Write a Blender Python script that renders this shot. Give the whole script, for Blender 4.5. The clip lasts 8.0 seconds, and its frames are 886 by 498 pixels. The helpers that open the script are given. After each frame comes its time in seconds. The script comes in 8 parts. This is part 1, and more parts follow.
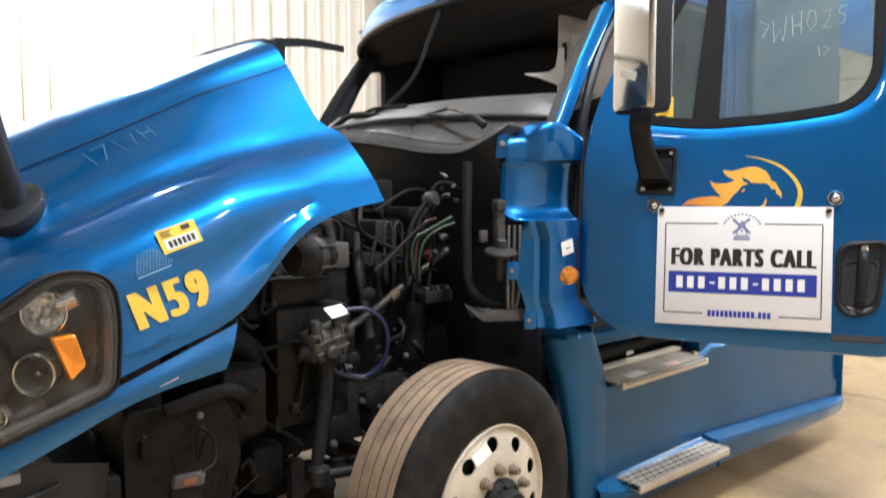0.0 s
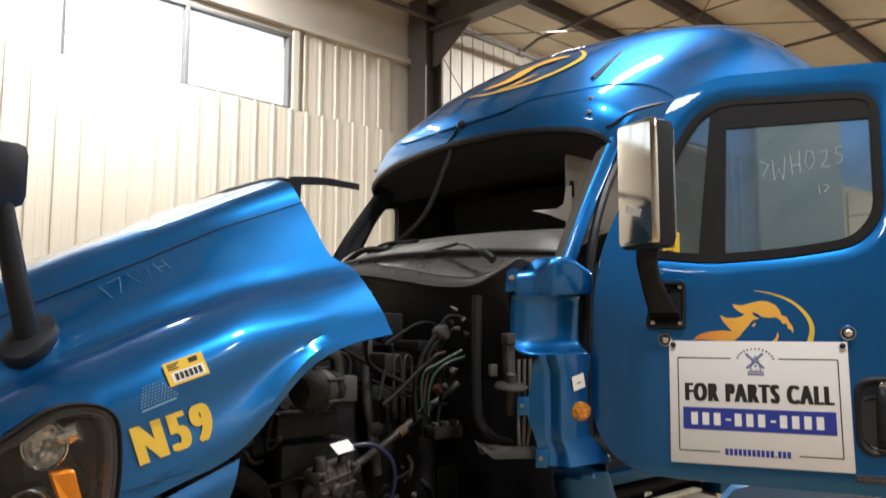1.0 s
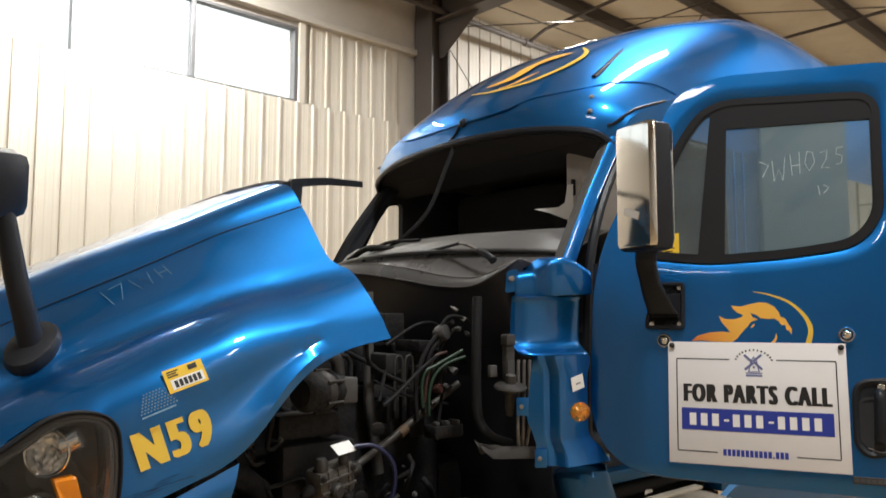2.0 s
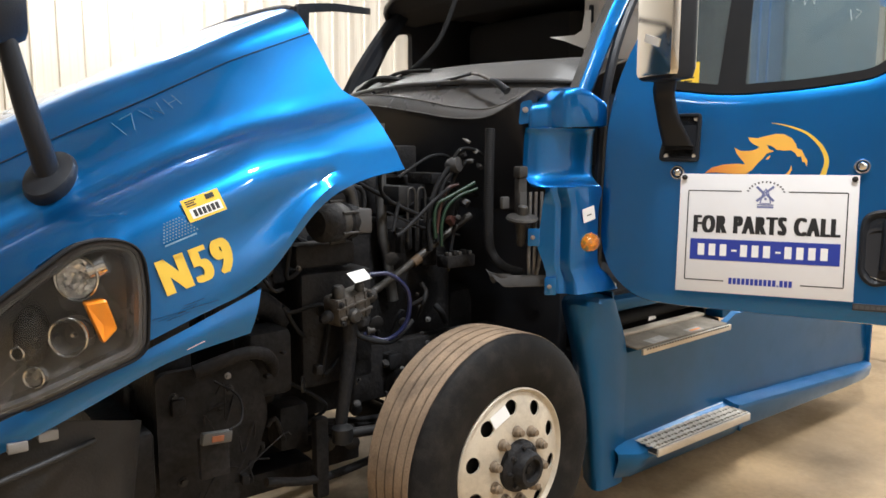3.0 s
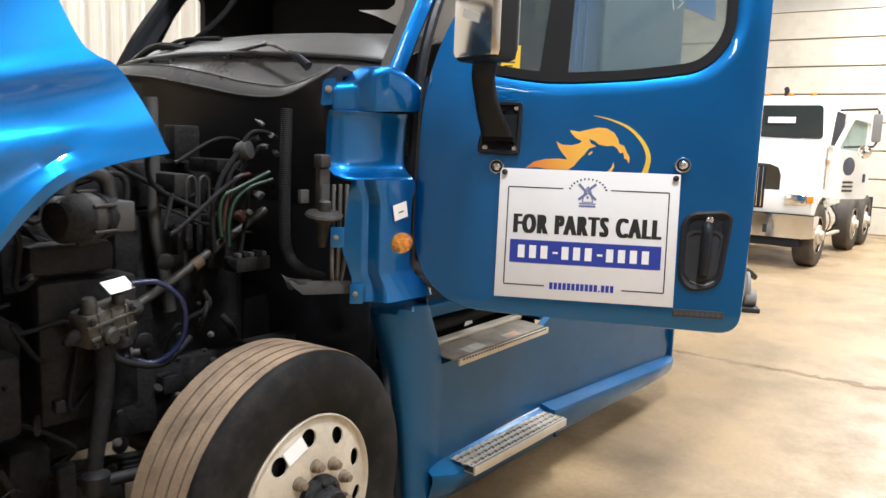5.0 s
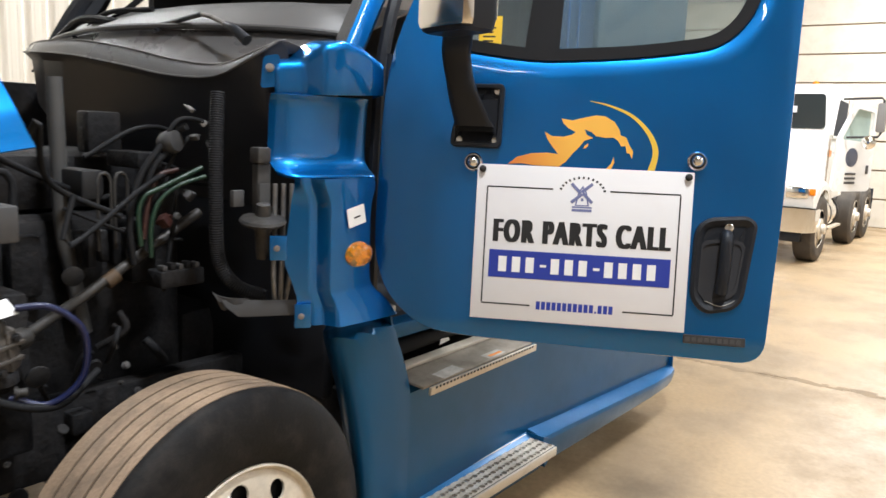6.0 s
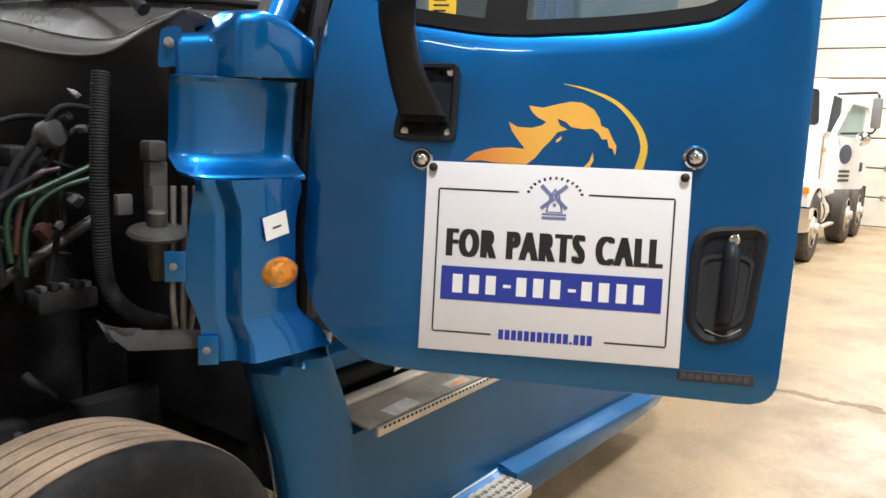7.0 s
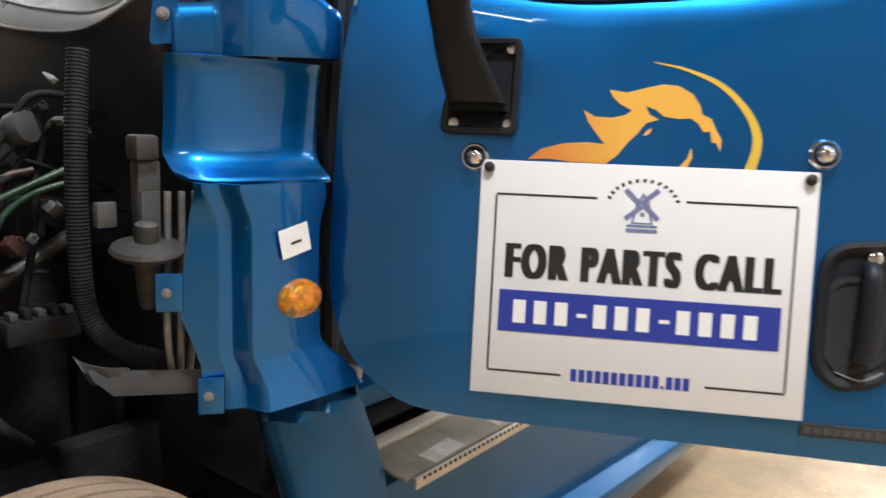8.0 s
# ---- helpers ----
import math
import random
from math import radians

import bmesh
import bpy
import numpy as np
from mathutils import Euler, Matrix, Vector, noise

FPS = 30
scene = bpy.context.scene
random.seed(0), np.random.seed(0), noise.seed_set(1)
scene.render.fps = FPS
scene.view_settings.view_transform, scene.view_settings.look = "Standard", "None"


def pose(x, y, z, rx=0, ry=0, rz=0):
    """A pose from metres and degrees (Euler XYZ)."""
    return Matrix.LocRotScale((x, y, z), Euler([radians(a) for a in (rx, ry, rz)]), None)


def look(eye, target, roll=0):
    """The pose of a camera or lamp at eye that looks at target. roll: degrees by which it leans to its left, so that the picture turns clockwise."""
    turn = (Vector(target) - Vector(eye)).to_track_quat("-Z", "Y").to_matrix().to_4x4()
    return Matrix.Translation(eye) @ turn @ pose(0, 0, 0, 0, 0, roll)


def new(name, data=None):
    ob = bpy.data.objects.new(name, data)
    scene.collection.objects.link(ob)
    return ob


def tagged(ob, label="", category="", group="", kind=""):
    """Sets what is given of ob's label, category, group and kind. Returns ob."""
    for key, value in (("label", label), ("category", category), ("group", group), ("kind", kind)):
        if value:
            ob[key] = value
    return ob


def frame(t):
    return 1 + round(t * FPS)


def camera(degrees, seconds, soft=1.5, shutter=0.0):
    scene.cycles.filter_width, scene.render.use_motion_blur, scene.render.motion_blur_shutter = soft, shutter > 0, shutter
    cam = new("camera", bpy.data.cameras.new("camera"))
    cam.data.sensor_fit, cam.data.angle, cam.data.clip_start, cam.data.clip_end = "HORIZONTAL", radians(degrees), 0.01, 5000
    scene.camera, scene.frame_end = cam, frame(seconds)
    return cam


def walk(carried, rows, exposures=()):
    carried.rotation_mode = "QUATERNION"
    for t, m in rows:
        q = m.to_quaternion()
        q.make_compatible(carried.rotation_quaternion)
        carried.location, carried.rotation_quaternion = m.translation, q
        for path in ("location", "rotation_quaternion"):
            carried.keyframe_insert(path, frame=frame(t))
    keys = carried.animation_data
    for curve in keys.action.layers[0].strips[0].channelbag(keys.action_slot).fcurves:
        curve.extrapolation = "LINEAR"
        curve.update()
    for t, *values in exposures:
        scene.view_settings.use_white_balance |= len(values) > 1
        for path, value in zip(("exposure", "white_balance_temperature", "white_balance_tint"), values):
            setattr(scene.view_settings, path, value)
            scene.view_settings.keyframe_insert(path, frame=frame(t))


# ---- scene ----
cam = camera(61.0, 8.0, 1.5, 0.5)
PATH = [
    (0, (-2.112, -2.143, 1.746), (-0.811, -0.632, 1.593), 0.0),
    (0.5, (-2.109, -2.162, 1.739), (-0.821, -0.633, 1.777), -0.0),
    (1, (-2.104, -2.171, 1.746), (-0.837, -0.637, 1.946), 0.2),
    (1.2, (-2.104, -2.171, 1.746), (-0.839, -0.640, 1.978), 0.2),
    (2.3, (-2.084, -2.226, 1.813), (-0.854, -0.651, 1.886), 0.2),
    (2.5, (-2.092, -2.213, 1.803), (-0.858, -0.641, 1.726), 0.1),
    (3, (-2.101, -2.200, 1.782), (-0.873, -0.643, 1.519), 0.1),
    (3.5, (-2.102, -2.173, 1.783), (-0.780, -0.697, 1.507), 0.8),
    (4, (-2.099, -2.137, 1.780), (-0.679, -0.755, 1.507), 1.5),
    (4.5, (-1.975, -2.039, 1.771), (-0.456, -0.766, 1.498), 2.2),
    (4.7, (-1.884, -1.995, 1.769), (-0.328, -0.766, 1.502), 2.2),
    (6, (-1.313, -1.694, 1.780), (0.260, -0.498, 1.470), 2.3),
    (6.5, (-1.063, -1.599, 1.762), (0.523, -0.422, 1.447), 2.3),
    (7, (-0.885, -1.523, 1.766), (0.704, -0.350, 1.450), 2.3),
    (7.5, (-0.745, -1.391, 1.752), (0.845, -0.220, 1.436), 2.2),
    (8, (-0.628, -1.227, 1.747), (0.930, -0.016, 1.425), 2.1),
]
walk(cam, [(t, look(eye, target, roll)) for t, eye, target, roll in PATH],
     [(0, 0.22, 6250, 10), (0.5, -0.11, 6500, 10), (1.0, -0.49, 6750, 10), (1.2, -0.50, 6750, 10), (2.3, -0.54, 6800, 10), (2.5, -0.46, 6800, 10), (3.0, 0.08, 6400, 10), (3.5, 0.24, 6300, 10), (4.0, 0.18, 6250, 10), (6.0, 0.05, 6250, 10), (8.0, 0.06, 6300, 10)])

# ---- light ----
world = bpy.data.worlds.new("sky")
scene.world = world
world.use_nodes = True
wn, wl = world.node_tree.nodes, world.node_tree.links
sky = wn.new("ShaderNodeTexSky")
sky.sky_type, sky.sun_disc = "NISHITA", False
sky.sun_elevation, sky.sun_rotation = radians(50), radians(0)
wl.new(sky.outputs["Color"], wn["Background"].inputs["Color"])
wn["Background"].inputs["Strength"].default_value = 0.15

sun_data = bpy.data.lights.new("sun", "SUN")
sun_data.energy, sun_data.angle, sun_data.color = 3.0, radians(0.5), (1.0, 0.95, 0.88)
new("sun", sun_data).matrix_world = look((0, 0, 0), (0.08, -0.64, -0.766))


def unseen_lamp(x, y, z, watts, lx, ly, turn=0.0, tip=0.0, colour=(0.965, 0.985, 1.0)):
    """An area lamp under the roof, out of view; shines down unless tipped."""
    data = bpy.data.lights.new("unseen_lamp", "AREA")
    data.shape, data.size, data.size_y, data.energy, data.color = "RECTANGLE", lx, ly, watts, colour
    ob = new("unseen_lamp", data)
    ob.matrix_world = pose(x, y, z, tip, 0, turn)
    return ob


unseen_lamp(-0.4, -2.0, 6.9, 430, 0.58, 0.58)
unseen_lamp(3.2, 0.8, 6.9, 300, 2.0, 0.22)
# the lamps below are added to brighten floor, far bay, walls and door
unseen_lamp(6.2, -2.6, 6.9, 150, 0.4, 2.2)
unseen_lamp(5.6, -6.6, 6.7, 130, 0.4, 2.2)
unseen_lamp(9.6, -1.2, 6.7, 520, 0.4, 2.2)
unseen_lamp(15.0, -1.0, 6.7, 950, 0.4, 2.2)
unseen_lamp(0.4, 6.9, 7.0, 760, 2.2, 0.4, 4, tip=28)
unseen_lamp(8.6, 6.6, 7.0, 260, 2.2, 0.4, 4, tip=20)
unseen_lamp(0.4, -7.0, 6.7, 170, 0.4, 2.2)
unseen_lamp(-6.0, -2.5, 6.7, 130, 0.4, 2.2)
# aimed at the south wall so that paint, chrome and glass reflect it
unseen_lamp(0.5, -8.7, 7.0, 105, 2.2, 0.4, 4, tip=-28)

# ---- materials ----


def material(name, colour, rough=0.5, metal=0.0, coat=0.0, vary=0.12, scale=6.0, bump=0.0, bump_scale=80.0, fine=0.0, spec=0.5,
             dirt=None, dirt_amount=0.0, dirt_scale=2.5, rough_vary=0.1):
    """A surface with two scales of variation, optional relief and a layer of dirt."""
    m = bpy.data.materials.new(name)
    m.use_nodes = True
    nt = m.node_tree
    n, l = nt.nodes, nt.links
    b = n["Principled BSDF"]
    tc = n.new("ShaderNodeTexCoord")
    big = n.new("ShaderNodeTexNoise")
    big.inputs["Scale"].default_value, big.inputs["Detail"].default_value = scale, 6
    l.new(tc.outputs["Object"], big.inputs["Vector"])
    small = n.new("ShaderNodeTexNoise")
    small.inputs["Scale"].default_value, small.inputs["Detail"].default_value = bump_scale, 4
    l.new(tc.outputs["Object"], small.inputs["Vector"])
    ramp = n.new("ShaderNodeMapRange")
    ramp.inputs["To Min"].default_value, ramp.inputs["To Max"].default_value = 1 - vary, 1 + vary
    l.new(big.outputs["Fac"], ramp.inputs["Value"])
    mix = n.new("ShaderNodeMix")
    mix.data_type, mix.blend_type = "RGBA", "MULTIPLY"
    mix.inputs["Factor"].default_value = 1.0
    mix.inputs["A"].default_value = (*colour, 1)
    l.new(ramp.outputs["Result"], mix.inputs["B"])
    col = mix.outputs["Result"]
    if fine:
        r2 = n.new("ShaderNodeMapRange")
        r2.inputs["To Min"].default_value, r2.inputs["To Max"].default_value = 1 - fine, 1 + fine
        l.new(small.outputs["Fac"], r2.inputs["Value"])
        m2 = n.new("ShaderNodeMix")
        m2.data_type, m2.blend_type = "RGBA", "MULTIPLY"
        m2.inputs["Factor"].default_value = 1.0
        l.new(col, m2.inputs["A"])
        l.new(r2.outputs["Result"], m2.inputs["B"])
        col = m2.outputs["Result"]
    rr = n.new("ShaderNodeMapRange")
    rr.inputs["To Min"].default_value, rr.inputs["To Max"].default_value = max(0.02, rough - rough_vary), min(1, rough + rough_vary)
    l.new(big.outputs["Fac"], rr.inputs["Value"])
    ro = rr.outputs["Result"]
    if dirt:
        dn = n.new("ShaderNodeTexNoise")
        dn.inputs["Scale"].default_value, dn.inputs["Detail"].default_value, dn.inputs["Roughness"].default_value = dirt_scale, 8, 0.65
        l.new(tc.outputs["Object"], dn.inputs["Vector"])
        dr = n.new("ShaderNodeMapRange")
        dr.inputs["From Min"].default_value, dr.inputs["From Max"].default_value = 0.45, 0.75
        dr.inputs["To Max"].default_value = dirt_amount
        l.new(dn.outputs["Fac"], dr.inputs["Value"])
        m3 = n.new("ShaderNodeMix")
        m3.data_type = "RGBA"
        l.new(dr.outputs["Result"], m3.inputs["Factor"])
        l.new(col, m3.inputs["A"])
        m3.inputs["B"].default_value = (*dirt, 1)
        col = m3.outputs["Result"]
        m4 = n.new("ShaderNodeMix")
        l.new(dr.outputs["Result"], m4.inputs["Factor"])
        l.new(ro, m4.inputs["A"])
        m4.inputs["B"].default_value = 0.85
        ro = m4.outputs["Result"]
    l.new(col, b.inputs["Base Color"])
    l.new(ro, b.inputs["Roughness"])
    b.inputs["Metallic"].default_value = metal
    b.inputs["Coat Weight"].default_value = coat
    b.inputs["Coat Roughness"].default_value = 0.03
    b.inputs["Specular IOR Level"].default_value = spec
    if bump:
        bp = n.new("ShaderNodeBump")
        bp.inputs["Strength"].default_value, bp.inputs["Distance"].default_value = bump, 0.004
        l.new(small.outputs["Fac"], bp.inputs["Height"])
        l.new(bp.outputs["Normal"], b.inputs["Normal"])
    return m


BLUE = material("blue_metallic_paint", (0.006, 0.140, 0.425), 0.365, 0.81, 1.0, 0.06, 3.0, 0.0, 900, 0.10, dirt=(0.05, 0.11, 0.18), dirt_amount=0.03, dirt_scale=3.0)
BLUE.node_tree.nodes["Principled BSDF"].inputs["Specular Tint"].default_value = (0.20, 0.66, 1.0, 1)
BLUE.node_tree.nodes["Principled BSDF"].inputs["Coat IOR"].default_value = 1.5
BLUE_DUSTY = material("dusty_blue_paint", (0.002, 0.073, 0.195), 0.42, 0.50, 0.6, 0.12, 2.0, 0.0, 900, 0.10, dirt=(0.016, 0.075, 0.125), dirt_amount=0.25, dirt_scale=5.5)
BLUE_DUSTY.node_tree.nodes["Principled BSDF"].inputs["Specular Tint"].default_value = (0.2, 0.65, 1.0, 1)
BLUE_DUSTY.node_tree.nodes["Principled BSDF"].inputs["Coat IOR"].default_value = 1.42
BLUE_DUSTY.node_tree.nodes["Principled BSDF"].inputs["Coat Roughness"].default_value = 0.16
BLACK = material("black_plastic", (0.0155, 0.0175, 0.0220), 0.38, 0.0, 0.0, 0.2, 12, 0.2, 260, 0.15, spec=0.24)
FIREWALL = material("slate_black_liner", (0.024, 0.026, 0.032), 0.45, vary=0.2, scale=5, bump=0.2, bump_scale=160, spec=0.3)
GREY_PLASTIC = material("grey_plastic", (0.055, 0.054, 0.055), 0.5, 0.0, 0.0, 0.15, 6, 0.3, 320, 0.1, dirt=(0.12, 0.11, 0.10), dirt_amount=0.4)
COWL = material("dusty_black_plastic", (0.084, 0.082, 0.082), 0.27, 0.0, 0.0, 0.15, 6, 0.2, 320, 0.1, dirt=(0.085, 0.082, 0.078), dirt_amount=0.5)
RUBBER = material("black_rubber", (0.012, 0.0115, 0.0115), 0.6, 0.0, 0.0, 0.3, 8, 0.3, 150, 0.2, spec=0.12, dirt=(0.052, 0.045, 0.040), dirt_amount=0.65, dirt_scale=9)
DUSTY_TYRE = material("dusty_grey_tyre", (0.085, 0.074, 0.063), 0.85, vary=0.25, scale=5, bump=0.3, bump_scale=90, dirt=(0.16, 0.135, 0.105), dirt_amount=0.6, dirt_scale=4, spec=0.1)
TREAD = material("worn_tread_rubber", (0.29, 0.205, 0.135), 0.8, 0.0, 0.0, 0.35, 7, 0.8, 130, 0.35, dirt=(0.10, 0.074, 0.054), dirt_amount=0.85, dirt_scale=8)
ALLOY = material("dull_aluminium", (0.66, 0.60, 0.50), 0.42, 0.45, 0.0, 0.12, 8, 0.1, 200, 0.1, dirt=(0.32, 0.27, 0.21), dirt_amount=0.6, dirt_scale=7)
STEP = material("step_aluminium", (0.60, 0.54, 0.45), 0.42, 0.4, 0.0, 0.12, 8, 0.1, 200, 0.1, dirt=(0.38, 0.32, 0.25), dirt_amount=0.5, dirt_scale=9)
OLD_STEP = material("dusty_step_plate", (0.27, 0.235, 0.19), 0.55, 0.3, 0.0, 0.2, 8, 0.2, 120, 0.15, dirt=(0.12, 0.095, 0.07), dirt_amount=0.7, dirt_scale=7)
CURTAIN = material("dark_grey_cloth", (0.036, 0.036, 0.038), 0.9, vary=0.15, scale=4, spec=0.2)
CHROME = material("chrome", (0.80, 0.79, 0.77), 0.10, 1.0, 0.0, 0.05, 10, rough_vary=0.04)
STEEL = material("dark_steel", (0.017, 0.017, 0.018), 0.55, 0.2, 0.0, 0.3, 10, 0.3, 120, 0.2, dirt=(0.035, 0.027, 0.022), dirt_amount=0.6, dirt_scale=6)
ENGINE = material("oily_black_iron", (0.0180, 0.0178, 0.0190), 0.5, 0.0, 0.0, 0.6, 11, 1.0, 55, 0.6, spec=0.14, dirt=(0.034, 0.030, 0.027), dirt_amount=0.6, dirt_scale=7)
DEEP = material("sooty_black_iron", (0.0185, 0.0180, 0.0190), 0.6, 0.0, 0.0, 0.8, 11, 1.0, 45, 0.7, spec=0.10, dirt=(0.034, 0.029, 0.026), dirt_amount=0.6, dirt_scale=7)
GROOVE = material("groove_rubber", (0.085, 0.063, 0.046), 0.8, vary=0.3, scale=9, spec=0.1)
OLD_LENS = material("faded_brown_lens", (0.26, 0.075, 0.03), 0.3, coat=0.6, vary=0.4, scale=40)
DASH = material("dusty_grey_dashboard", (0.125, 0.123, 0.121), 0.38, vary=0.15, scale=6, bump=0.3, bump_scale=320, dirt=(0.12, 0.115, 0.11), dirt_amount=0.4)
LINING = material("grey_brown_lining", (0.065, 0.062, 0.059), 0.7, vary=0.15, scale=6, bump=0.2, bump_scale=200)
PALE_TRIM = material("pale_cab_trim", (0.58, 0.55, 0.52), 0.6, vary=0.2, scale=7, bump=0.2, bump_scale=200)
# CASTING darkened for the dim engine bay, under a coat of brown dirt
BAY_CAST = material("dimmed_bay_casting", (0.055, 0.052, 0.049), 0.5, 0.4, 0.0, 0.35, 14, 0.3, 160, 0.2, dirt=(0.03, 0.025, 0.02), dirt_amount=0.9, dirt_scale=10)
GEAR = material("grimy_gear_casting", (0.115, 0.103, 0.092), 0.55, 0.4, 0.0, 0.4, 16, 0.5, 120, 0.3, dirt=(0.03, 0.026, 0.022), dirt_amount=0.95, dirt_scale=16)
CASTING = material("cast_aluminium", (0.27, 0.26, 0.245), 0.5, 0.6, 0.0, 0.25, 14, 0.3, 160, 0.2, dirt=(0.08, 0.06, 0.05), dirt_amount=0.8, dirt_scale=10)
HOSE = material("hose_rubber", (0.0140, 0.0142, 0.0155), 0.65, 0.0, 0.0, 0.2, 10, spec=0.15)
GREY_SHEET = material("grey_sheet_metal", (0.055, 0.056, 0.058), 0.38, 0.5, 0.0, 0.25, 9, 0.2, 90, 0.15, dirt=(0.06, 0.05, 0.045), dirt_amount=0.6, dirt_scale=9)
GREY_PIPE = material("grey_sleeve", (0.070, 0.069, 0.068), 0.6, 0.0, 0.0, 0.2, 10, 0.2, 200)
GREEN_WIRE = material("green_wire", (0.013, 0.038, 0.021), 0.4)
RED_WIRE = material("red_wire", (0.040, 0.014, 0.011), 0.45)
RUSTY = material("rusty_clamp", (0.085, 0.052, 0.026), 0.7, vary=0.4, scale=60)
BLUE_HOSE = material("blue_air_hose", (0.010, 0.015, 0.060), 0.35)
YELLOW = material("yellow_plastic", (0.80, 0.52, 0.03), 0.45)
PAPER = material("white_paper", (0.80, 0.79, 0.77), 0.7, vary=0.03)
INK = material("black_ink", (0.012, 0.012, 0.013), 0.5, vary=0.05)
SIGN_WHITE = material("white_sign_board", (0.74, 0.73, 0.735), 0.45, vary=0.04, scale=3, dirt=(0.62, 0.53, 0.50), dirt_amount=0.25)
SIGN_BLUE = material("sign_blue_ink", (0.020, 0.040, 0.30), 0.45, vary=0.04)
LOGO_INK = material("grey_blue_ink", (0.17, 0.19, 0.36), 0.5, vary=0.25, scale=60)
ORANGE = material("orange_vinyl", (0.80, 0.25, 0.035), 0.35, vary=0.25, scale=3)
NUT = material("dusty_beige_nut", (0.24, 0.185, 0.13), 0.55, 0.35, 0.0, 0.25, 12, dirt=(0.10, 0.08, 0.06), dirt_amount=0.7, dirt_scale=14)
FLAME = material("graded_orange_vinyl", (0.80, 0.36, 0.05), 0.4, vary=0.05, scale=3)
fn, fl = FLAME.node_tree.nodes, FLAME.node_tree.links
split = fn.new("ShaderNodeSeparateXYZ")
fl.new(next(a for a in fn if a.bl_idname == "ShaderNodeTexCoord").outputs["Object"], split.inputs["Vector"])
grade = fn.new("ShaderNodeValToRGB")
grade.color_ramp.elements[0].color, grade.color_ramp.elements[1].color = (0.62, 0.17, 0.035, 1), (0.82, 0.44, 0.07, 1)
spread = fn.new("ShaderNodeMapRange")
spread.inputs["From Min"].default_value, spread.inputs["From Max"].default_value = 0.735, 0.835
fl.new(split.outputs["X"], spread.inputs["Value"])
fl.new(spread.outputs["Result"], grade.inputs["Fac"])
fl.new(grade.outputs["Color"], fn["Principled BSDF"].inputs["Base Color"])
GOLD = material("yellow_vinyl", (0.75, 0.50, 0.06), 0.35, vary=0.15, scale=3)
RESIDUE = material("sticker_glue", (0.13, 0.27, 0.40), 0.8, vary=0.4, scale=50)
WHITE_CHALK = material("white_chalk", (0.40, 0.45, 0.47), 0.9, vary=0.4, scale=70)
CHALK = material("chalk", (0.13, 0.28, 0.42), 0.9, vary=0.3, scale=60)
AMBER = material("amber_lens", (0.86, 0.25, 0.006), 0.25, coat=0.6, vary=0.15, scale=30, bump=0.3, bump_scale=95)
AMBER_LENS = material("clear_amber_lens", (1.0, 0.36, 0.006), 0.05, coat=1.0, vary=0.05, scale=30, bump=1.0, bump_scale=55, rough_vary=0.03)
AMBER_LENS.node_tree.nodes["Principled BSDF"].inputs["Transmission Weight"].default_value = 0.76
CLEAR = material("clear_lens_cover", (0.9, 0.9, 0.88), 0.08, vary=0.02)
CLEAR.node_tree.nodes["Principled BSDF"].inputs["Transmission Weight"].default_value = 1.0
CLEAR.node_tree.nodes["Principled BSDF"].inputs["IOR"].default_value = 1.38
EXTENDER = material("dusty_grey_blue_panel", (0.040, 0.100, 0.150), 0.5, vary=0.15, scale=2, dirt=(0.125, 0.14, 0.145), dirt_amount=0.5, dirt_scale=3)
GLASS = material("window_glass", (0.90, 0.95, 0.94), 0.03, vary=0.02, rough_vary=0.02)
GLASS.node_tree.nodes["Principled BSDF"].inputs["Transmission Weight"].default_value = 1.0
GLASS.node_tree.nodes["Principled BSDF"].inputs["IOR"].default_value = 1.42
DUSTY_GLASS = material("dusty_door_glass", (0.55, 0.64, 0.66), 0.03, vary=0.1, scale=4, rough_vary=0.02)
DUSTY_GLASS.node_tree.nodes["Principled BSDF"].inputs["Transmission Weight"].default_value = 0.94
DUSTY_GLASS.node_tree.nodes["Principled BSDF"].inputs["IOR"].default_value = 1.42
WORN_LABEL = material("worn_label", (0.48, 0.46, 0.43), 0.7, vary=0.3, scale=25, dirt=(0.2, 0.17, 0.14), dirt_amount=0.7, dirt_scale=20)
MIRROR = material("mirror_glass", (0.85, 0.86, 0.86), 0.03, 1.0, vary=0.02, rough_vary=0.02)
CONCRETE = material("concrete", (0.372, 0.260, 0.144), 0.38, vary=0.30, scale=0.9, bump=0.2, bump_scale=30, fine=0.26, dirt=(0.165, 0.112, 0.058), dirt_amount=0.85, dirt_scale=1.25)
CRACK = material("joint_filler", (0.235, 0.165, 0.095), 0.8, vary=0.3, scale=10)
WALL = material("cream_steel_cladding", (0.66, 0.61, 0.52), 0.45, vary=0.08, scale=1.2, dirt=(0.50, 0.44, 0.35), dirt_amount=0.35, dirt_scale=0.8)
WALL_GREY = material("stained_upper_cladding", (0.56, 0.52, 0.46), 0.5, vary=0.12, scale=1.0, dirt=(0.36, 0.31, 0.25), dirt_amount=0.6, dirt_scale=0.7)
WINDOW_ALLOY = material("dull_window_alloy", (0.20, 0.20, 0.205), 0.4, 0.5, vary=0.1)
BEAM = material("brown_red_oxide_steel", (0.075, 0.062, 0.055), 0.55, vary=0.2, scale=3, bump=0.1)
CEILING = material("vinyl_roof_blanket", (0.62, 0.55, 0.43), 0.6, vary=0.12, scale=1.5, dirt=(0.42, 0.35, 0.25), dirt_amount=0.5, dirt_scale=1.0)
DOOR_WHITE = material("white_door_panel", (0.64, 0.58, 0.48), 0.45, vary=0.08, scale=1.5, dirt=(0.44, 0.37, 0.27), dirt_amount=0.5)
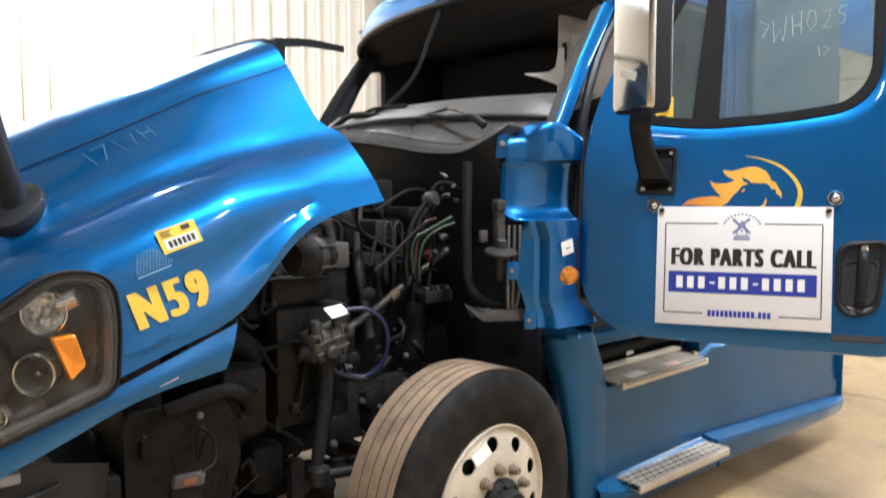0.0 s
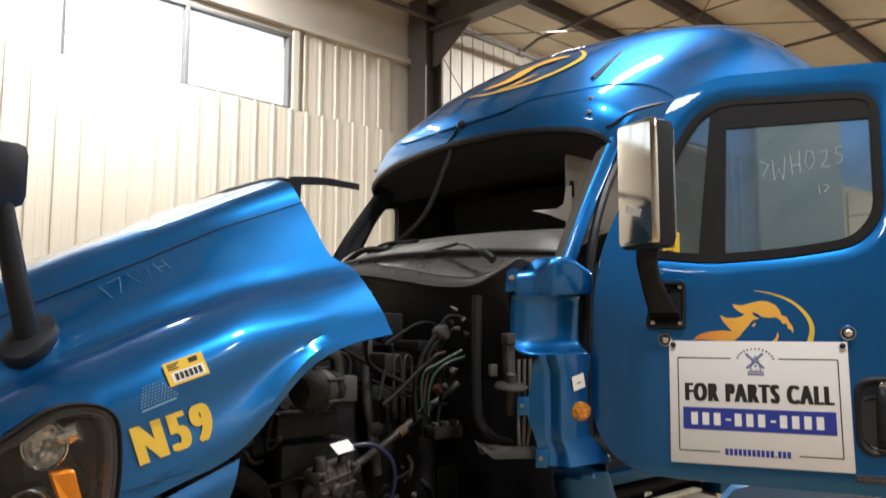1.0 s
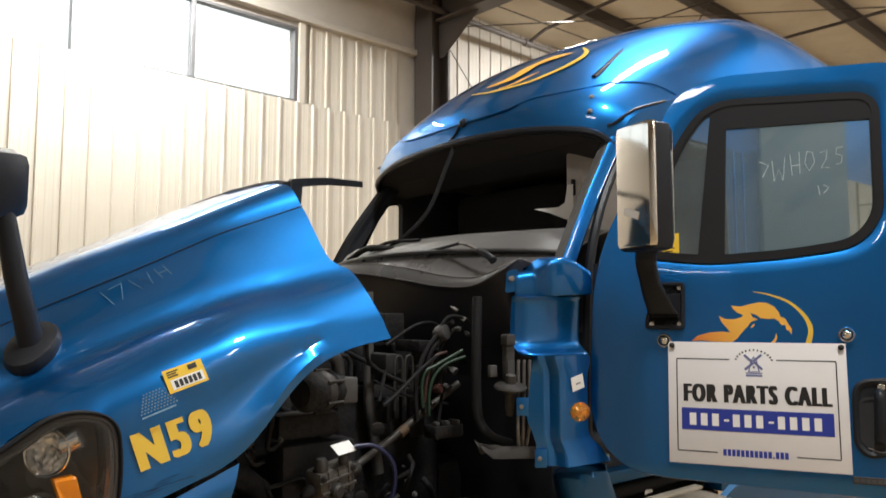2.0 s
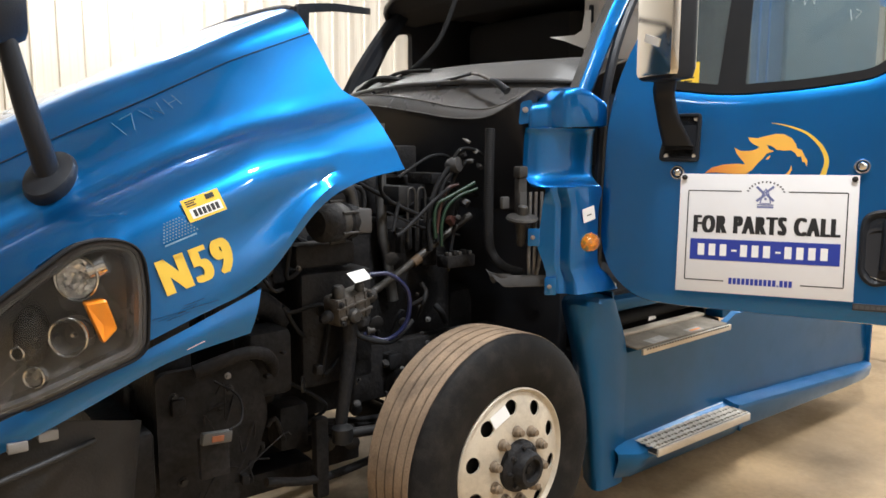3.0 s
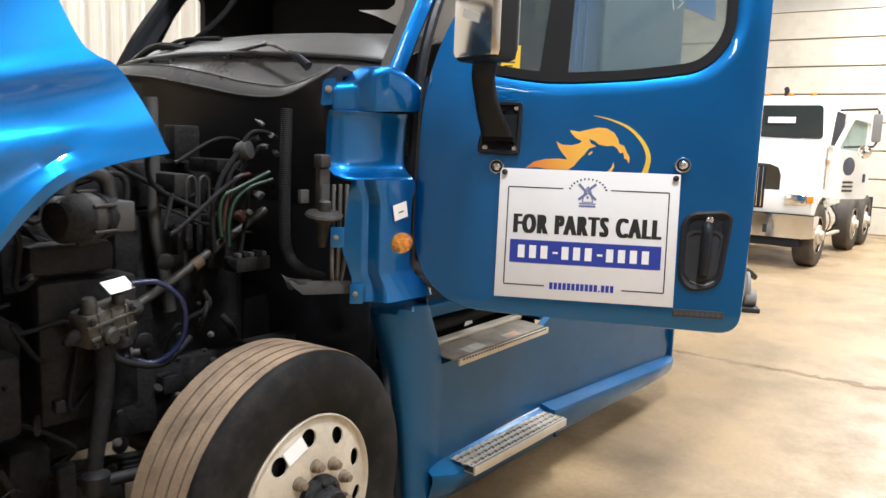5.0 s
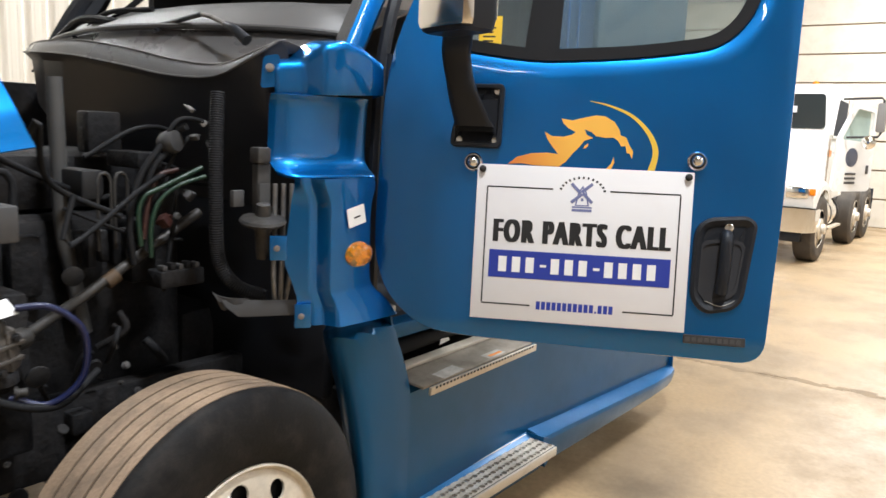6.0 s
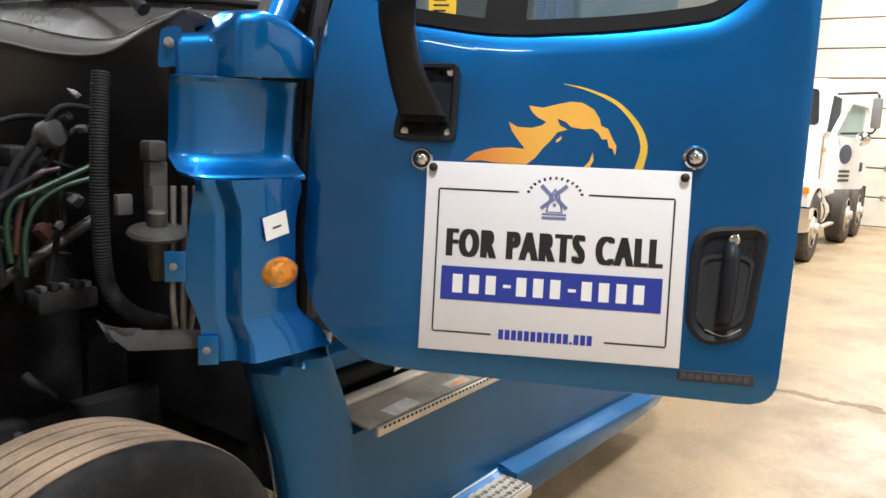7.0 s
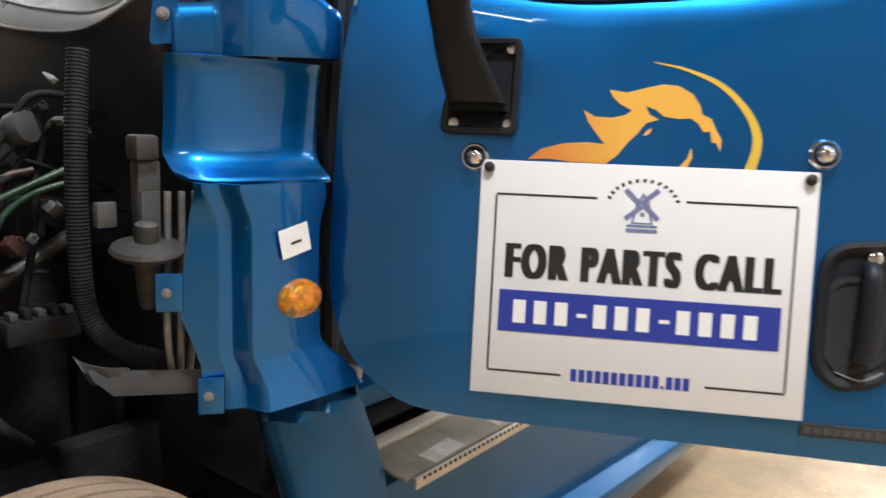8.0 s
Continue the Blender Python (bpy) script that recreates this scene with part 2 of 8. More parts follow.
WHITE_PAINT = material("white_truck_paint", (0.82, 0.81, 0.78), 0.25, coat=0.7, vary=0.04, scale=2)
DARK_GLASS = material("dark_windscreen", (0.03, 0.035, 0.035), 0.06, vary=0.1, scale=1.5)
# opaque pale green: the bright view through the glass is put into its colour
PALE_GLASS = material("pale_green_glass", (0.36, 0.45, 0.40), 0.12, vary=0.25, scale=3)
FRAME_GREY = material("blue_grey_frame_paint", (0.085, 0.095, 0.13), 0.5, vary=0.2, scale=4)
INTERIOR = material("charcoal_trim", (0.034, 0.034, 0.037), 0.85, vary=0.2, scale=5, spec=0.2)
GREY_TRIM = material("grey_cab_trim", (0.20, 0.19, 0.18), 0.6, vary=0.15, scale=5, bump=0.2, bump_scale=200)
SILVER = material("silvered_reflector", (0.90, 0.89, 0.88), 0.10, 0.9, vary=0.1, scale=30, rough_vary=0.05)
HL_DARK = material("smoked_headlamp_housing", (0.062, 0.062, 0.066), 0.26, 0.3, vary=0.3, scale=8)
LENS_GREY = material("hazy_lens_edge", (0.060, 0.059, 0.061), 0.25, coat=0.5, vary=0.25, scale=14)
GLOSS_BLACK = material("glossy_black_dome", (0.015, 0.014, 0.014), 0.08, vary=0.2, scale=10)

# ---- building blocks ----


def part(name, bm, mat, parent=None, label="", smooth=True):
    me = bpy.data.meshes.new(name)
    bmesh.ops.recalc_face_normals(bm, faces=bm.faces)
    bm.to_mesh(me)
    bm.free()
    me.materials.append(mat)
    if smooth:
        me.shade_smooth()
        me.set_sharp_from_angle(angle=radians(38))
    ob = new(name, me)
    if parent:
        ob.parent = parent
    if label:
        ob["label"] = label
    return ob


def thing(name, label, category, group="", kind="", m=None):
    ob = new(name)
    ob.empty_display_size = 0.1
    if m is not None:
        ob.matrix_world = m
    return tagged(ob, label, category, group, kind)


def box(bm, lo, hi, bevel=0.0, m=None):
    c = [(a + b) / 2 for a, b in zip(lo, hi)]
    s = [max(1e-4, b - a) for a, b in zip(lo, hi)]
    r = bmesh.ops.create_cube(bm, size=1, matrix=(m or Matrix()) @ Matrix.Translation(c) @ Matrix.Diagonal((*s, 1)))
    if bevel:
        es = {e for v in r["verts"] for e in v.link_edges}
        bmesh.ops.bevel(bm, geom=list(es), offset=min(bevel, min(s) * 0.45), segments=2, affect="EDGES", profile=0.5)
    return bm


def smooth_line(pts, n):
    """A smooth line of n points through pts (Catmull-Rom, even by chord length)."""
    p = np.array(pts, float)
    if len(p) == 2:
        return [Vector(p[0] + (p[1] - p[0]) * i / (n - 1)) for i in range(n)]
    q = np.vstack([2 * p[0] - p[1], p, 2 * p[-1] - p[-2]])
    d = np.concatenate([[0], np.cumsum(np.linalg.norm(np.diff(p, axis=0), axis=1))])
    out = []
    for s in np.linspace(0, d[-1], n):
        k = min(len(p) - 2, int(np.searchsorted(d, s, side="right")) - 1)
        t = (s - d[k]) / max(1e-9, d[k + 1] - d[k])
        a, b, c, e = q[k:k + 4]
        out.append(Vector(0.5 * (2 * b + (c - a) * t + (2 * a - 5 * b + 4 * c - e) * t * t + (3 * b - a - 3 * c + e) * t ** 3)))
    return out


def sheet(bm, rows, thick=0.0, close=False):
    """A skin over rows of points; with a thickness it becomes a solid shell."""
    vs = [[bm.verts.new(p) for p in r] for r in rows]
    fs = []
    for a, b in zip(vs, vs[1:]):
        n = len(a)
        for i in range(n if close else n - 1):
            j = (i + 1) % n
            try:
                fs.append(bm.faces.new((a[i], a[j], b[j], b[i])))
            except ValueError:
                pass
    if thick:
        bmesh.ops.recalc_face_normals(bm, faces=fs)
        bmesh.ops.solidify(bm, geom=fs, thickness=thick)
    return bm


def loft(bm, lines, nu, nv, thick=0.0):
    """A smooth skin over lines that run side by side."""
    rows = [smooth_line(c, nu) for c in lines]
    cols = [smooth_line([r[i] for r in rows], nv) for i in range(nu)]
    return sheet(bm, cols, thick)


def tube(bm, pts, r, seg=10, n=0, r2=None):
    """A round bar along a line, smooth where n is given."""
    p = smooth_line(pts, n) if n else [Vector(a) for a in pts]
    rows, up = [], Vector((0.13, 0.21, 0.97))
    for i, c in enumerate(p):
        d = (p[min(i + 1, len(p) - 1)] - p[max(i - 1, 0)]).normalized()
        if abs(d.dot(up)) > 0.97:
            up = Vector((0.9, 0.3, 0.1))
        a = d.cross(up).normalized()
        b = a.cross(d).normalized()
        up = b
        k = r if r2 is None else r + (r2 - r) * i / (len(p) - 1)
        rows.append([c + (a * math.cos(2 * math.pi * j / seg) + b * math.sin(2 * math.pi * j / seg)) * k for j in range(seg)])
    vs = [[bm.verts.new(q) for q in row] for row in rows]
    for u, v in zip(vs, vs[1:]):
        for i in range(seg):
            bm.faces.new((u[i], u[(i + 1) % seg], v[(i + 1) % seg], v[i]))
    bm.faces.new(vs[0])
    bm.faces.new(vs[-1][::-1])
    return bm


def lathe(bm, profile, seg=48, m=None):
    """A turned body: (radius, height) pairs round the local z axis."""
    m = m or Matrix()
    rows = []
    for r, h in profile:
        rows.append([bm.verts.new(m @ Vector((r * math.cos(2 * math.pi * j / seg), r * math.sin(2 * math.pi * j / seg), h))) for j in range(seg)])
    for u, v in zip(rows, rows[1:]):
        for i in range(seg):
            bm.faces.new((u[i], u[(i + 1) % seg], v[(i + 1) % seg], v[i]))
    for row in (rows[0], rows[-1]):
        bm.faces.new(row)
    return bm


def prism(bm, outline, z0, z1, m=None):
    """An outline in the local xy plane, raised from z0 to z1."""
    m = m or Matrix()
    lo = [bm.verts.new(m @ Vector((x, y, z0))) for x, y in outline]
    hi = [bm.verts.new(m @ Vector((x, y, z1))) for x, y in outline]
    n = len(lo)
    bm.faces.new(lo[::-1])
    bm.faces.new(hi)
    for i in range(n):
        bm.faces.new((lo[i], lo[(i + 1) % n], hi[(i + 1) % n], hi[i]))
    return bm


def rounded(pts, r, seg=6):
    """The outline pts with its corners rounded by r (one number, or one for each corner)."""
    out, n = [], len(pts)
    for i in range(n):
        p, a, b = Vector(pts[i]), Vector(pts[i - 1]), Vector(pts[(i + 1) % n])
        k = r[i] if isinstance(r, (list, tuple)) else r
        u, v = (a - p), (b - p)
        k = min(k, u.length * 0.49, v.length * 0.49)
        s, e = p + u.normalized() * k, p + v.normalized() * k
        for j in range(seg + 1):
            t = j / seg
            q = s * (1 - t) ** 2 + p * 2 * t * (1 - t) + e * t * t
            out.append((q.x, q.y))
    return out


def ring(bm, outer, inner, z0, z1, m=None):
    """A flat frame between two outlines of equal length."""
    m = m or Matrix()
    rows = [[bm.verts.new(m @ Vector((x, y, z))) for x, y in o] for o, z in ((outer, z0), (outer, z1), (inner, z1), (inner, z0))]
    n = len(outer)
    for a in range(4):
        u, v = rows[a], rows[(a + 1) % 4]
        for i in range(n):
            bm.faces.new((u[i], u[(i + 1) % n], v[(i + 1) % n], v[i]))
    return bm


def inset(outline, d):
    """The outline moved inwards by d."""
    n, out = len(outline), []
    area = sum(outline[i - 1][0] * outline[i][1] - outline[i][0] * outline[i - 1][1] for i in range(n))
    s = 1 if area > 0 else -1
    for i in range(n):
        a, b = Vector(outline[i - 1]), Vector(outline[(i + 1) % n])
        t = (b - a).normalized()
        out.append((outline[i][0] - t.y * d * s, outline[i][1] + t.x * d * s))
    return out


def lettering(text, size, mat, parent, m, stretch=1.0, weight=0.0, name="lettering", label="", space=1.0, upright=0.12):
    """Raised heavy letters, centred on the pose m: the outlines are thickened by weight across and by part of it upright."""
    cu = bpy.data.curves.new("letters", "FONT")
    cu.body, cu.size, cu.align_x, cu.align_y = text, size, "CENTER", "CENTER"
    cu.space_character = space
    cu.extrude, cu.resolution_u = 0.0003, 4
    tmp = new("letters", cu)
    bpy.context.view_layer.update()
    one = bpy.data.meshes.new_from_object(tmp.evaluated_get(bpy.context.evaluated_depsgraph_get()))
    bpy.data.objects.remove(tmp)
    one.transform(Matrix.Diagonal((stretch, 1, 1, 1)))
    bm = bmesh.new()
    k = 0
    for dx in (-1, -0.6, -0.2, 0.2, 0.6, 1) if weight else (0,):
        for dy in (-1, 1) if weight else (0,):
            one.transform(Matrix.Translation((dx * weight, dy * weight * upright, k * 1e-5)))
            bm.from_mesh(one)
            one.transform(Matrix.Translation((-dx * weight, -dy * weight * upright, -k * 1e-5)))
            k += 1
    bm.transform(m)
    me = bpy.data.meshes.new(name)
    bm.to_mesh(me)
    bm.free()
    me.materials.append(mat)
    ob = new(name, me)
    ob.parent = parent
    if label:
        ob["label"] = label
    return ob


def bolt(name, place, axis, r, h, mat, parent, seg=6):
    m = Matrix.Translation(place) @ Vector(axis).to_track_quat("Z", "Y").to_matrix().to_4x4()
    bm = bmesh.new()
    lathe(bm, [(r * 1.5, 0), (r * 1.5, h * 0.25), (r, h * 0.3), (r, h), (r * 0.6, h * 1.05)], 12, m)
    return part(name, bm, mat, parent)


def loose(ob, label, category, group=""):
    """A piece that only sticks to or lies on another thing: a thing of its own."""
    ob.parent = None
    return tagged(ob, label, category, group)


MID = 1.15  # the truck's middle line

# ---- building (turned four degrees against the truck) ----
HALL = pose(0, 0, 0, 0, 0, 4)
EAVE = 7.6


def plain(name, lo, hi, mat, label, category, kind="structure"):
    bm = bmesh.new()
    box(bm, lo, hi)
    ob = part(name, bm, mat, smooth=False)
    ob.matrix_world = HALL
    return tagged(ob, label, category, kind=kind)


def floor_slab():
    bm = bmesh.new()
    joints = [-12.0, 4.72, 22.0]
    for x0, x1 in zip(joints, joints[1:]):
        for y0, y1 in ((-10.0, -2.6), (-2.6, 4.8), (4.8, 8.25)):
            box(bm, (x0 + 0.007, y0 + 0.006, -0.25), (x1 - 0.007, y1 - 0.006, 0.0))
    ob = part("floor", bm, CONCRETE, smooth=False)
    ob.matrix_world = HALL
    tagged(ob, "worn tan concrete workshop floor with stains and joints", "floor", kind="structure")
    bm = bmesh.new()
    box(bm, (-12, -10, -0.3), (22, 8.25, -0.012))
    part("joint_bed", bm, CRACK, ob, smooth=False)
    # broken edges along the joint that crosses the bay
    rnd = random.Random(3)
    bm = bmesh.new()
    for i in range(190):
        y = -2.6 + i * 0.039 + rnd.uniform(-0.03, 0.03)
        a = rnd.uniform(0.012, 0.040) * (0.5 + rnd.random())
        off = rnd.uniform(-0.045, 0.045)
        pts = [(4.72 + off + a * math.cos(t) * rnd.uniform(0.5, 1.3), y + 2.2 * a * math.sin(t) * rnd.uniform(0.5, 1.3)) for t in np.linspace(0, 2 * math.pi, 11)[:-1]]
        prism(bm, pts, 0.0002, 0.0008 + 0.000004 * i)
    part("joint_chips", bm, CRACK, ob, "dark broken edge of the joint", smooth=False)["kind"] = "stuff"


floor_slab()


def clad(wall, x0, x1, z0, z1, y, pitch, mat, name="panel"):
    """Ribbed steel sheets side by side, each a piece of its own."""
    bm = bmesh.new()
    prof = [(0, 0), (0.012, -0.030), (0.040, -0.030), (0.052, 0), (0.13, 0), (0.14, -0.002), (0.16, -0.002), (0.17, 0), (0.225, 0), (0.235, -0.002), (0.255, -0.002), (0.265, 0), (pitch, 0)]
    sheet(bm, [[Vector((px, py, 0)) for px, py in prof], [Vector((px, py, z1 - z0)) for px, py in prof]], 0.001)
    me = None
    n = int((x1 - x0) / pitch)
    for i in range(n):
        if me is None:
            ob = part(name, bm, mat, wall, smooth=False)
            me = ob.data
        else:
            ob = new(name, me)
            ob.parent = wall
        ob.location = (x0 + i * pitch, y, z0)


def north_wall():
    wall = thing("wall_north", "cream ribbed steel wall with a liner and a high window band", "wall", kind="structure", m=HALL)
    bm = bmesh.new()
    y0, y1 = 8.06, 8.25
    wx0, wx1, wz0, wz1 = -6.0, 3.95, 5.10, 6.33
    box(bm, (-10, y0, 0), (6.4, y1, wz0))
    box(bm, (-10, y0, wz1), (6.4, y1, EAVE))
    box(bm, (wx1, y0, wz0), (6.4, y1, wz1))
    box(bm, (-10, y0, wz0), (wx0, y1, wz1))
    part("wall_core", bm, WALL_GREY, wall, smooth=False)
    clad(wall, -9.8, 6.3, 0.0, 5.11, 8.0, 0.305, WALL)
    clad(wall, 4.2, 6.3, 5.11, 6.42, 8.05, 0.305, WALL, "upper_panel")
    bm = bmesh.new()
    box(bm, (-10, 7.93, 6.42), (6.4, 8.055, 6.52), 0.01)
    part("girt", bm, WALL_GREY, wall, "horizontal steel girt above the windows", smooth=False)
    win = thing("window_1", "high band of bright workshop windows in pale frames", "window", kind="structure", m=HALL)
    edges = [wx0, -4.25, -2.60, -0.97, 0.66, 2.26, 3.95]
    bm = bmesh.new()
    for e in edges:
        box(bm, (e - 0.030, 8.03, wz0), (e + 0.030, 8.16, wz1), 0.006)
    box(bm, (wx0, 8.03, wz0), (wx1, 8.16, wz0 + 0.05), 0.006)
    box(bm, (wx0, 8.03, wz1 - 0.05), (wx1, 8.16, wz1), 0.006)
    part("window_frame", bm, WINDOW_ALLOY, win, smooth=False)
    bm = bmesh.new()
    box(bm, (3.985, 7.99, wz0), (4.10, 8.055, wz1 + 0.08), 0.01)
    part("window_trim", bm, WALL, win, "cream jamb trim", smooth=False)
    for a, b in zip(edges, edges[1:]):
        bm = bmesh.new()
        box(bm, (a + 0.035, 8.09, wz0 + 0.05), (b - 0.035, 8.096, wz1 - 0.05))
        pane = part("pane", bm, GLASS, win, smooth=False)
        pane.visible_shadow = False


north_wall()


def outdoor_haze():
    """Bright hazy sky far outside the high windows."""
    m = bpy.data.materials.new("bright_haze")
    m.use_nodes = True
    b = m.node_tree.nodes["Principled BSDF"]
    b.inputs["Base Color"].default_value = (0.7, 0.7, 0.7, 1)
    b.inputs["Emission Color"].default_value, b.inputs["Emission Strength"].default_value = (0.97, 0.985, 1.0, 1), 1.9
    bm = bmesh.new()
    rows = []
    for i in range(13):
        a = radians(-50 + 100 * i / 12)
        rows.append([Vector((26 * math.sin(a), 8.3 + 16 * math.cos(a), z)) for z in (-1.0, 4.0, 11.0, 14.0)])
    sheet(bm, rows, 0.05)
    ob = part("backdrop", bm, m)
    ob.matrix_world = HALL
    tagged(ob, "bright hazy sky beyond the high windows", "sky", kind="structure")


outdoor_haze()


def steel_column():
    col = thing("steel_column", "dark brown steel portal column with a rafter haunch", "column", kind="structure", m=HALL)
    bm = bmesh.new()
    box(bm, (6.40, 7.55, 0), (6.44, 8.0, EAVE))
    box(bm, (6.80, 7.55, 0), (6.84, 8.0, EAVE))
    box(bm, (6.44, 7.76, 0), (6.80, 7.79, EAVE))
    part("column_shaft", bm, BEAM, col, smooth=False)
    bm = bmesh.new()
    for s in (0, 1):
        box(bm, (6.45, -10, 6.95 + 0.45 * s), (6.79, 7.5, 6.98 + 0.45 * s))
    box(bm, (6.61, -10, 6.98), (6.63, 7.5, 7.40))
    part("rafter", bm, BEAM, col, smooth=False)
    bm = bmesh.new()
    prism(bm, [(0, 0), (1.0, 0), (0.85, -0.12), (0.12, -0.62), (0, -0.62)], -0.01, 0.01, pose(6.62, 7.6, 6.95, 90, 0, -90))
    part("haunch", bm, BEAM, col, smooth=False)


steel_column()


def roof():
    bm = bmesh.new()
    box(bm, (-12, -10, EAVE), (22, 8.3, EAVE + 0.15))
    rnd = random.Random(5)
    # sagging insulation between the purlins
    for k in range(11):
        y0 = -10.35 + 1.65 * k
        rows = []
        for i in range(26):
            w0 = -12
            x = w0 + (22 - w0) * i / 25
            sag = 0.05 + 0.03 * rnd.random()
            rows.append([Vector((x, y0 + 1.65 * j / 6, EAVE - 0.02 - sag * math.sin(math.pi * j / 6))) for j in range(7)])
        sheet(bm, rows)
    ob = part("ceiling", bm, CEILING)
    ob.matrix_world = HALL
    tagged(ob, "sagging cream vinyl insulation blanket under the roof", "ceiling", kind="structure")
    for k in range(11):
        bm = bmesh.new()
        y = -10.35 + 1.65 * k
        w0 = -12
        box(bm, (w0, y - 0.004, EAVE - 0.28), (22, y + 0.004, EAVE - 0.02))
        box(bm, (w0, y - 0.075, EAVE - 0.29), (22, y + 0.075, EAVE - 0.275))
        box(bm, (w0, y - 0.075, EAVE - 0.035), (22, y + 0.075, EAVE - 0.02))
        p = part("purlin", bm, BEAM, smooth=False)
        p.matrix_world = HALL
        tagged(p, "dark brown steel roof purlin", "purlin", "roof purlins", "structure")
    bm = bmesh.new()
    tube(bm, [(-12, 7.35, EAVE - 0.52), (22, 7.35, EAVE - 0.52)], 0.05, 12)
    tube(bm, [(8.75, 7.35, EAVE - 0.52), (8.75, 6.9, EAVE - 0.36), (8.4, 3.6, EAVE - 0.36), (8.4, -9.5, EAVE - 0.36)], 0.032, 10)
    tube(bm, [(12.6, 7.35, EAVE - 0.52), (12.6, 6.9, EAVE - 0.36), (12.4, -9.5, EAVE - 0.36)], 0.032, 10)
    for x in (2.0, 8.75, 12.6):
        lathe(bm, [(0.06, -0.10), (0.075, -0.09), (0.075, 0.09), (0.06, 0.10)], 14, pose(x, 7.35, EAVE - 0.52, 0, 90, 0))
    p = part("sprinkler_pipe", bm, BEAM)
    p.matrix_world = HALL
    tagged(p, "dark steel pipes hung below the purlins", "pipe", kind="structure")
    # diagonal bracing rods, conduits and hangers
    for i, (a, b, r) in enumerate((((6.62, 7.4, EAVE - 0.75), (13.2, 1.2, EAVE - 0.33), 0.011), ((13.2, 7.4, EAVE - 0.75), (6.62, 1.2, EAVE - 0.33), 0.011), ((6.9, 7.6, 6.55), (8.6, 7.95, 5.3), 0.009),
                                   ((6.7, 6.8, EAVE - 0.36), (20.0, 6.3, EAVE - 0.36), 0.012), ((9.9, 5.9, EAVE - 0.34), (9.7, -9.0, EAVE - 0.34), 0.014))):
        bm = bmesh.new()
        tube(bm, [a, b], r, 8)
        rod = part("brace_rod", bm, BEAM)
        rod.matrix_world = HALL
        tagged(rod, "thin dark steel rod under the roof", "rod", "brace rods", "structure")


roof()


def other_walls():
    wall = thing("wall_northeast", "cream ribbed steel wall beyond the column", "wall", kind="structure", m=HALL)
    bm = bmesh.new()
    box(bm, (6.4, 8.06, 0), (22, 8.25, EAVE))
    part("wall_core", bm, WALL_GREY, wall, smooth=False)
    clad(wall, 6.86, 19.8, 0, EAVE - 0.02, 8.03, 0.305, WALL_GREY)
    plain("wall_south", (-12, -10.2, 0), (22, -10, EAVE), WALL_GREY, "cream steel wall behind the bays", "wall")
    plain("wall_west", (-12.2, -10.2, 0), (-12, 8.25, EAVE), WALL_GREY, "cream steel end wall", "wall")
    # east wall with overhead doors
    bm = bmesh.new()
    box(bm, (18.1, -10, 5.15), (18.3, 8.25, EAVE))
    box(bm, (18.1, 4.6, 0), (18.3, 5.2, 5.15))
    box(bm, (18.1, 7.9, 0), (18.3, 8.25, 5.15))
    box(bm, (18.1, -2.6, 0), (18.3, -2.0, 5.15))
    box(bm, (18.1, -10, 0), (18.3, -7.4, 5.15))
    ob = part("wall_east", bm, WALL_GREY, smooth=False)
    ob.matrix_world = HALL
    tagged(ob, "grey-cream end wall around the overhead doors", "wall", kind="structure")
    for i, y0 in enumerate((-2.0, 5.2, -7.4)):
        y1 = y0 + (6.6 if i == 0 else 2.7 if i == 1 else 4.8)
        door = thing("overhead_door", "closed white sectional overhead door", "garage door", "overhead doors", "structure", HALL)
        for k in range(8):
            bm = bmesh.new()
            z0 = 0.01 + k * 0.645
            box(bm, (18.13, y0 + 0.01, z0), (18.163, y1 - 0.01, z0 + 0.612), 0.010)
            part("section", bm, DOOR_WHITE, door, smooth=False)
        bm = bmesh.new()
        box(bm, (18.165, y0 + 0.005, 0.0), (18.20, y1 - 0.005, 5.15))
        part("door_core", bm, CRACK, door, smooth=False)
        bm = bmesh.new()
        box(bm, (18.10, y0 + 0.01, 0), (18.125, y0 + 0.05, 5.1))
        box(bm, (18.10, y1 - 0.05, 0), (18.125, y1 - 0.01, 5.1))
        part("track", bm, CRACK, door, smooth=False)
        for k in range(1, 8):
            bm = bmesh.new()
            box(bm, (18.105, y0 + 1.3, 0.645 * k - 0.05), (18.13, y0 + 1.36, 0.645 * k + 0.05), 0.004)
            part("hinge", bm, CASTING, door, smooth=False)
    bm = bmesh.new()
    box(bm, (18.060, 0.75, 1.38), (18.13, 1.45, 1.47), 0.006)
    ob = part("door_label", bm, SIGN_BLUE, smooth=False)
    ob.matrix_world = HALL
    tagged(ob, "small blue label plate on the overhead door", "label")


other_walls()

# ---- blue truck ----
truck = thing("semi_truck", "blue highway tractor being parted out, hood raised and driver door open", "truck")


def line_of(pts, xs, blur=5):
    """Points at the given x along a smoothed line."""
    p = np.array(sorted(pts), float)
    d = np.linspace(p[0, 0], p[-1, 0], 160)
    y, z = np.interp(d, p[:, 0], p[:, 1]), np.interp(d, p[:, 0], p[:, 2])
    k = np.ones(blur) / blur
    pad = blur // 2
    y = np.convolve(np.pad(y, pad, mode="edge"), k, "valid")
    z = np.convolve(np.pad(z, pad, mode="reflect", reflect_type="odd"), k, "valid")
    return [Vector((x, float(np.interp(x, d, y)), float(np.interp(x, d, z)))) for x in xs]


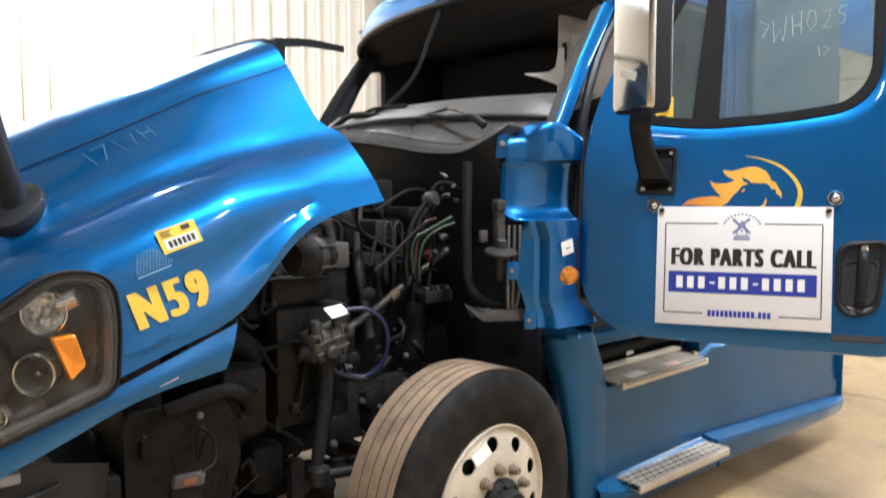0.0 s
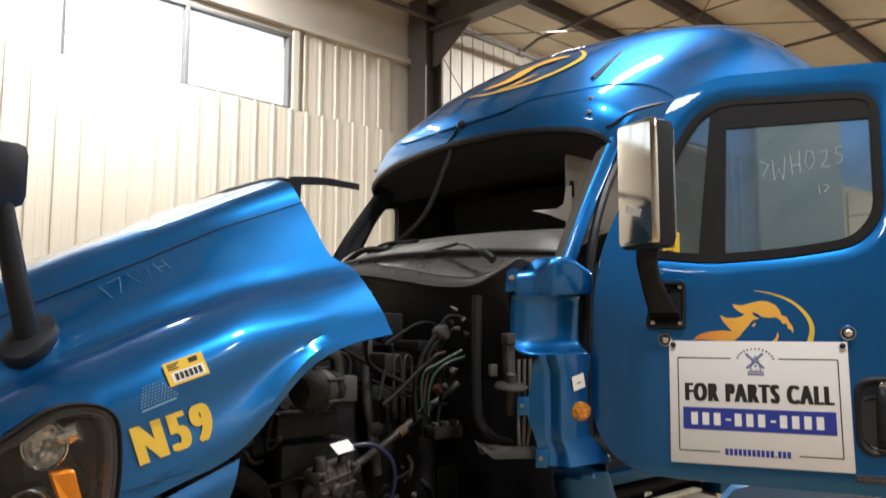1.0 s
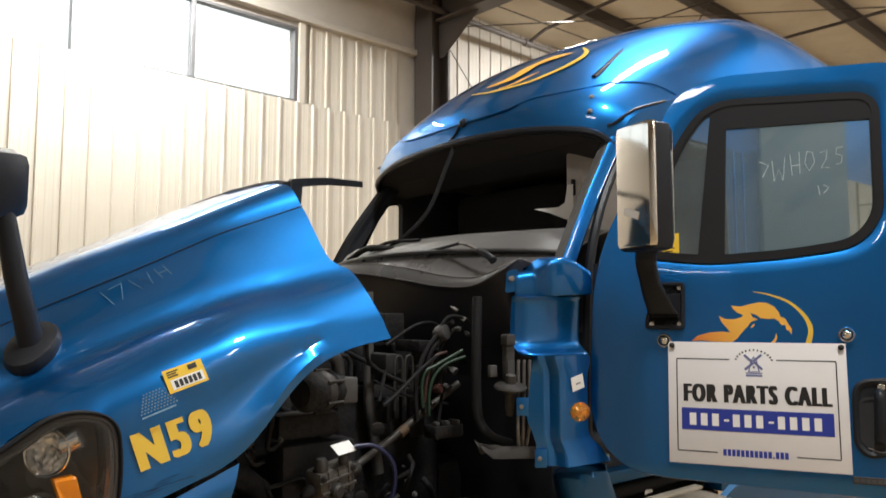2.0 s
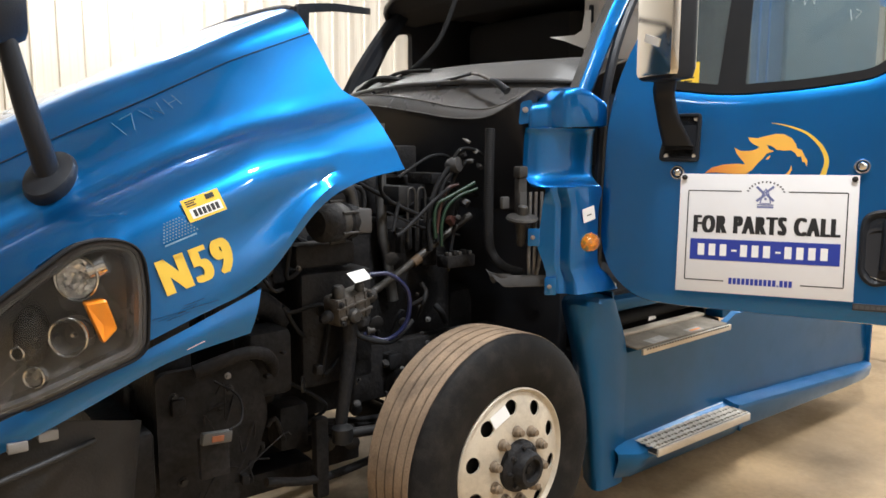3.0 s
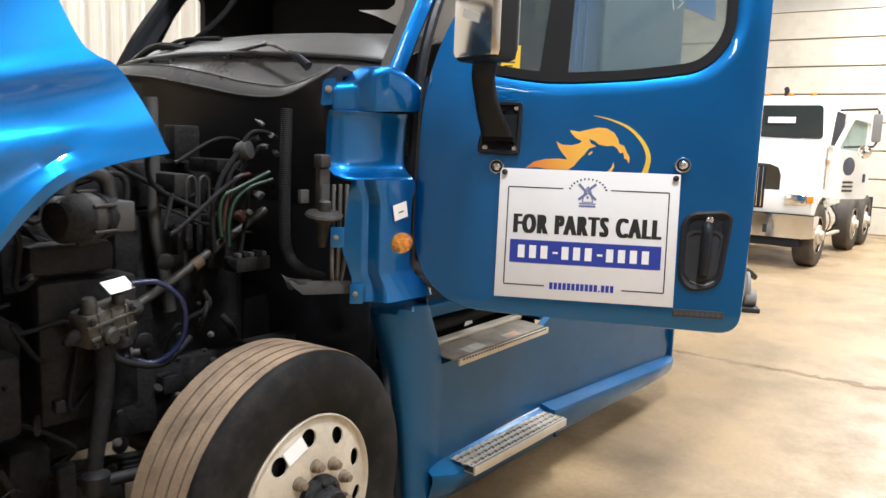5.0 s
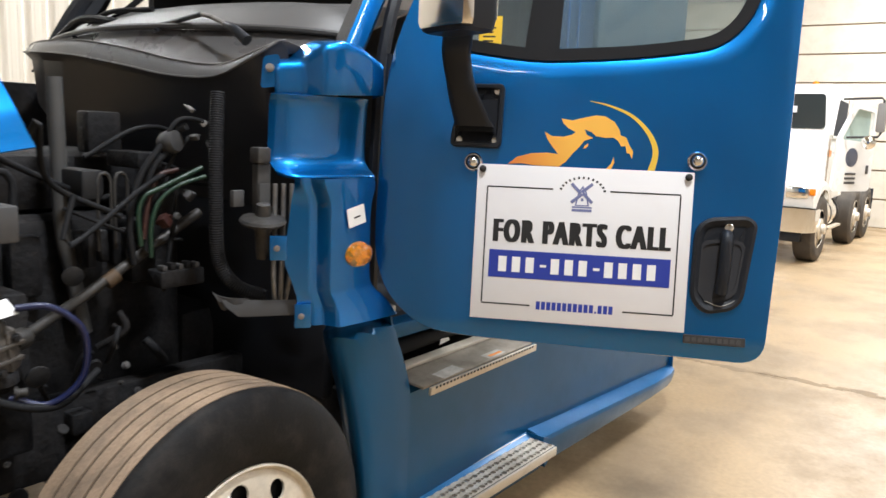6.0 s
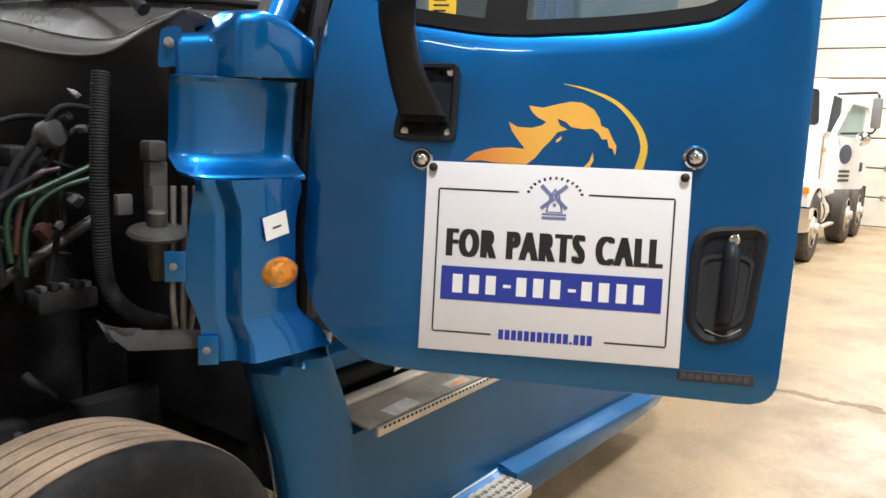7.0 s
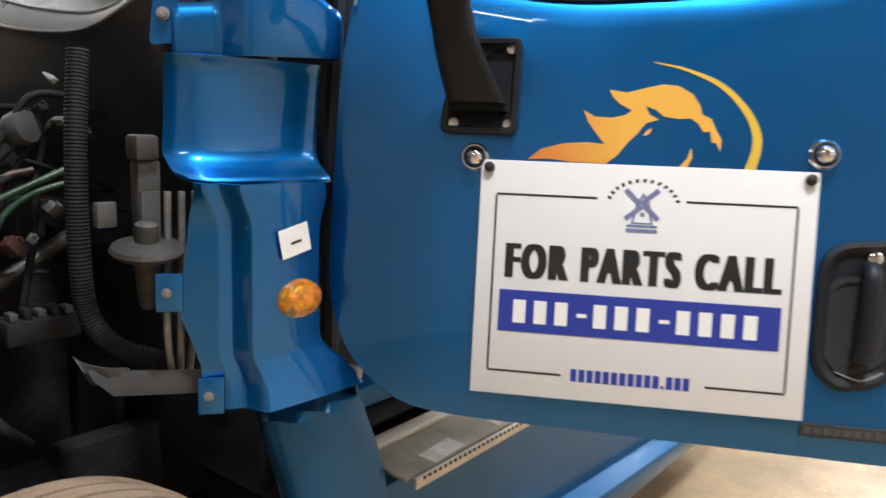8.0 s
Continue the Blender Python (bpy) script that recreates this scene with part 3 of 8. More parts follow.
# lines along the raised hood, from its rear edge to its nose
LIP = [(-0.571, -0.045, 1.713), (-0.758, -0.05, 1.682), (-0.929, -0.06, 1.601), (-1.058, -0.06, 1.43), (-1.131, -0.06, 1.361), (-1.328, -0.06, 1.296), (-1.488, -0.05, 1.232), (-1.70, 0.0, 1.14), (-1.84, 0.05, 1.07), (-2.02, 0.22, 0.99)]
CREST = [(-0.592, -0.02, 1.781), (-0.83, -0.02, 1.762), (-1.13, -0.03, 1.70), (-1.382, -0.02, 1.60), (-1.535, 0.0, 1.531), (-1.698, 0.05, 1.452), (-1.84, 0.13, 1.35), (-2.02, 0.30, 1.24)]
SHOULDER = [(-0.60, 0.08, 1.885), (-0.82, 0.085, 1.850), (-1.08, 0.085, 1.805), (-1.30, 0.10, 1.725), (-1.50, 0.115, 1.63), (-1.68, 0.155, 1.545), (-1.84, 0.21, 1.45), (-2.02, 0.35, 1.34)]
VALLEY = [(-0.59, 0.20, 1.96), (-0.824, 0.20, 1.902), (-1.031, 0.21, 1.85), (-1.237, 0.23, 1.775), (-1.461, 0.25, 1.676), (-1.619, 0.27, 1.604), (-1.768, 0.30, 1.519), (-2.02, 0.40, 1.40)]
RIDGE = [(-0.65, 0.26, 2.01), (-0.879, 0.26, 1.95), (-1.084, 0.27, 1.892), (-1.269, 0.29, 1.826), (-1.442, 0.31, 1.752), (-1.604, 0.33, 1.675), (-1.754, 0.36, 1.60), (-2.02, 0.45, 1.48)]
SEAM = [(-0.663, 0.45, 2.222), (-1.002, 0.45, 2.088), (-1.298, 0.47, 1.941), (-1.561, 0.50, 1.816), (-1.722, 0.52, 1.735), (-2.02, 0.58, 1.58)]
TOP = [(-0.68, 0.60, 2.335), (-0.925, 0.60, 2.226), (-1.13, 0.62, 2.128), (-1.42, 0.65, 1.998), (-1.66, 0.69, 1.876), (-2.02, 0.74, 1.69)]
CROWN = [(-0.66, 1.15, 2.37), (-0.92, 1.15, 2.26), (-1.2, 1.15, 2.12), (-1.5, 1.15, 1.98), (-1.72, 1.15, 1.865), (-2.10, 1.15, 1.68)]


LAMP_OUT = rounded([(-1.99, 0.985), (-1.99, 1.22), (-1.80, 1.40), (-1.618, 1.545), (-1.482, 1.53), (-1.466, 1.40), (-1.478, 1.21), (-1.669, 1.128)], [0.02, 0.05, 0.2, 0.15, 0.10, 0.1, 0.05, 0.1], 8)
LAMP_CUT = inset(LAMP_OUT, 0.006)


def inside(x, z, outline):
    """Whether (x, z) lies within the outline."""
    hit, n = False, len(outline)
    for i in range(n):
        (x0, z0), (x1, z1) = outline[i - 1], outline[i]
        if (z0 > z) != (z1 > z) and x < (x1 - x0) * (z - z0) / (z1 - z0) + x0:
            hit = not hit
    return hit


def hood():
    lines = [LIP, CREST, SHOULDER, VALLEY, RIDGE, SEAM, TOP, CROWN]
    n = 44
    f = np.linspace(0, 1, n)
    rows = [line_of(c, c[0][0] + (c[-1][0] - c[0][0]) * f, 19 if c is LIP else 9) for c in lines]
    # the rolled flare that follows the wheel arch
    lip = rows[0]
    flare, groove = [], []
    for i, p in enumerate(lip):
        q = rows[1][i]
        w = max(0.0, 1.0 - max(0.0, f[i] - 0.34) * 5)
        bulge = min(0.016, 0.10 * (q - p).length) * w
        flare.append(p.lerp(q, 0.20) + Vector((0, -0.7 * bulge - 0.003, 0)))
        groove.append(p.lerp(q, 0.52) + Vector((0, 0.8 * bulge, 0)))
    rows[1:1] = [flare, groove]
    cols = [smooth_line([r[i] for r in rows], 40) for i in range(n)]
    full = [c + [Vector((p.x, 2 * MID - p.y, p.z)) for p in reversed(c[:-1])] for c in cols]
    bm = bmesh.new()
    vs = [[bm.verts.new(p) for p in r] for r in full]
    fs = []
    for a, b in zip(vs, vs[1:]):
        for k in range(len(a) - 1):
            c = (a[k].co + b[k + 1].co) / 2
            if not (k < 26 or k > len(a) - 27) or not inside(c.x, c.z, LAMP_CUT):
                fs.append(bm.faces.new((a[k], a[k + 1], b[k + 1], b[k])))
    # draw the rim of the lamp opening onto its outline
    bmesh.ops.delete(bm, geom=[v for v in bm.verts if not v.link_faces], context="VERTS")
    ends = {v for v in vs[0] + vs[-1] + [r[0] for r in vs] + [r[-1] for r in vs] if v.is_valid}
    for v in bm.verts:
        if v.is_boundary and v not in ends and v.co.z < 1.62:
            n_out = len(LAMP_CUT)
            best = None
            for i in range(n_out):
                p0, p1 = Vector(LAMP_CUT[i - 1]), Vector(LAMP_CUT[i])
                d = p1 - p0
                t = max(0, min(1, (Vector((v.co.x, v.co.z)) - p0).dot(d) / max(1e-9, d.dot(d))))
                c = p0 + d * t
                gap = (c - Vector((v.co.x, v.co.z))).length
                if best is None or gap < best[0]:
                    best = (gap, c)
            if best[0] < 0.05:
                v.co.x, v.co.z = best[1]
    bmesh.ops.recalc_face_normals(bm, faces=fs)
    bmesh.ops.solidify(bm, geom=fs, thickness=0.007)
    ob = part("hood", bm, BLUE, truck, "raised metallic blue hood with wheel-arch flares")
    # seam line on the flank and its far twin
    bm = bmesh.new()
    s = [Vector((p.x, p.y - 0.0025, p.z + 0.0025)) for p in rows[7]]
    tube(bm, s, 0.0020, 6)
    part("hood_seam", bm, BLACK, ob, "dark panel seam")
    bm = bmesh.new()
    tube(bm, [p + Vector((0.004, 0, 0)) for p in full[0][24:-24]], 0.012, 8)
    part("hood_seal", bm, BLACK, ob, "black rubber seal on the rear edge")
    # lower skirt strip under the headlamp
    bm = bmesh.new()
    a = smooth_line([(-1.12, -0.045, 1.352), (-1.486, -0.035, 1.206), (-1.702, 0.005, 1.118), (-1.84, 0.05, 1.055), (-2.02, 0.22, 0.965)], 20)
    b = smooth_line([(-1.159, -0.045, 1.217), (-1.409, -0.035, 1.165), (-1.634, 0.005, 1.060), (-1.842, 0.05, 0.968), (-2.02, 0.22, 0.89)], 20)
    mid = [p.lerp(q, 0.5) + Vector((0, -0.012, 0)) for p, q in zip(a, b)]
    loft(bm, [a, mid, b], 20, 8, 0.006)
    skirt = part("hood_skirt", bm, BLUE, ob, "blue lower bumper fairing strip")
    bm = bmesh.new()
    tube(bm, [b[k].lerp(a[k], 0.22 + 0.05 * (k % 2)) + Vector((0, -0.0085, 0)) for k in (3, 4)], 0.0011, 5, 0, 0.0005)
    part("scratch", bm, PAPER, skirt, "pale scratch in the paint")
    # nose that closes the front
    bm = bmesh.new()
    front = full[-1]
    sheet(bm, [front, [Vector((p.x - 0.03, MID + (p.y - MID) * 0.9, 1.0 + (p.z - 1.0) * 0.9)) for p in front], [Vector((-2.05, MID + (p.y - MID) * 0.8, 0.95)) for p in front]], 0.005)
    part("grille", bm, BLACK, ob, "black front grille")
    return ob, rows, cols


hood_ob, hood_rows, hood_cols = hood()


def hood_near(x, z, lift=0.002):
    """The place on the near flank at that x and height."""
    best = min(((abs(c[j].x - x) * 2 + abs(c[j].z - z), i, j) for i, c in enumerate(hood_cols) for j in range(26)))
    i, j = best[1], best[2]
    i2, j2 = min(i, len(hood_cols) - 2), min(j, len(hood_cols[0]) - 2)
    nrm = (hood_cols[i2 + 1][j2] - hood_cols[i2][j2]).cross(hood_cols[i2][j2 + 1] - hood_cols[i2][j2]).normalized()
    if nrm.y > 0:
        nrm = -nrm
    p = hood_cols[i][j]
    # the point of the tangent plane at exactly x, z
    y = p.y - (nrm.x * (x - p.x) + nrm.z * (z - p.z)) / nrm.y
    return Vector((x, y, z)) + nrm * lift, nrm


def decal_frame(x, z, tilt, lift=0.003):
    """A pose flat on the near flank, turned by tilt in the flank."""
    p, nrm = hood_near(x, z, lift)
    ax = Vector((1, 0, 0)) - nrm * nrm.x
    ax.normalize()
    ay = nrm.cross(ax)
    return Matrix.Translation(p) @ Matrix((ax, ay, nrm)).transposed().to_4x4() @ pose(0, 0, 0, 0, 0, tilt)


def hood_details():
    m = decal_frame(-1.318, 1.437, 16, 0.007)
    lettering("N59", 0.148, GOLD, hood_ob, m, 0.70, 0.0090, label="large yellow unit number", space=1.30)
    m = decal_frame(-1.287, 1.616, 16, 0.006)
    bm = bmesh.new()
    box(bm, (-0.058, -0.035, 0), (0.058, 0.035, 0.0006), 0.0, m)
    part("permit_sticker", bm, YELLOW, hood_ob, "yellow and white permit sticker", smooth=False)
    bm = bmesh.new()
    box(bm, (-0.045, -0.028, 0.0008), (0.050, 0.002, 0.0014), 0.0, m)
    part("sticker_field", bm, PAPER, hood_ob, smooth=False)
    bm = bmesh.new()
    for k in range(6):
        box(bm, (-0.036 + 0.0135 * k, -0.024, 0.0016), (-0.026 + 0.0135 * k, -0.003, 0.002), 0.0, m)
    for k, w in enumerate((0.03, 0.026, 0.034)):
        box(bm, (-0.048, 0.010 + 0.007 * k, 0.0016), (-0.048 + w, 0.0135 + 0.007 * k, 0.002), 0.0, m)
    box(bm, (0.014, 0.014, 0.0016), (0.040, 0.029, 0.002), 0.0, m)
    part("sticker_print", bm, INK, hood_ob, smooth=False)
    # pale patch left by an old sticker
    m = decal_frame(-1.372, 1.552, 16, 0.005)
    bm = bmesh.new()
    for r in range(7):
        for c in range(12 - r):
            box(bm, (-0.05 + 0.009 * c + 0.004 * r, -0.025 + 0.0085 * r, 0), (-0.0455 + 0.009 * c + 0.004 * r, -0.021 + 0.0085 * r, 0.0005), 0.0, m)
    box(bm, (-0.05, -0.036, 0), (0.045, -0.031, 0.0005), 0.0, m)
    part("sticker_residue", bm, RESIDUE, hood_ob, "pale dotted residue of a peeled sticker", smooth=False)
    # chalk writing
    bm = bmesh.new()
    m = decal_frame(-1.275, 1.905, 14, 0.004) @ Matrix.Scale(1.3, 4)
    strokes = [[(-0.105, 0.03), (-0.10, -0.035)], [(-0.085, 0.03), (-0.05, 0.032), (-0.075, -0.03)], [(-0.03, 0.03), (-0.02, -0.025), (-0.005, 0.02), (0.01, -0.025), (0.02, 0.03)],
               [(0.04, 0.03), (0.04, -0.02)], [(0.04, 0.005), (0.065, 0.005)], [(0.065, 0.03), (0.065, -0.02)]]
    bm.free()
    for st in strokes:
        bm = bmesh.new()
        tube(bm, [m @ Vector((x, y, -0.001)) for x, y in st], 0.0012, 5)
        part("chalk_mark", bm, CHALK, hood_ob, "faint chalk stroke")
    # scuffs under the number
    bm = bmesh.new()
    rnd = random.Random(9)
    m = decal_frame(-1.34, 1.325, 12, 0.004)
    for k in range(7):
        x, y = rnd.uniform(-0.12, 0.04), rnd.uniform(-0.02, 0.02)
        tube(bm, [m @ Vector((x, y, -0.0002)), m @ Vector((x + rnd.uniform(0.04, 0.10), y + rnd.uniform(-0.004, 0.006), 0))], 0.0006, 5)
    part("scuff", bm, HOSE, hood_ob, "dark scuff marks")


hood_details()


def hood_mirror():
    """The black mirror on a stalk on the front fender."""
    ob = thing("hood_mirror", "black hood-mounted mirror on a curved stalk", "mirror")
    foot, nrm = hood_near(-1.612, 1.690, 0.0)
    m = Matrix.Translation(foot) @ nrm.to_track_quat("Z", "Y").to_matrix().to_4x4()
    bm = bmesh.new()
    lathe(bm, [(0.088, -0.012), (0.090, 0.010), (0.082, 0.026), (0.052, 0.036), (0.01, 0.040)], 32, m @ Matrix.Diagonal((0.85, 1.15, 1, 1)))
    part("mirror_base", bm, BLACK, ob)
    bm = bmesh.new()
    tube(bm, [foot + nrm * 0.02 + Vector((0, 0, -0.005)), foot + nrm * 0.055 + Vector((-0.005, 0, 0.05)), foot + nrm * 0.07 + Vector((-0.03, -0.01, 0.15)), foot + nrm * 0.07 + Vector((-0.075, -0.02, 0.36))], 0.037, 14, 24, 0.029)
    part("stalk", bm, BLACK, ob)
    bm = bmesh.new()
    c = foot + nrm * 0.07 + Vector((-0.10, -0.02, 0.43))
    box(bm, (-0.085, -0.06, -0.10), (0.085, 0.07, 0.11), 0.045, Matrix.Translation(c) @ pose(0, 0, 0, 8, -6, 28))
    part("mirror_head", bm, BLACK, ob)


hood_mirror()


def headlamp():
    out = LAMP_OUT

    def yy(x):
        return float(np.interp(x, [-2.05, -1.84, -1.70, -1.535, -1.46], [0.215, 0.055, -0.008, -0.055, -0.082]))

    def place(x, z, d=0.0):
        return Vector((x, yy(x) + d, z))

    ins = inset(out, 0.016)
    cx, cz = -1.70, 1.29
    bm = bmesh.new()
    deep = [[place(cx + (x - cx) * k, cz + (z - cz) * k, d) for x, z in ins] for k, d in ((1.0, -0.006), (0.95, 0.02), (0.90, 0.07), (0.6, 0.10), (0.2, 0.11), (0.01, 0.11))]
    sheet(bm, deep, 0, True)
    ob = part("headlamp", bm, HL_DARK, truck, "smoked clear headlamp with amber turn reflector")
    bm = bmesh.new()
    sheet(bm, [[place(x, z, 0.030) for x, z in inset(out, -0.002)], [place(x, z, -0.007) for x, z in inset(out, -0.002)], [place(x, z, -0.010) for x, z in inset(out, 0.001)], [place(x, z, -0.009) for x, z in inset(out, 0.004)], [place(x, z, 0.004) for x, z in inset(out, 0.006)]], 0, True)
    part("bezel", bm, HOSE, ob, "black rubber bezel")
    bm = bmesh.new()
    sheet(bm, [[place(x, z, 0.001) for x, z in inset(out, 0.004)], [place(x, z, -0.003) for x, z in inset(out, 0.010)], [place(x, z, -0.002) for x, z in inset(out, 0.026)], [place(x, z, 0.012) for x, z in inset(out, 0.034)]], 0, True)
    part("lens_flange", bm, LENS_GREY, ob, "hazy grey lens flange")
    # dark domed projector beside the lower bowl
    m = Matrix.Translation(place(-1.745, 1.275, 0.055)) @ Vector((-0.55, -0.80, 0.12)).to_track_quat("Z", "Y").to_matrix().to_4x4() @ Matrix.Diagonal((0.72, 1.35, 1, 1))
    bm = bmesh.new()
    lathe(bm, [(0.062, -0.02), (0.062, 0.0), (0.058, 0.014), (0.045, 0.028), (0.025, 0.036), (0.004, 0.038)], 32, m)
    part("projector_dome", bm, GLOSS_BLACK, ob, "glossy dark projector dome")
    dents = random.Random(8)
    for (x, z, r, mat) in ((-1.622, 1.432, 0.056, SILVER), (-1.650, 1.270, 0.050, HL_DARK), (-1.735, 1.165, 0.026, SILVER), (-1.768, 1.235, 0.017, SILVER)):
        m = Matrix.Translation(place(x, z, 0.045)) @ Vector((-0.62, -0.78, 0.05)).to_track_quat("Z", "Y").to_matrix().to_4x4()
        bm = bmesh.new()
        if mat is SILVER:
            # pressed facets, each tilted a little
            rings = []
            for q, h in ((0.2, -0.045), (0.45, -0.038), (0.7, -0.028), (0.9, -0.010), (1.0, 0.020)):
                rings.append([m @ Vector((r * q * math.cos(2 * math.pi * j / 15), r * q * math.sin(2 * math.pi * j / 15), h + dents.uniform(-0.004, 0.004))) for j in range(15)])
            sheet(bm, rings, 0, True)
        else:
            lathe(bm, [(r * 0.2, -0.045), (r * 0.7, -0.03), (r * 0.95, 0.0), (r, 0.022), (r * 1.06, 0.022), (r * 1.06, -0.03)], 32, m)
        part("reflector", bm, mat, ob, "round reflector bowl", smooth=mat is not SILVER)
        bm = bmesh.new()
        lathe(bm, [(r * 0.2, -0.04), (r * 0.2, -0.01), (r * 0.1, 0.0)], 14, m)
        part("bulb", bm, CHROME, ob)
        bm = bmesh.new()
        tube(bm, [m @ Vector((r * 1.05 * math.cos(t), r * 1.05 * math.sin(t), 0.023)) for t in np.linspace(0, 2 * math.pi, 41)], 0.0045, 6)
        part("reflector_rim", bm, CHROME, ob)
    # tube beside the upper reflector
    bm = bmesh.new()
    tube(bm, [place(-1.60, 1.45, 0.03), place(-1.56, 1.468, 0.02)], 0.027, 16)
    part("reflector_tube", bm, SILVER, ob)
    bm = bmesh.new()
    q = rounded([(-1.624, 1.366), (-1.570, 1.372), (-1.546, 1.286), (-1.583, 1.246)], 0.008, 4)
    sheet(bm, [[place(x, z, 0.04) for x, z in q], [place(x, z, 0.012) for x, z in q], [place(-1.58 + (x + 1.58) * 0.9, 1.30 + (z - 1.30) * 0.9, 0.006) for x, z in q], [place(-1.58 + (x + 1.58) * 0.45, 1.30 + (z - 1.30) * 0.45, 0.010) for x, z in q], [place(-1.58 + (x + 1.58) * 0.004, 1.30 + (z - 1.30) * 0.004, 0.014) for x, z in q]], 0, True)
    part("turn_reflector", bm, AMBER, ob, "amber turn reflector")
    bm = bmesh.new()
    ks = (1.0, 0.85, 0.6, 0.3, 0.03)
    rows = [[place(cx + (x - cx) * k, cz + (z - cz) * k, -0.008 - 0.012 * (1 - k * k) + d) for x, z in ins] for d, kk in ((0.0, ks), (0.003, ks[::-1])) for k in kk]
    sheet(bm, rows, 0, True)
    cover = part("lens_cover", bm, CLEAR, ob, "clear lens cover")
    cover.visible_shadow = False


headlamp()


def tyre_wheel(name, centre, side=-1, parent=None, label=""):
    """A road wheel; side -1 faces the near side."""
    m = Matrix.Translation(centre) @ pose(0, 0, 0, 0, 0, 4.6) @ pose(0, 0, 0, 90, 0, 0) @ (Matrix() if side < 0 else pose(0, 0, 0, 180, 0, 0)) @ pose(0, 0, 0, 0, 0, 4.4) @ Matrix.Scale(1.015, 4)
    R = 0.522
    bm = bmesh.new()
    lathe(bm, [(0.27, -0.26), (0.285, -0.10), (0.27, -0.075), (0.10, -0.075)], 40, m)
    ob = part(name, bm, DEEP, parent, label)
    # local z points outwards; tread runs from z 0 (outer shoulder) inwards
    prof = [(0.292, -0.03), (0.300, -0.008), (0.335, 0.012), (0.40, 0.022), (0.45, 0.018), (0.485, 0.004), (0.506, -0.010), (0.514, -0.020), (0.5185, -0.032), (0.5185, -0.038)]
    inner = [(0.503, -0.29), (0.45, -0.31), (0.36, -0.31), (0.292, -0.285)]
    bm = bmesh.new()
    lathe(bm, prof + [(0.484, -0.042), (0.484, -0.27)] + inner, 96, m)
    part("sidewall", bm, RUBBER, ob, "black tyre sidewall")
    bm = bmesh.new()
    edge = [-0.036, -0.068, -0.072, -0.115, -0.121, -0.165, -0.171, -0.215, -0.221, -0.277]
    prof = [(0.485, -0.035)]
    for a, b in zip(edge[::2], edge[1::2]):
        prof += [(0.488, a), (R - 0.001 if a > -0.04 or b < -0.26 else R, a - 0.002), (R if b > -0.26 else R - 0.004, b + 0.002), (0.488, b)]
    lathe(bm, prof + [(0.485, -0.278)], 128, m)
    part("tread", bm, TREAD, ob, "dusty brown worn ribbed tread")
    for a, b in zip(edge[1:-1:2], edge[2::2]):
        bm = bmesh.new()
        c = (a + b) / 2
        tube(bm, [m @ Vector(((R - 0.0055) * math.cos(t), (R - 0.0055) * math.sin(t), c)) for t in np.linspace(0, 2 * math.pi, 97)], 0.0045, 6)
        part("groove", bm, GROOVE, ob, "dark tread groove")
    # disc with ten hand holes between rim and hub
    bm = bmesh.new()
    nseg = 80
    radii = [(0.306, -0.02), (0.306, 0.002), (0.301, 0.006), (0.297, 0.002), (0.293, -0.010), (0.288, -0.013), (0.280, -0.006)]
    rows = [[bm.verts.new(m @ Vector((r * math.cos(2 * math.pi * j / nseg), r * math.sin(2 * math.pi * j / nseg), h))) for j in range(nseg)] for r, h in radii]
    for u, v in zip(rows, rows[1:]):
        for i in range(nseg):
            bm.faces.new((u[i], u[(i + 1) % nseg], v[(i + 1) % nseg], v[i]))
    # ring with holes, ten cells of eight steps
    inner_r, inner_h = 0.166, 0.026
    inn = [bm.verts.new(m @ Vector((inner_r * math.cos(2 * math.pi * j / nseg), inner_r * math.sin(2 * math.pi * j / nseg), inner_h))) for j in range(nseg)]
    outer = rows[-1]
    for c in range(10):
        ac = 2 * math.pi * (c * 8 + 4) / nseg
        rc = 0.2365
        hole, back = [], []
        for k in range(16):
            t = 2 * math.pi * k / 16
            rr = rc + 0.0300 * math.cos(t)
            aa = ac + 0.0325 / rc * math.sin(t) * 1.0
            hh = inner_h + (rr - inner_r) / (0.280 - inner_r) * (-0.006 - inner_h)
            hole.append(bm.verts.new(m @ Vector((rr * math.cos(aa), rr * math.sin(aa), hh))))
            back.append(bm.verts.new(m @ Vector((rr * math.cos(aa), rr * math.sin(aa), hh - 0.007))))
        o = [outer[(c * 8 + k) % nseg] for k in range(9)]
        q = [inn[(c * 8 + k) % nseg] for k in range(9)]
        # k=0 of the hole lies outwards, k=4 towards larger angle
        for k in range(4):
            bm.faces.new((o[4 + k], o[5 + k], hole[k + 1], hole[k]))
            bm.faces.new((o[4 - k], hole[(16 - k) % 16], hole[15 - k], o[3 - k]))
            bm.faces.new((q[4 + k], hole[8 - k], hole[7 - k], q[5 + k]))
            bm.faces.new((q[4 - k], q[3 - k], hole[9 + k], hole[8 + k]))
        bm.faces.new((o[8], q[8], hole[4]))
        bm.faces.new((o[0], hole[12], q[0]))
        for k in range(16):
            bm.faces.new((hole[k], hole[(k + 1) % 16], back[(k + 1) % 16], back[k]))
    low = [bm.verts.new(m @ Vector((0.10 * math.cos(2 * math.pi * j / nseg), 0.10 * math.sin(2 * math.pi * j / nseg), 0.028))) for j in range(nseg)]
    for i in range(nseg):
        bm.faces.new((inn[i], inn[(i + 1) % nseg], low[(i + 1) % nseg], low[i]))
    part("rim", bm, ALLOY, ob, "dull aluminium disc wheel with hand holes")
    bm = bmesh.new()
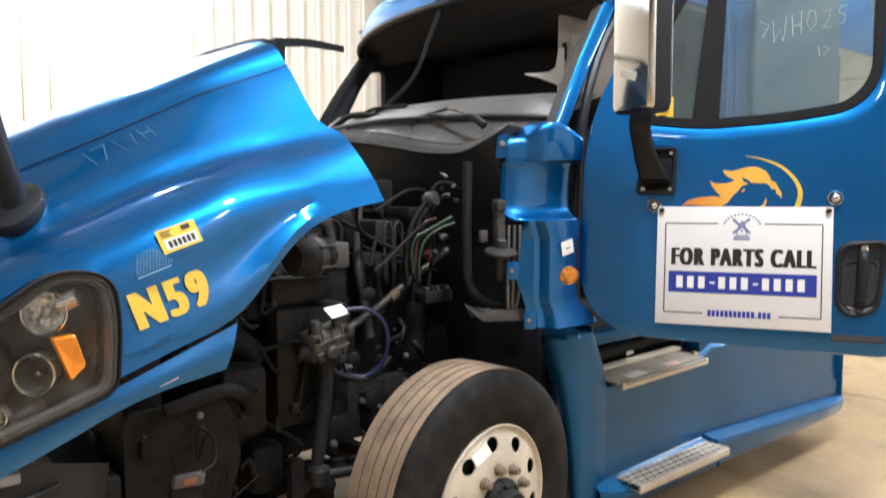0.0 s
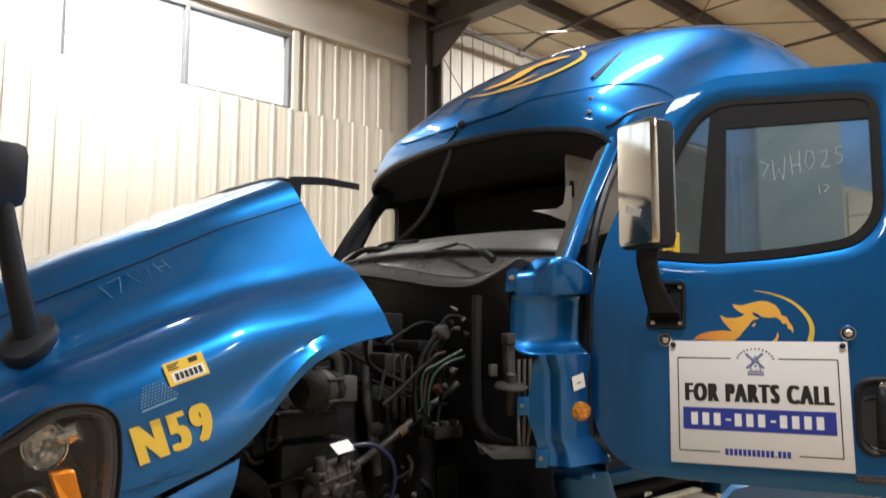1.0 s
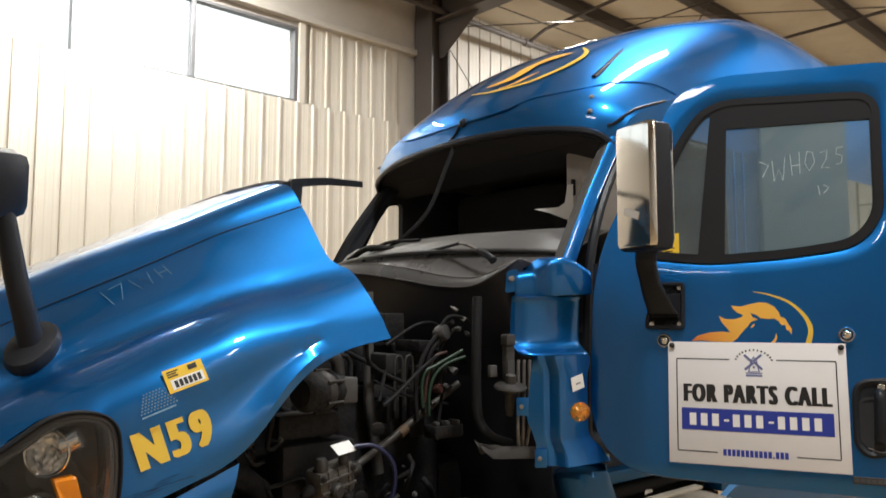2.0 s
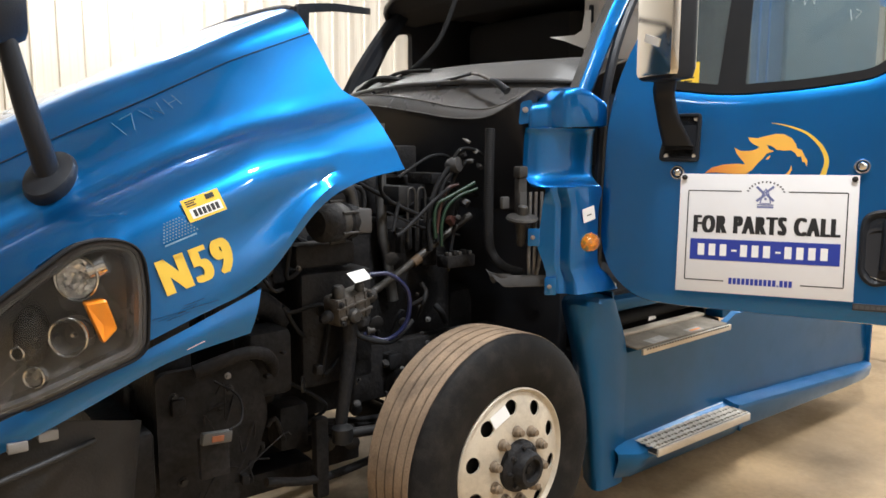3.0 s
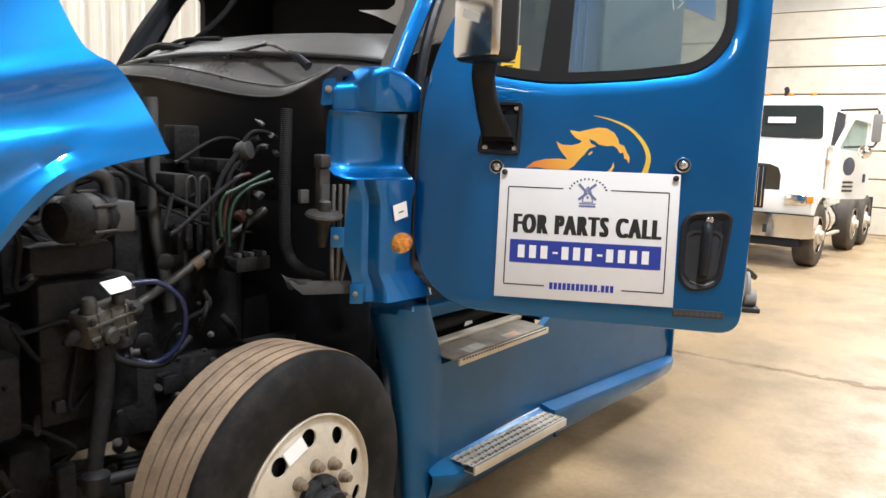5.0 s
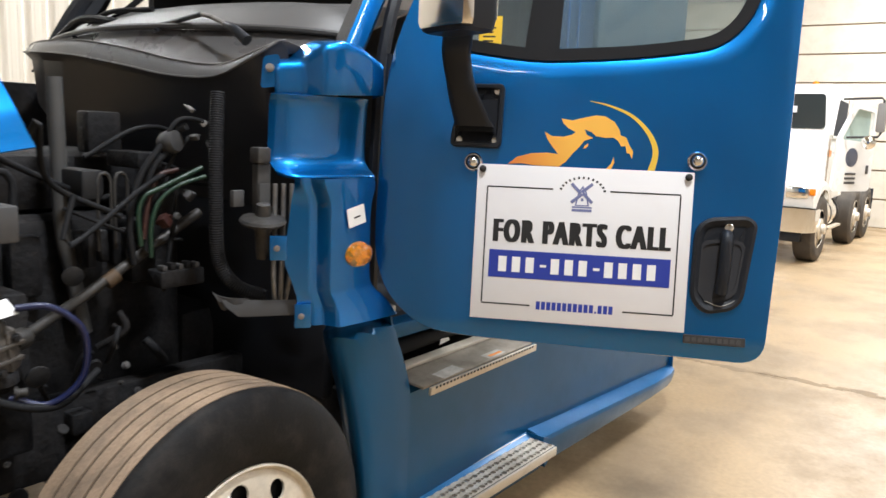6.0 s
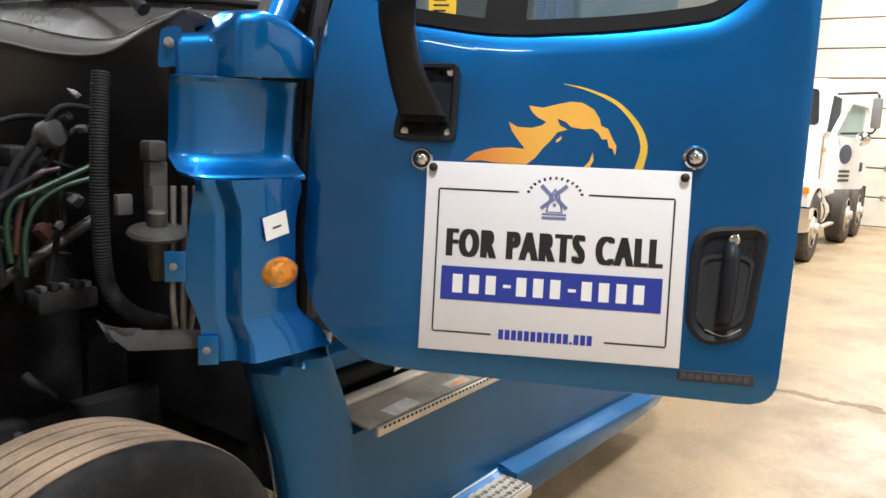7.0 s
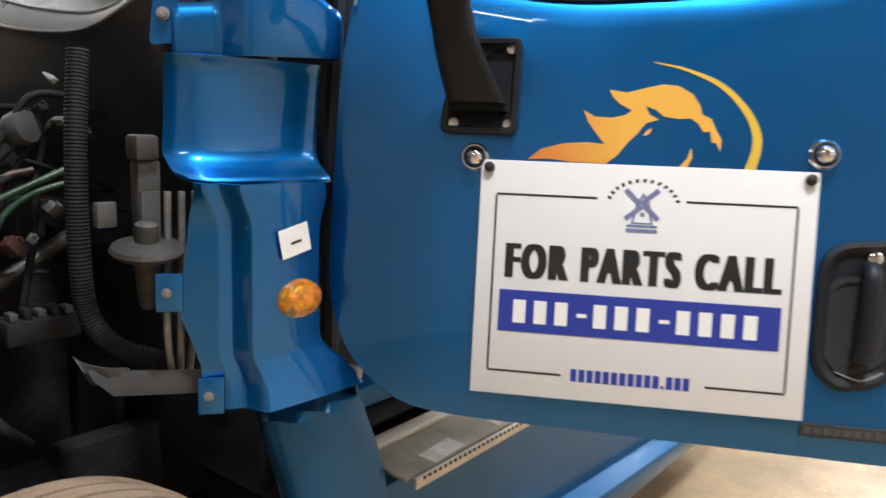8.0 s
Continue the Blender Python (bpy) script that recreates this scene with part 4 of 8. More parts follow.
    lathe(bm, [(0.106, 0.010), (0.104, 0.045), (0.094, 0.055), (0.090, 0.060), (0.074, 0.064), (0.070, 0.098), (0.062, 0.108), (0.046, 0.108), (0.042, 0.085), (0.020, 0.082), (0.016, 0.090), (0.004, 0.091)], 40, m)
    part("hub", bm, ENGINE, ob, "greasy black open hub")
    for k in range(8):
        a = 2 * math.pi * k / 8
        bolt("hub_bolt", m @ Vector((0.083 * math.cos(a), 0.083 * math.sin(a), 0.060)), m.to_3x3() @ Vector((0, 0, 1)), 0.008, 0.014, STEEL, ob)
    for k in range(10):
        a = 2 * math.pi * (k + 0.5) / 10
        c = m @ Vector((0.1425 * math.cos(a), 0.1425 * math.sin(a), 0.027))
        bm = bmesh.new()
        mm = Matrix.Translation(c) @ (m.to_3x3() @ Vector((0, 0, 1))).to_track_quat("Z", "Y").to_matrix().to_4x4()
        lathe(bm, [(0.0245, 0), (0.0245, 0.005), (0.0205, 0.008), (0.0195, 0.024), (0.0145, 0.028), (0.0135, 0.037), (0.004, 0.039)], 12, mm)
        part("lug_nut", bm, NUT, ob)
    # the tyre flattens where it bears on the floor
    for child in ob.children:
        for v in child.data.vertices:
            v.co.z = max(v.co.z, 0.002)
    return ob, m


front_wheel, wheel_m = tyre_wheel("front_wheel", (-0.067, -0.080, 0.516), -1, truck, "steer wheel with dusty tread and aluminium rim")
tyre_wheel("front_wheel", (-0.067, 2 * MID + 0.080, 0.516), 1, truck, "far steer wheel")
bm = bmesh.new()
tag_on = wheel_m @ pose(0, 0, 0, 0, 0, 18) @ pose(0, 0.232, 0.0115, -15.7, 0, 0)
box(bm, (-0.046, -0.025, 0.0), (0.046, 0.025, 0.001), 0, tag_on)
loose(part("wheel_tag", bm, PAPER, front_wheel, smooth=False), "white paper parts tag stuck on the aluminium rim", "tag", "parts tags")

# ---- driver door, open ----
DOOR = Matrix(((0.47229, 0.09478, -0.87633, 0.8215), (-0.88144, 0.05486, -0.46911, -0.6115), (0.00361, 0.99399, 0.10945, 1.4359), (0, 0, 0, 1)))
# in the door's own pose x runs along it from the hinge, y up, z out of its skin; the sign's middle is the origin
SKIN = rounded([(-0.655, 0.62), (-0.668, 0.05), (-0.665, -0.06), (-0.62, -0.19), (-0.50, -0.295), (-0.36, -0.312), (0.575, -0.335), (0.60, 0.14), (0.638, 1.38), (0.52, 1.405), (-0.12, 1.425), (-0.30, 1.35), (-0.43, 1.06)],
               [0.3, 0.2, 0.08, 0.1, 0.1, 0.1, 0.075, 0.1, 0.05, 0.1, 0.2, 0.15, 0.2], 6)
OPENING = rounded([(-0.445, 0.622), (-0.17, 0.585), (0.154, 0.603), (0.40, 0.640), (0.495, 0.76), (0.505, 1.28), (-0.165, 1.315), (-0.33, 1.06)], [0.06, 0.1, 0.2, 0.16, 0.16, 0.10, 0.14, 0.3], 8)


def door():
    bm = bmesh.new()
    # outer skin: a flat field, a shoulder that dips towards the window, rolled edges
    shoulder = 0.065
    field = inset(OPENING, -shoulder)
    ov = [bm.verts.new((x, y, -0.006)) for x, y in SKIN]
    hv = [bm.verts.new((x, y, -0.006)) for x, y in field]
    oe = [bm.edges.new((ov[i], ov[(i + 1) % len(ov)])) for i in range(len(ov))]
    he = [bm.edges.new((hv[i], hv[(i + 1) % len(hv)])) for i in range(len(hv))]
    bmesh.ops.triangle_fill(bm, use_beauty=True, edges=oe + he)
    for y in (-0.25, -0.27, -0.285, -0.30, -0.315):
        bmesh.ops.bisect_plane(bm, geom=list(bm.verts) + list(bm.edges) + list(bm.faces), dist=1e-5, plane_co=(0, y, 0), plane_no=(0, 1, 0))
    for x in (-0.655, -0.64, -0.625, 0.56, 0.58, 0.60):
        bmesh.ops.bisect_plane(bm, geom=list(bm.verts) + list(bm.edges) + list(bm.faces), dist=1e-5, plane_co=(x, 0, 0), plane_no=(1, 0, 0))
    loops = [field]
    for d in (0.055, 0.044, 0.033, 0.022, 0.012, 0.0):
        loops.append(inset(OPENING, -d))
    depth = [0.016 * (1 - d / shoulder) ** 2 for d in (shoulder, 0.055, 0.044, 0.033, 0.022, 0.012, 0.0)] + [0.044]
    loops.append(OPENING)
    rings = [[bm.verts.new((x, y, -0.006 - z)) for x, y in loop] for loop, z in zip(loops, depth)]
    for u, v in zip(rings, rings[1:]):
        for i in range(len(u)):
            bm.faces.new((u[i], u[(i + 1) % len(u)], v[(i + 1) % len(u)], v[i]))

    def roll(x, y):
        """How far the skin falls back towards the door's outer edges."""
        return 0.020 * max(0, (-0.25 - y) / 0.08) ** 2 + 0.006 * max(0, (-0.62 - x) / 0.05) ** 2 + 0.010 * max(0, (x - 0.575) / 0.06) ** 2

    for v in bm.verts:
        v.co.z -= roll(v.co.x, v.co.y)
    edge = [[bm.verts.new((x, y, z - roll(x, y) * k)) for x, y in o] for o, z, k in ((SKIN, -0.006, 1), (inset(SKIN, -0.004), -0.018, 1), (inset(SKIN, 0.002), -0.075, 0))]
    for u, v in zip(edge, edge[1:]):
        for i in range(len(u)):
            bm.faces.new((u[i], u[(i + 1) % len(u)], v[(i + 1) % len(u)], v[i]))
    bmesh.ops.remove_doubles(bm, verts=bm.verts, dist=2e-5)
    bmesh.ops.transform(bm, matrix=DOOR, verts=bm.verts)
    ob = part("driver_door", bm, BLUE, truck, "open metallic blue driver door")
    bm = bmesh.new()
    ov = [bm.verts.new(DOOR @ Vector((x, y, -0.08))) for x, y in inset(SKIN, 0.006)]
    hv = [bm.verts.new(DOOR @ Vector((x, y, -0.08))) for x, y in OPENING]
    oe = [bm.edges.new((ov[i], ov[(i + 1) % len(ov)])) for i in range(len(ov))]
    he = [bm.edges.new((hv[i], hv[(i + 1) % len(hv)])) for i in range(len(hv))]
    bmesh.ops.triangle_fill(bm, use_beauty=True, edges=oe + he)
    bmesh.ops.delete(bm, geom=[v for v in bm.verts if not v.link_faces], context="VERTS")
    part("door_trim", bm, GREY_TRIM, ob, "grey inner door trim")
    bm = bmesh.new()
    ring(bm, inset(OPENING, -0.006), inset(OPENING, 0.024), -0.045, -0.012, DOOR)
    part("window_seal", bm, HOSE, ob, "black rubber window surround")
    bm = bmesh.new()
    ring(bm, inset(OPENING, 0.020), inset(OPENING, 0.032), -0.035, -0.015, DOOR)
    part("window_channel", bm, HOSE, ob)
    bm = bmesh.new()
    prism(bm, inset(OPENING, 0.026), -0.024, -0.020, DOOR)
    pane = part("door_glass", bm, DUSTY_GLASS, ob, "raised side window with chalk writing", smooth=False)
    pane.visible_shadow = False
    # divider bar and quarter light
    bm = bmesh.new()
    prism(bm, [(-0.21, 0.60), (-0.10, 0.60), (-0.075, 1.27), (-0.14, 1.285)], -0.034, -0.0165, DOOR)
    part("window_divider", bm, HOSE, ob, smooth=False)
    bm = bmesh.new()
    prism(bm, [(-0.10, 1.180), (0.475, 1.168), (0.475, 1.245), (0.44, 1.272), (-0.09, 1.290)], -0.034, -0.0155, DOOR)
    part("window_visor", bm, HOSE, ob, smooth=False)
    # chalk on the glass
    st = [[(0.10, 1.02), (0.105, 0.93), (0.125, 0.98), (0.14, 0.93), (0.15, 1.03)], [(0.17, 1.04), (0.175, 0.95)], [(0.175, 0.99), (0.205, 0.995)], [(0.205, 1.05), (0.205, 0.955)],
          [(0.235, 1.05), (0.225, 1.0), (0.24, 0.965), (0.262, 1.0), (0.255, 1.045), (0.235, 1.05)], [(0.285, 1.04), (0.31, 1.05), (0.305, 1.01), (0.285, 0.975), (0.318, 0.975)],
          [(0.37, 1.06), (0.345, 1.055), (0.343, 1.03), (0.365, 1.02), (0.36, 0.99), (0.34, 0.985)], [(0.27, 0.90), (0.275, 0.86)], [(0.29, 0.90), (0.31, 0.89), (0.29, 0.865)], [(0.05, 1.02), (0.085, 1.0), (0.06, 0.95)]]
    for s in st:
        bm = bmesh.new()
        tube(bm, [DOOR @ Vector((x, y, -0.0195)) for x, y in s], 0.0018, 5)
        part("chalk_mark", bm, WHITE_CHALK, ob, "white chalk stroke on the glass")
    # yellow tag behind the glass corner
    bm = bmesh.new()
    box(bm, (-0.358, 0.622, -0.0195), (-0.285, 0.722, -0.0182), 0, DOOR)
    ytag = loose(part("door_tag", bm, YELLOW, ob, smooth=False), "yellow paper parts tag on the door glass", "tag", "parts tags")
    bm = bmesh.new()
    for k in range(5):
        box(bm, (-0.345, 0.640 + 0.014 * k, -0.0181), (-0.312 + 0.008 * (k % 2), 0.645 + 0.014 * k, -0.0178), 0, DOOR)
    part("tag_print", bm, INK, ytag, smooth=False)
    # handle: a dished black escutcheon with a grip bar
    hs = rounded([(0.348, 0.11), (0.505, 0.122), (0.532, 0.10), (0.50, -0.165), (0.39, -0.188), (0.345, -0.14)], [0.07, 0.05, 0.045, 0.12, 0.12, 0.08], 8)
    bm = bmesh.new()
    rows = []
    for d, z in ((-0.002, -0.012), (0.0, 0.003), (0.010, 0.007), (0.022, 0.002), (0.030, -0.004)):
        rows.append([DOOR @ Vector((x, y, z)) for x, y in inset(hs, d)])
    sheet(bm, rows, 0, True)
    hv = [bm.verts.new(p) for p in rows[-1]]
    bm.faces.new(hv)
    hd = part("door_handle", bm, BLACK, ob, "black paddle door handle with a key lock")
    bm = bmesh.new()
    well = rounded([(0.362, 0.045), (0.508, 0.05), (0.488, -0.125), (0.40, -0.155), (0.362, -0.11)], 0.05, 6)
    ring(bm, well, inset(well, 0.012), -0.003, 0.001, DOOR)
    prism(bm, inset(well, 0.012), -0.0035, -0.0025, DOOR)
    part("handle_well", bm, INTERIOR, hd)
    bm = bmesh.new()
    tube(bm, [DOOR @ Vector(p) for p in ((0.442, 0.062, 0.004), (0.440, 0.045, 0.022), (0.437, -0.05, 0.024), (0.432, -0.118, 0.012))], 0.019, 12, 18)
    part("handle_grip", bm, BLACK, hd)
    # bright line standing in for the highlight on the lower lip
    bm = bmesh.new()
    tube(bm, [DOOR @ Vector(p) for p in ((0.39, -0.145, 0.002), (0.44, -0.158, 0.004), (0.485, -0.135, 0.002))], 0.0018, 8, 10)
    part("lip_highlight", bm, CASTING, hd)
    bm = bmesh.new()
    lathe(bm, [(0.013, 0), (0.013, 0.006), (0.009, 0.008), (0.003, 0.008)], 20, DOOR @ pose(0.447, 0.084, 0.003))
    part("key_lock", bm, CHROME, hd)
    # chrome badge: plain raised bars
    bm = bmesh.new()
    box(bm, (0.335, -0.281, -0.009), (0.520, -0.253, -0.002), 0.002, DOOR)
    bd = part("badge", bm, GREY_SHEET, ob, "small chrome model badge", smooth=False)
    for k in range(9):
        bm = bmesh.new()
        box(bm, (0.342 + 0.019 * k, -0.274, -0.003), (0.355 + 0.019 * k, -0.260, -0.001), 0, DOOR)
        part("badge_bar", bm, GREY_PLASTIC, bd, smooth=False)
    # chrome nut covers at the top corners of the board
    for x, y in ((-0.352, 0.252), (0.341, 0.283)):
        bm = bmesh.new()
        lathe(bm, [(0.030, -0.008), (0.030, 0.003), (0.026, 0.008), (0.019, 0.008), (0.017, 0.016), (0.011, 0.022), (0.003, 0.024)], 28, DOOR @ pose(x, y, 0))
        part("suction_mount", bm, CHROME, ob, "round chrome mount")
        bm = bmesh.new()
        lathe(bm, [(0.0215, 0.0075), (0.0235, 0.010), (0.0205, 0.010)], 28, DOOR @ pose(x, y, 0))
        part("mount_ring", bm, BLACK, ob)
    # abstract flame emblem
    bm = bmesh.new()
    flame = [(-0.241, 0.252), (-0.213, 0.275), (-0.169, 0.288), (-0.118, 0.292), (-0.084, 0.289), (-0.104, 0.313), (-0.12, 0.334), (-0.13, 0.358), (-0.106, 0.345), (-0.07, 0.344), (-0.044, 0.351), (-0.033, 0.36),
             (-0.057, 0.372), (-0.072, 0.386), (-0.08, 0.401), (-0.044, 0.396), (-0.008, 0.406), (0.027, 0.414), (0.056, 0.412), (0.085, 0.396), (0.101, 0.373), (0.106, 0.355), (0.124, 0.348), (0.136, 0.323), (0.147, 0.306),
             (0.145, 0.282), (0.137, 0.299), (0.128, 0.300), (0.123, 0.322), (0.110, 0.320), (0.100, 0.336), (0.085, 0.347), (0.06, 0.345), (0.031, 0.349), (0.016, 0.362), (-0.006, 0.37), (0.002, 0.353), (0.022, 0.343),
             (-0.004, 0.334), (-0.021, 0.311), (-0.038, 0.293), (-0.058, 0.266), (-0.079, 0.249), (-0.152, 0.250), (-0.197, 0.255)]
    prism(bm, flame, -0.0055, -0.0045, DOOR)
    part("emblem", bm, FLAME, ob, "orange flame-shaped vinyl emblem", smooth=False)
    bm = bmesh.new()
    arc_o = smooth_line([(0.006, 0.459, 0), (0.068, 0.448, 0), (0.140, 0.420, 0), (0.192, 0.374, 0), (0.219, 0.328, 0), (0.224, 0.292, 0), (0.215, 0.245, 0)], 28)
    arc_i = smooth_line([(0.006, 0.4575, 0), (0.068, 0.442, 0), (0.134, 0.412, 0), (0.179, 0.369, 0), (0.202, 0.327, 0), (0.206, 0.291, 0), (0.193, 0.245, 0)], 28)
    prism(bm, [(p.x, p.y) for p in arc_o] + [(p.x, p.y) for p in reversed(arc_i)], -0.0055, -0.0045, DOOR)
    part("emblem_arc", bm, GOLD, ob, "yellow crescent of the emblem", smooth=False)
    for q in ([(-0.007, 0.309), (-0.003, 0.317), (0.008, 0.326), (0.008, 0.318), (0.0, 0.310)], [(0.066, 0.246), (0.082, 0.265), (0.089, 0.287), (0.092, 0.268), (0.083, 0.248)]):
        bm = bmesh.new()
        prism(bm, q, -0.0055, -0.0045, DOOR)
        part("emblem_fleck", bm, FLAME, ob, smooth=False)
    # dark front shut face with hinges
    bm = bmesh.new()
    tube(bm, [DOOR @ Vector((-0.655, 0.60, -0.05)), DOOR @ Vector((-0.664, 0.05, -0.05)), DOOR @ Vector((-0.63, -0.15, -0.05)), DOOR @ Vector((-0.50, -0.28, -0.05))], 0.012, 8, 24)
    part("door_seal", bm, BLACK, ob, "black rubber door seal")
    return ob


door_ob = door()


def sign():
    ob = new("parts_sign")
    ob.matrix_world = DOOR @ pose(0, 0, 0.004)
    ob.empty_display_size = 0.1
    tagged(ob, "white sales sign with black and blue print on the truck door", "sign")
    w, h = 0.335, 0.2475
    bm = bmesh.new()
    box(bm, (-w, -h, 0.0), (w, h, 0.004), 0.0012)
    part("board", bm, SIGN_WHITE, ob, "white plastic board")
    z = 0.0046
    t = 0.0022
    for a, b in (((-0.300, 0.177), (-0.092, 0.177)), ((0.085, 0.177), (0.298, 0.177)), ((-0.300, -0.197), (-0.145, -0.197)), ((0.145, -0.197), (0.298, -0.197))):
        bm = bmesh.new()
        box(bm, (a[0], a[1] - t, z - 0.001), (b[0], b[1] + t, z))
        part("border_line", bm, INK, ob, smooth=False)
    for x in (-0.300, 0.298):
        bm = bmesh.new()
        box(bm, (x - t, -0.197 + t, z - 0.001), (x + t, 0.177 - t, z))
        part("border_line", bm, INK, ob, smooth=False)
    bm = bmesh.new()
    box(bm, (-0.283, -0.112, z - 0.001), (0.281, -0.024, z + 0.0005), 0.0)
    part("number_band", bm, SIGN_BLUE, ob, "blue band", smooth=False)
    lettering("FOR PARTS CALL", 0.103, INK, ob, pose(0.0, 0.034, z), 0.56, 0.0060, label="bold black words", space=1.28)
    # the number on the band as plain bars
    x = -0.252
    for group in (3, 3, 4):
        for k in range(group):
            bm = bmesh.new()
            box(bm, (x, -0.093, z + 0.0006), (x + 0.026, -0.044, z + 0.0012), 0.0)
            part("number_bar", bm, PAPER, ob, smooth=False)
            x += 0.0435
        if group != 4:
            bm = bmesh.new()
            box(bm, (x + 0.002, -0.073, z + 0.0006), (x + 0.022, -0.065, z + 0.0012), 0.0)
            part("number_bar", bm, PAPER, ob, smooth=False)
            x += 0.036
    x = -0.125
    for k in range(15):
        wd = 0.006 if k == 11 else 0.0125
        bm = bmesh.new()
        box(bm, (x, -0.208, z - 0.001), (x + wd, -0.208 + (0.006 if k == 11 else 0.026), z), 0.0)
        part("address_bar", bm, SIGN_BLUE, ob, smooth=False)
        x += wd + 0.0042
    # emblem as plain shapes: a small tower with four sails and an arc of bars
    bm = bmesh.new()
    ring(bm, [(-0.022, 0.128), (0.022, 0.128), (0.013, 0.172), (0.0, 0.192), (-0.013, 0.172)], [(-0.017, 0.131), (0.017, 0.131), (0.009, 0.171), (0.0, 0.183), (-0.009, 0.171)], z - 0.001, z)
    prism(bm, [(-0.004, 0.143), (0.004, 0.143), (0.004, 0.152), (-0.004, 0.152)], z - 0.001, z)
    logo = part("logo", bm, LOGO_INK, ob, "small grey-blue windmill emblem", smooth=False)
    for a in (40, 135, 220, 315):
        bm = bmesh.new()
        box(bm, (0.002, -0.002, z), (0.044, 0.0075, z + 0.0006), 0.0, pose(-0.002, 0.168, 0, 0, 0, a))
        part("sail", bm, LOGO_INK, logo, smooth=False)
    for y0, y1 in ((0.121, 0.126), (0.110, 0.118)):
        bm = bmesh.new()
        box(bm, (-0.031, y0, z - 0.001), (0.031, y1, z), 0.0)
        part("logo_base", bm, LOGO_INK, logo, smooth=False)
    for k in range(13):
        a = radians(163 - 12.2 * k)
        bm = bmesh.new()
        box(bm, (-0.0028, 0, z - 0.001), (0.0028, 0.0075, z), 0.0, Matrix.Translation((0.067 * math.cos(a), 0.163 + 0.050 * math.sin(a), 0)) @ pose(0, 0, 0, 0, 0, math.degrees(a) - 100))
        part("logo_bar", bm, INK, logo, smooth=False)
    for x in (-0.318, 0.318):
        bm = bmesh.new()
        lathe(bm, [(0.011, 0.004), (0.011, 0.012), (0.006, 0.015), (0.002, 0.016)], 16, pose(x, 0.232, 0))
        part("screw", bm, STEEL, ob, "dark screw")


sign()


def door_mirror():
    ob = thing("door_mirror", "chrome-backed tall side mirror on a black arm", "mirror")
    # mounting plate on the door
    bm = bmesh.new()
    pl = rounded([(-0.375, 0.50), (-0.262, 0.502), (-0.266, 0.298), (-0.430, 0.300), (-0.425, 0.36)], [0.02, 0.02, 0.02, 0.02, 0.03], 5)
    rows = [[DOOR @ Vector((x, y, z)) for x, y in inset(pl, d)] for d, z in ((0, -0.008), (0, 0.013), (0.004, 0.018), (0.013, 0.018), (0.018, 0.009), (0.05, 0.009))]
    sheet(bm, rows, 0, True)
    bm.faces.new([bm.verts.new(p) for p in rows[-1]])
    part("mount_plate", bm, BLACK, ob)
    for x, y in ((-0.285, 0.478), (-0.285, 0.322), (-0.40, 0.322)):
        bolt("plate_bolt", DOOR @ Vector((x, y, 0.009)), DOOR.to_3x3() @ Vector((0, 0, 1)), 0.007, 0.008, CHROME, ob)
    # arm: broad at the foot, rising and reaching out to the head
    mm = Matrix.Translation((0.395, -0.400, 2.296)) @ pose(0, 0, 0, 0, 0, -14) @ Matrix.Diagonal((1, 0.93, 0.985, 1))
    bm = bmesh.new()
    foot = DOOR @ Vector((-0.35, 0.36, 0.03))
    knee = DOOR @ Vector((-0.385, 0.46, 0.09))
    mid = DOOR @ Vector((-0.405, 0.56, 0.13))
    head = mm @ Vector((0.03, 0.01, -0.20))
    pts = smooth_line([foot, knee, mid, mid.lerp(head, 0.5) + Vector((0, 0, 0.01)), head], 24)
    rows = []
    along = DOOR.to_3x3() @ Vector((1, 0, 0))
    out = DOOR.to_3x3() @ Vector((0, 0, 1))
    for i, p in enumerate(pts):
        w = 0.062 - 0.018 * min(1, i / 8)
        rows.append([p + along * (w * math.copysign(abs(math.cos(a)) ** 0.5, math.cos(a))) + out * (0.028 * math.copysign(abs(math.sin(a)) ** 0.5, math.sin(a))) for a in np.linspace(0, 2 * math.pi, 17)[:-1]])
    sheet(bm, rows, 0, True)
    part("arm", bm, BLACK, ob)
    # head: black shell with a chrome cap towards the front
    bm = bmesh.new()
    shell = rounded([(-0.045, -0.115), (0.075, -0.115), (0.075, 0.115), (-0.045, 0.115)], 0.03, 5)
    rows = []
    for z, k in ((-0.252, 0.80), (-0.244, 0.95), (-0.215, 1.0), (0.225, 1.0), (0.252, 0.94), (0.26, 0.80)):
        rows.append([mm @ Vector((x * k, y * k, z)) for x, y in shell])
    sheet(bm, rows, 0, True)
    bm.faces.new([bm.verts.new(p) for p in rows[0]])
    bm.faces.new([bm.verts.new(p) for p in rows[-1]])
    part("mirror_shell", bm, BLACK, ob)
    bm = bmesh.new()
    cap = [(-0.022, -0.119), (-0.035, -0.118), (-0.048, -0.105), (-0.051, -0.07), (-0.051, 0.07), (-0.048, 0.105), (-0.035, 0.118), (-0.022, 0.119)]
    rows = [[mm @ Vector((x * k, y * k, z)) for x, y in cap] for z, k in ((-0.238, 0.94), (-0.222, 1.0), (0.238, 1.0), (0.258, 0.95))]
    sheet(bm, rows, 0.002)
    part("chrome_cap", bm, CHROME, ob, "scuffed chrome cap")
    bm = bmesh.new()
    box(bm, (0.0755, -0.10, -0.215), (0.0775, 0.10, 0.225), 0, mm)
    part("mirror_glass", bm, MIRROR, ob, smooth=False)
    bm = bmesh.new()
    box(bm, (-0.0545, -0.075, -0.115), (-0.0525, 0.02, -0.085), 0, mm @ pose(0, 0, 0, 18, 0, 0))
    part("tape", bm, PAPER, ob, smooth=False)


door_mirror()

# ---- cab ----


FAR = 0.15  # the far side stands a little wider than the near one


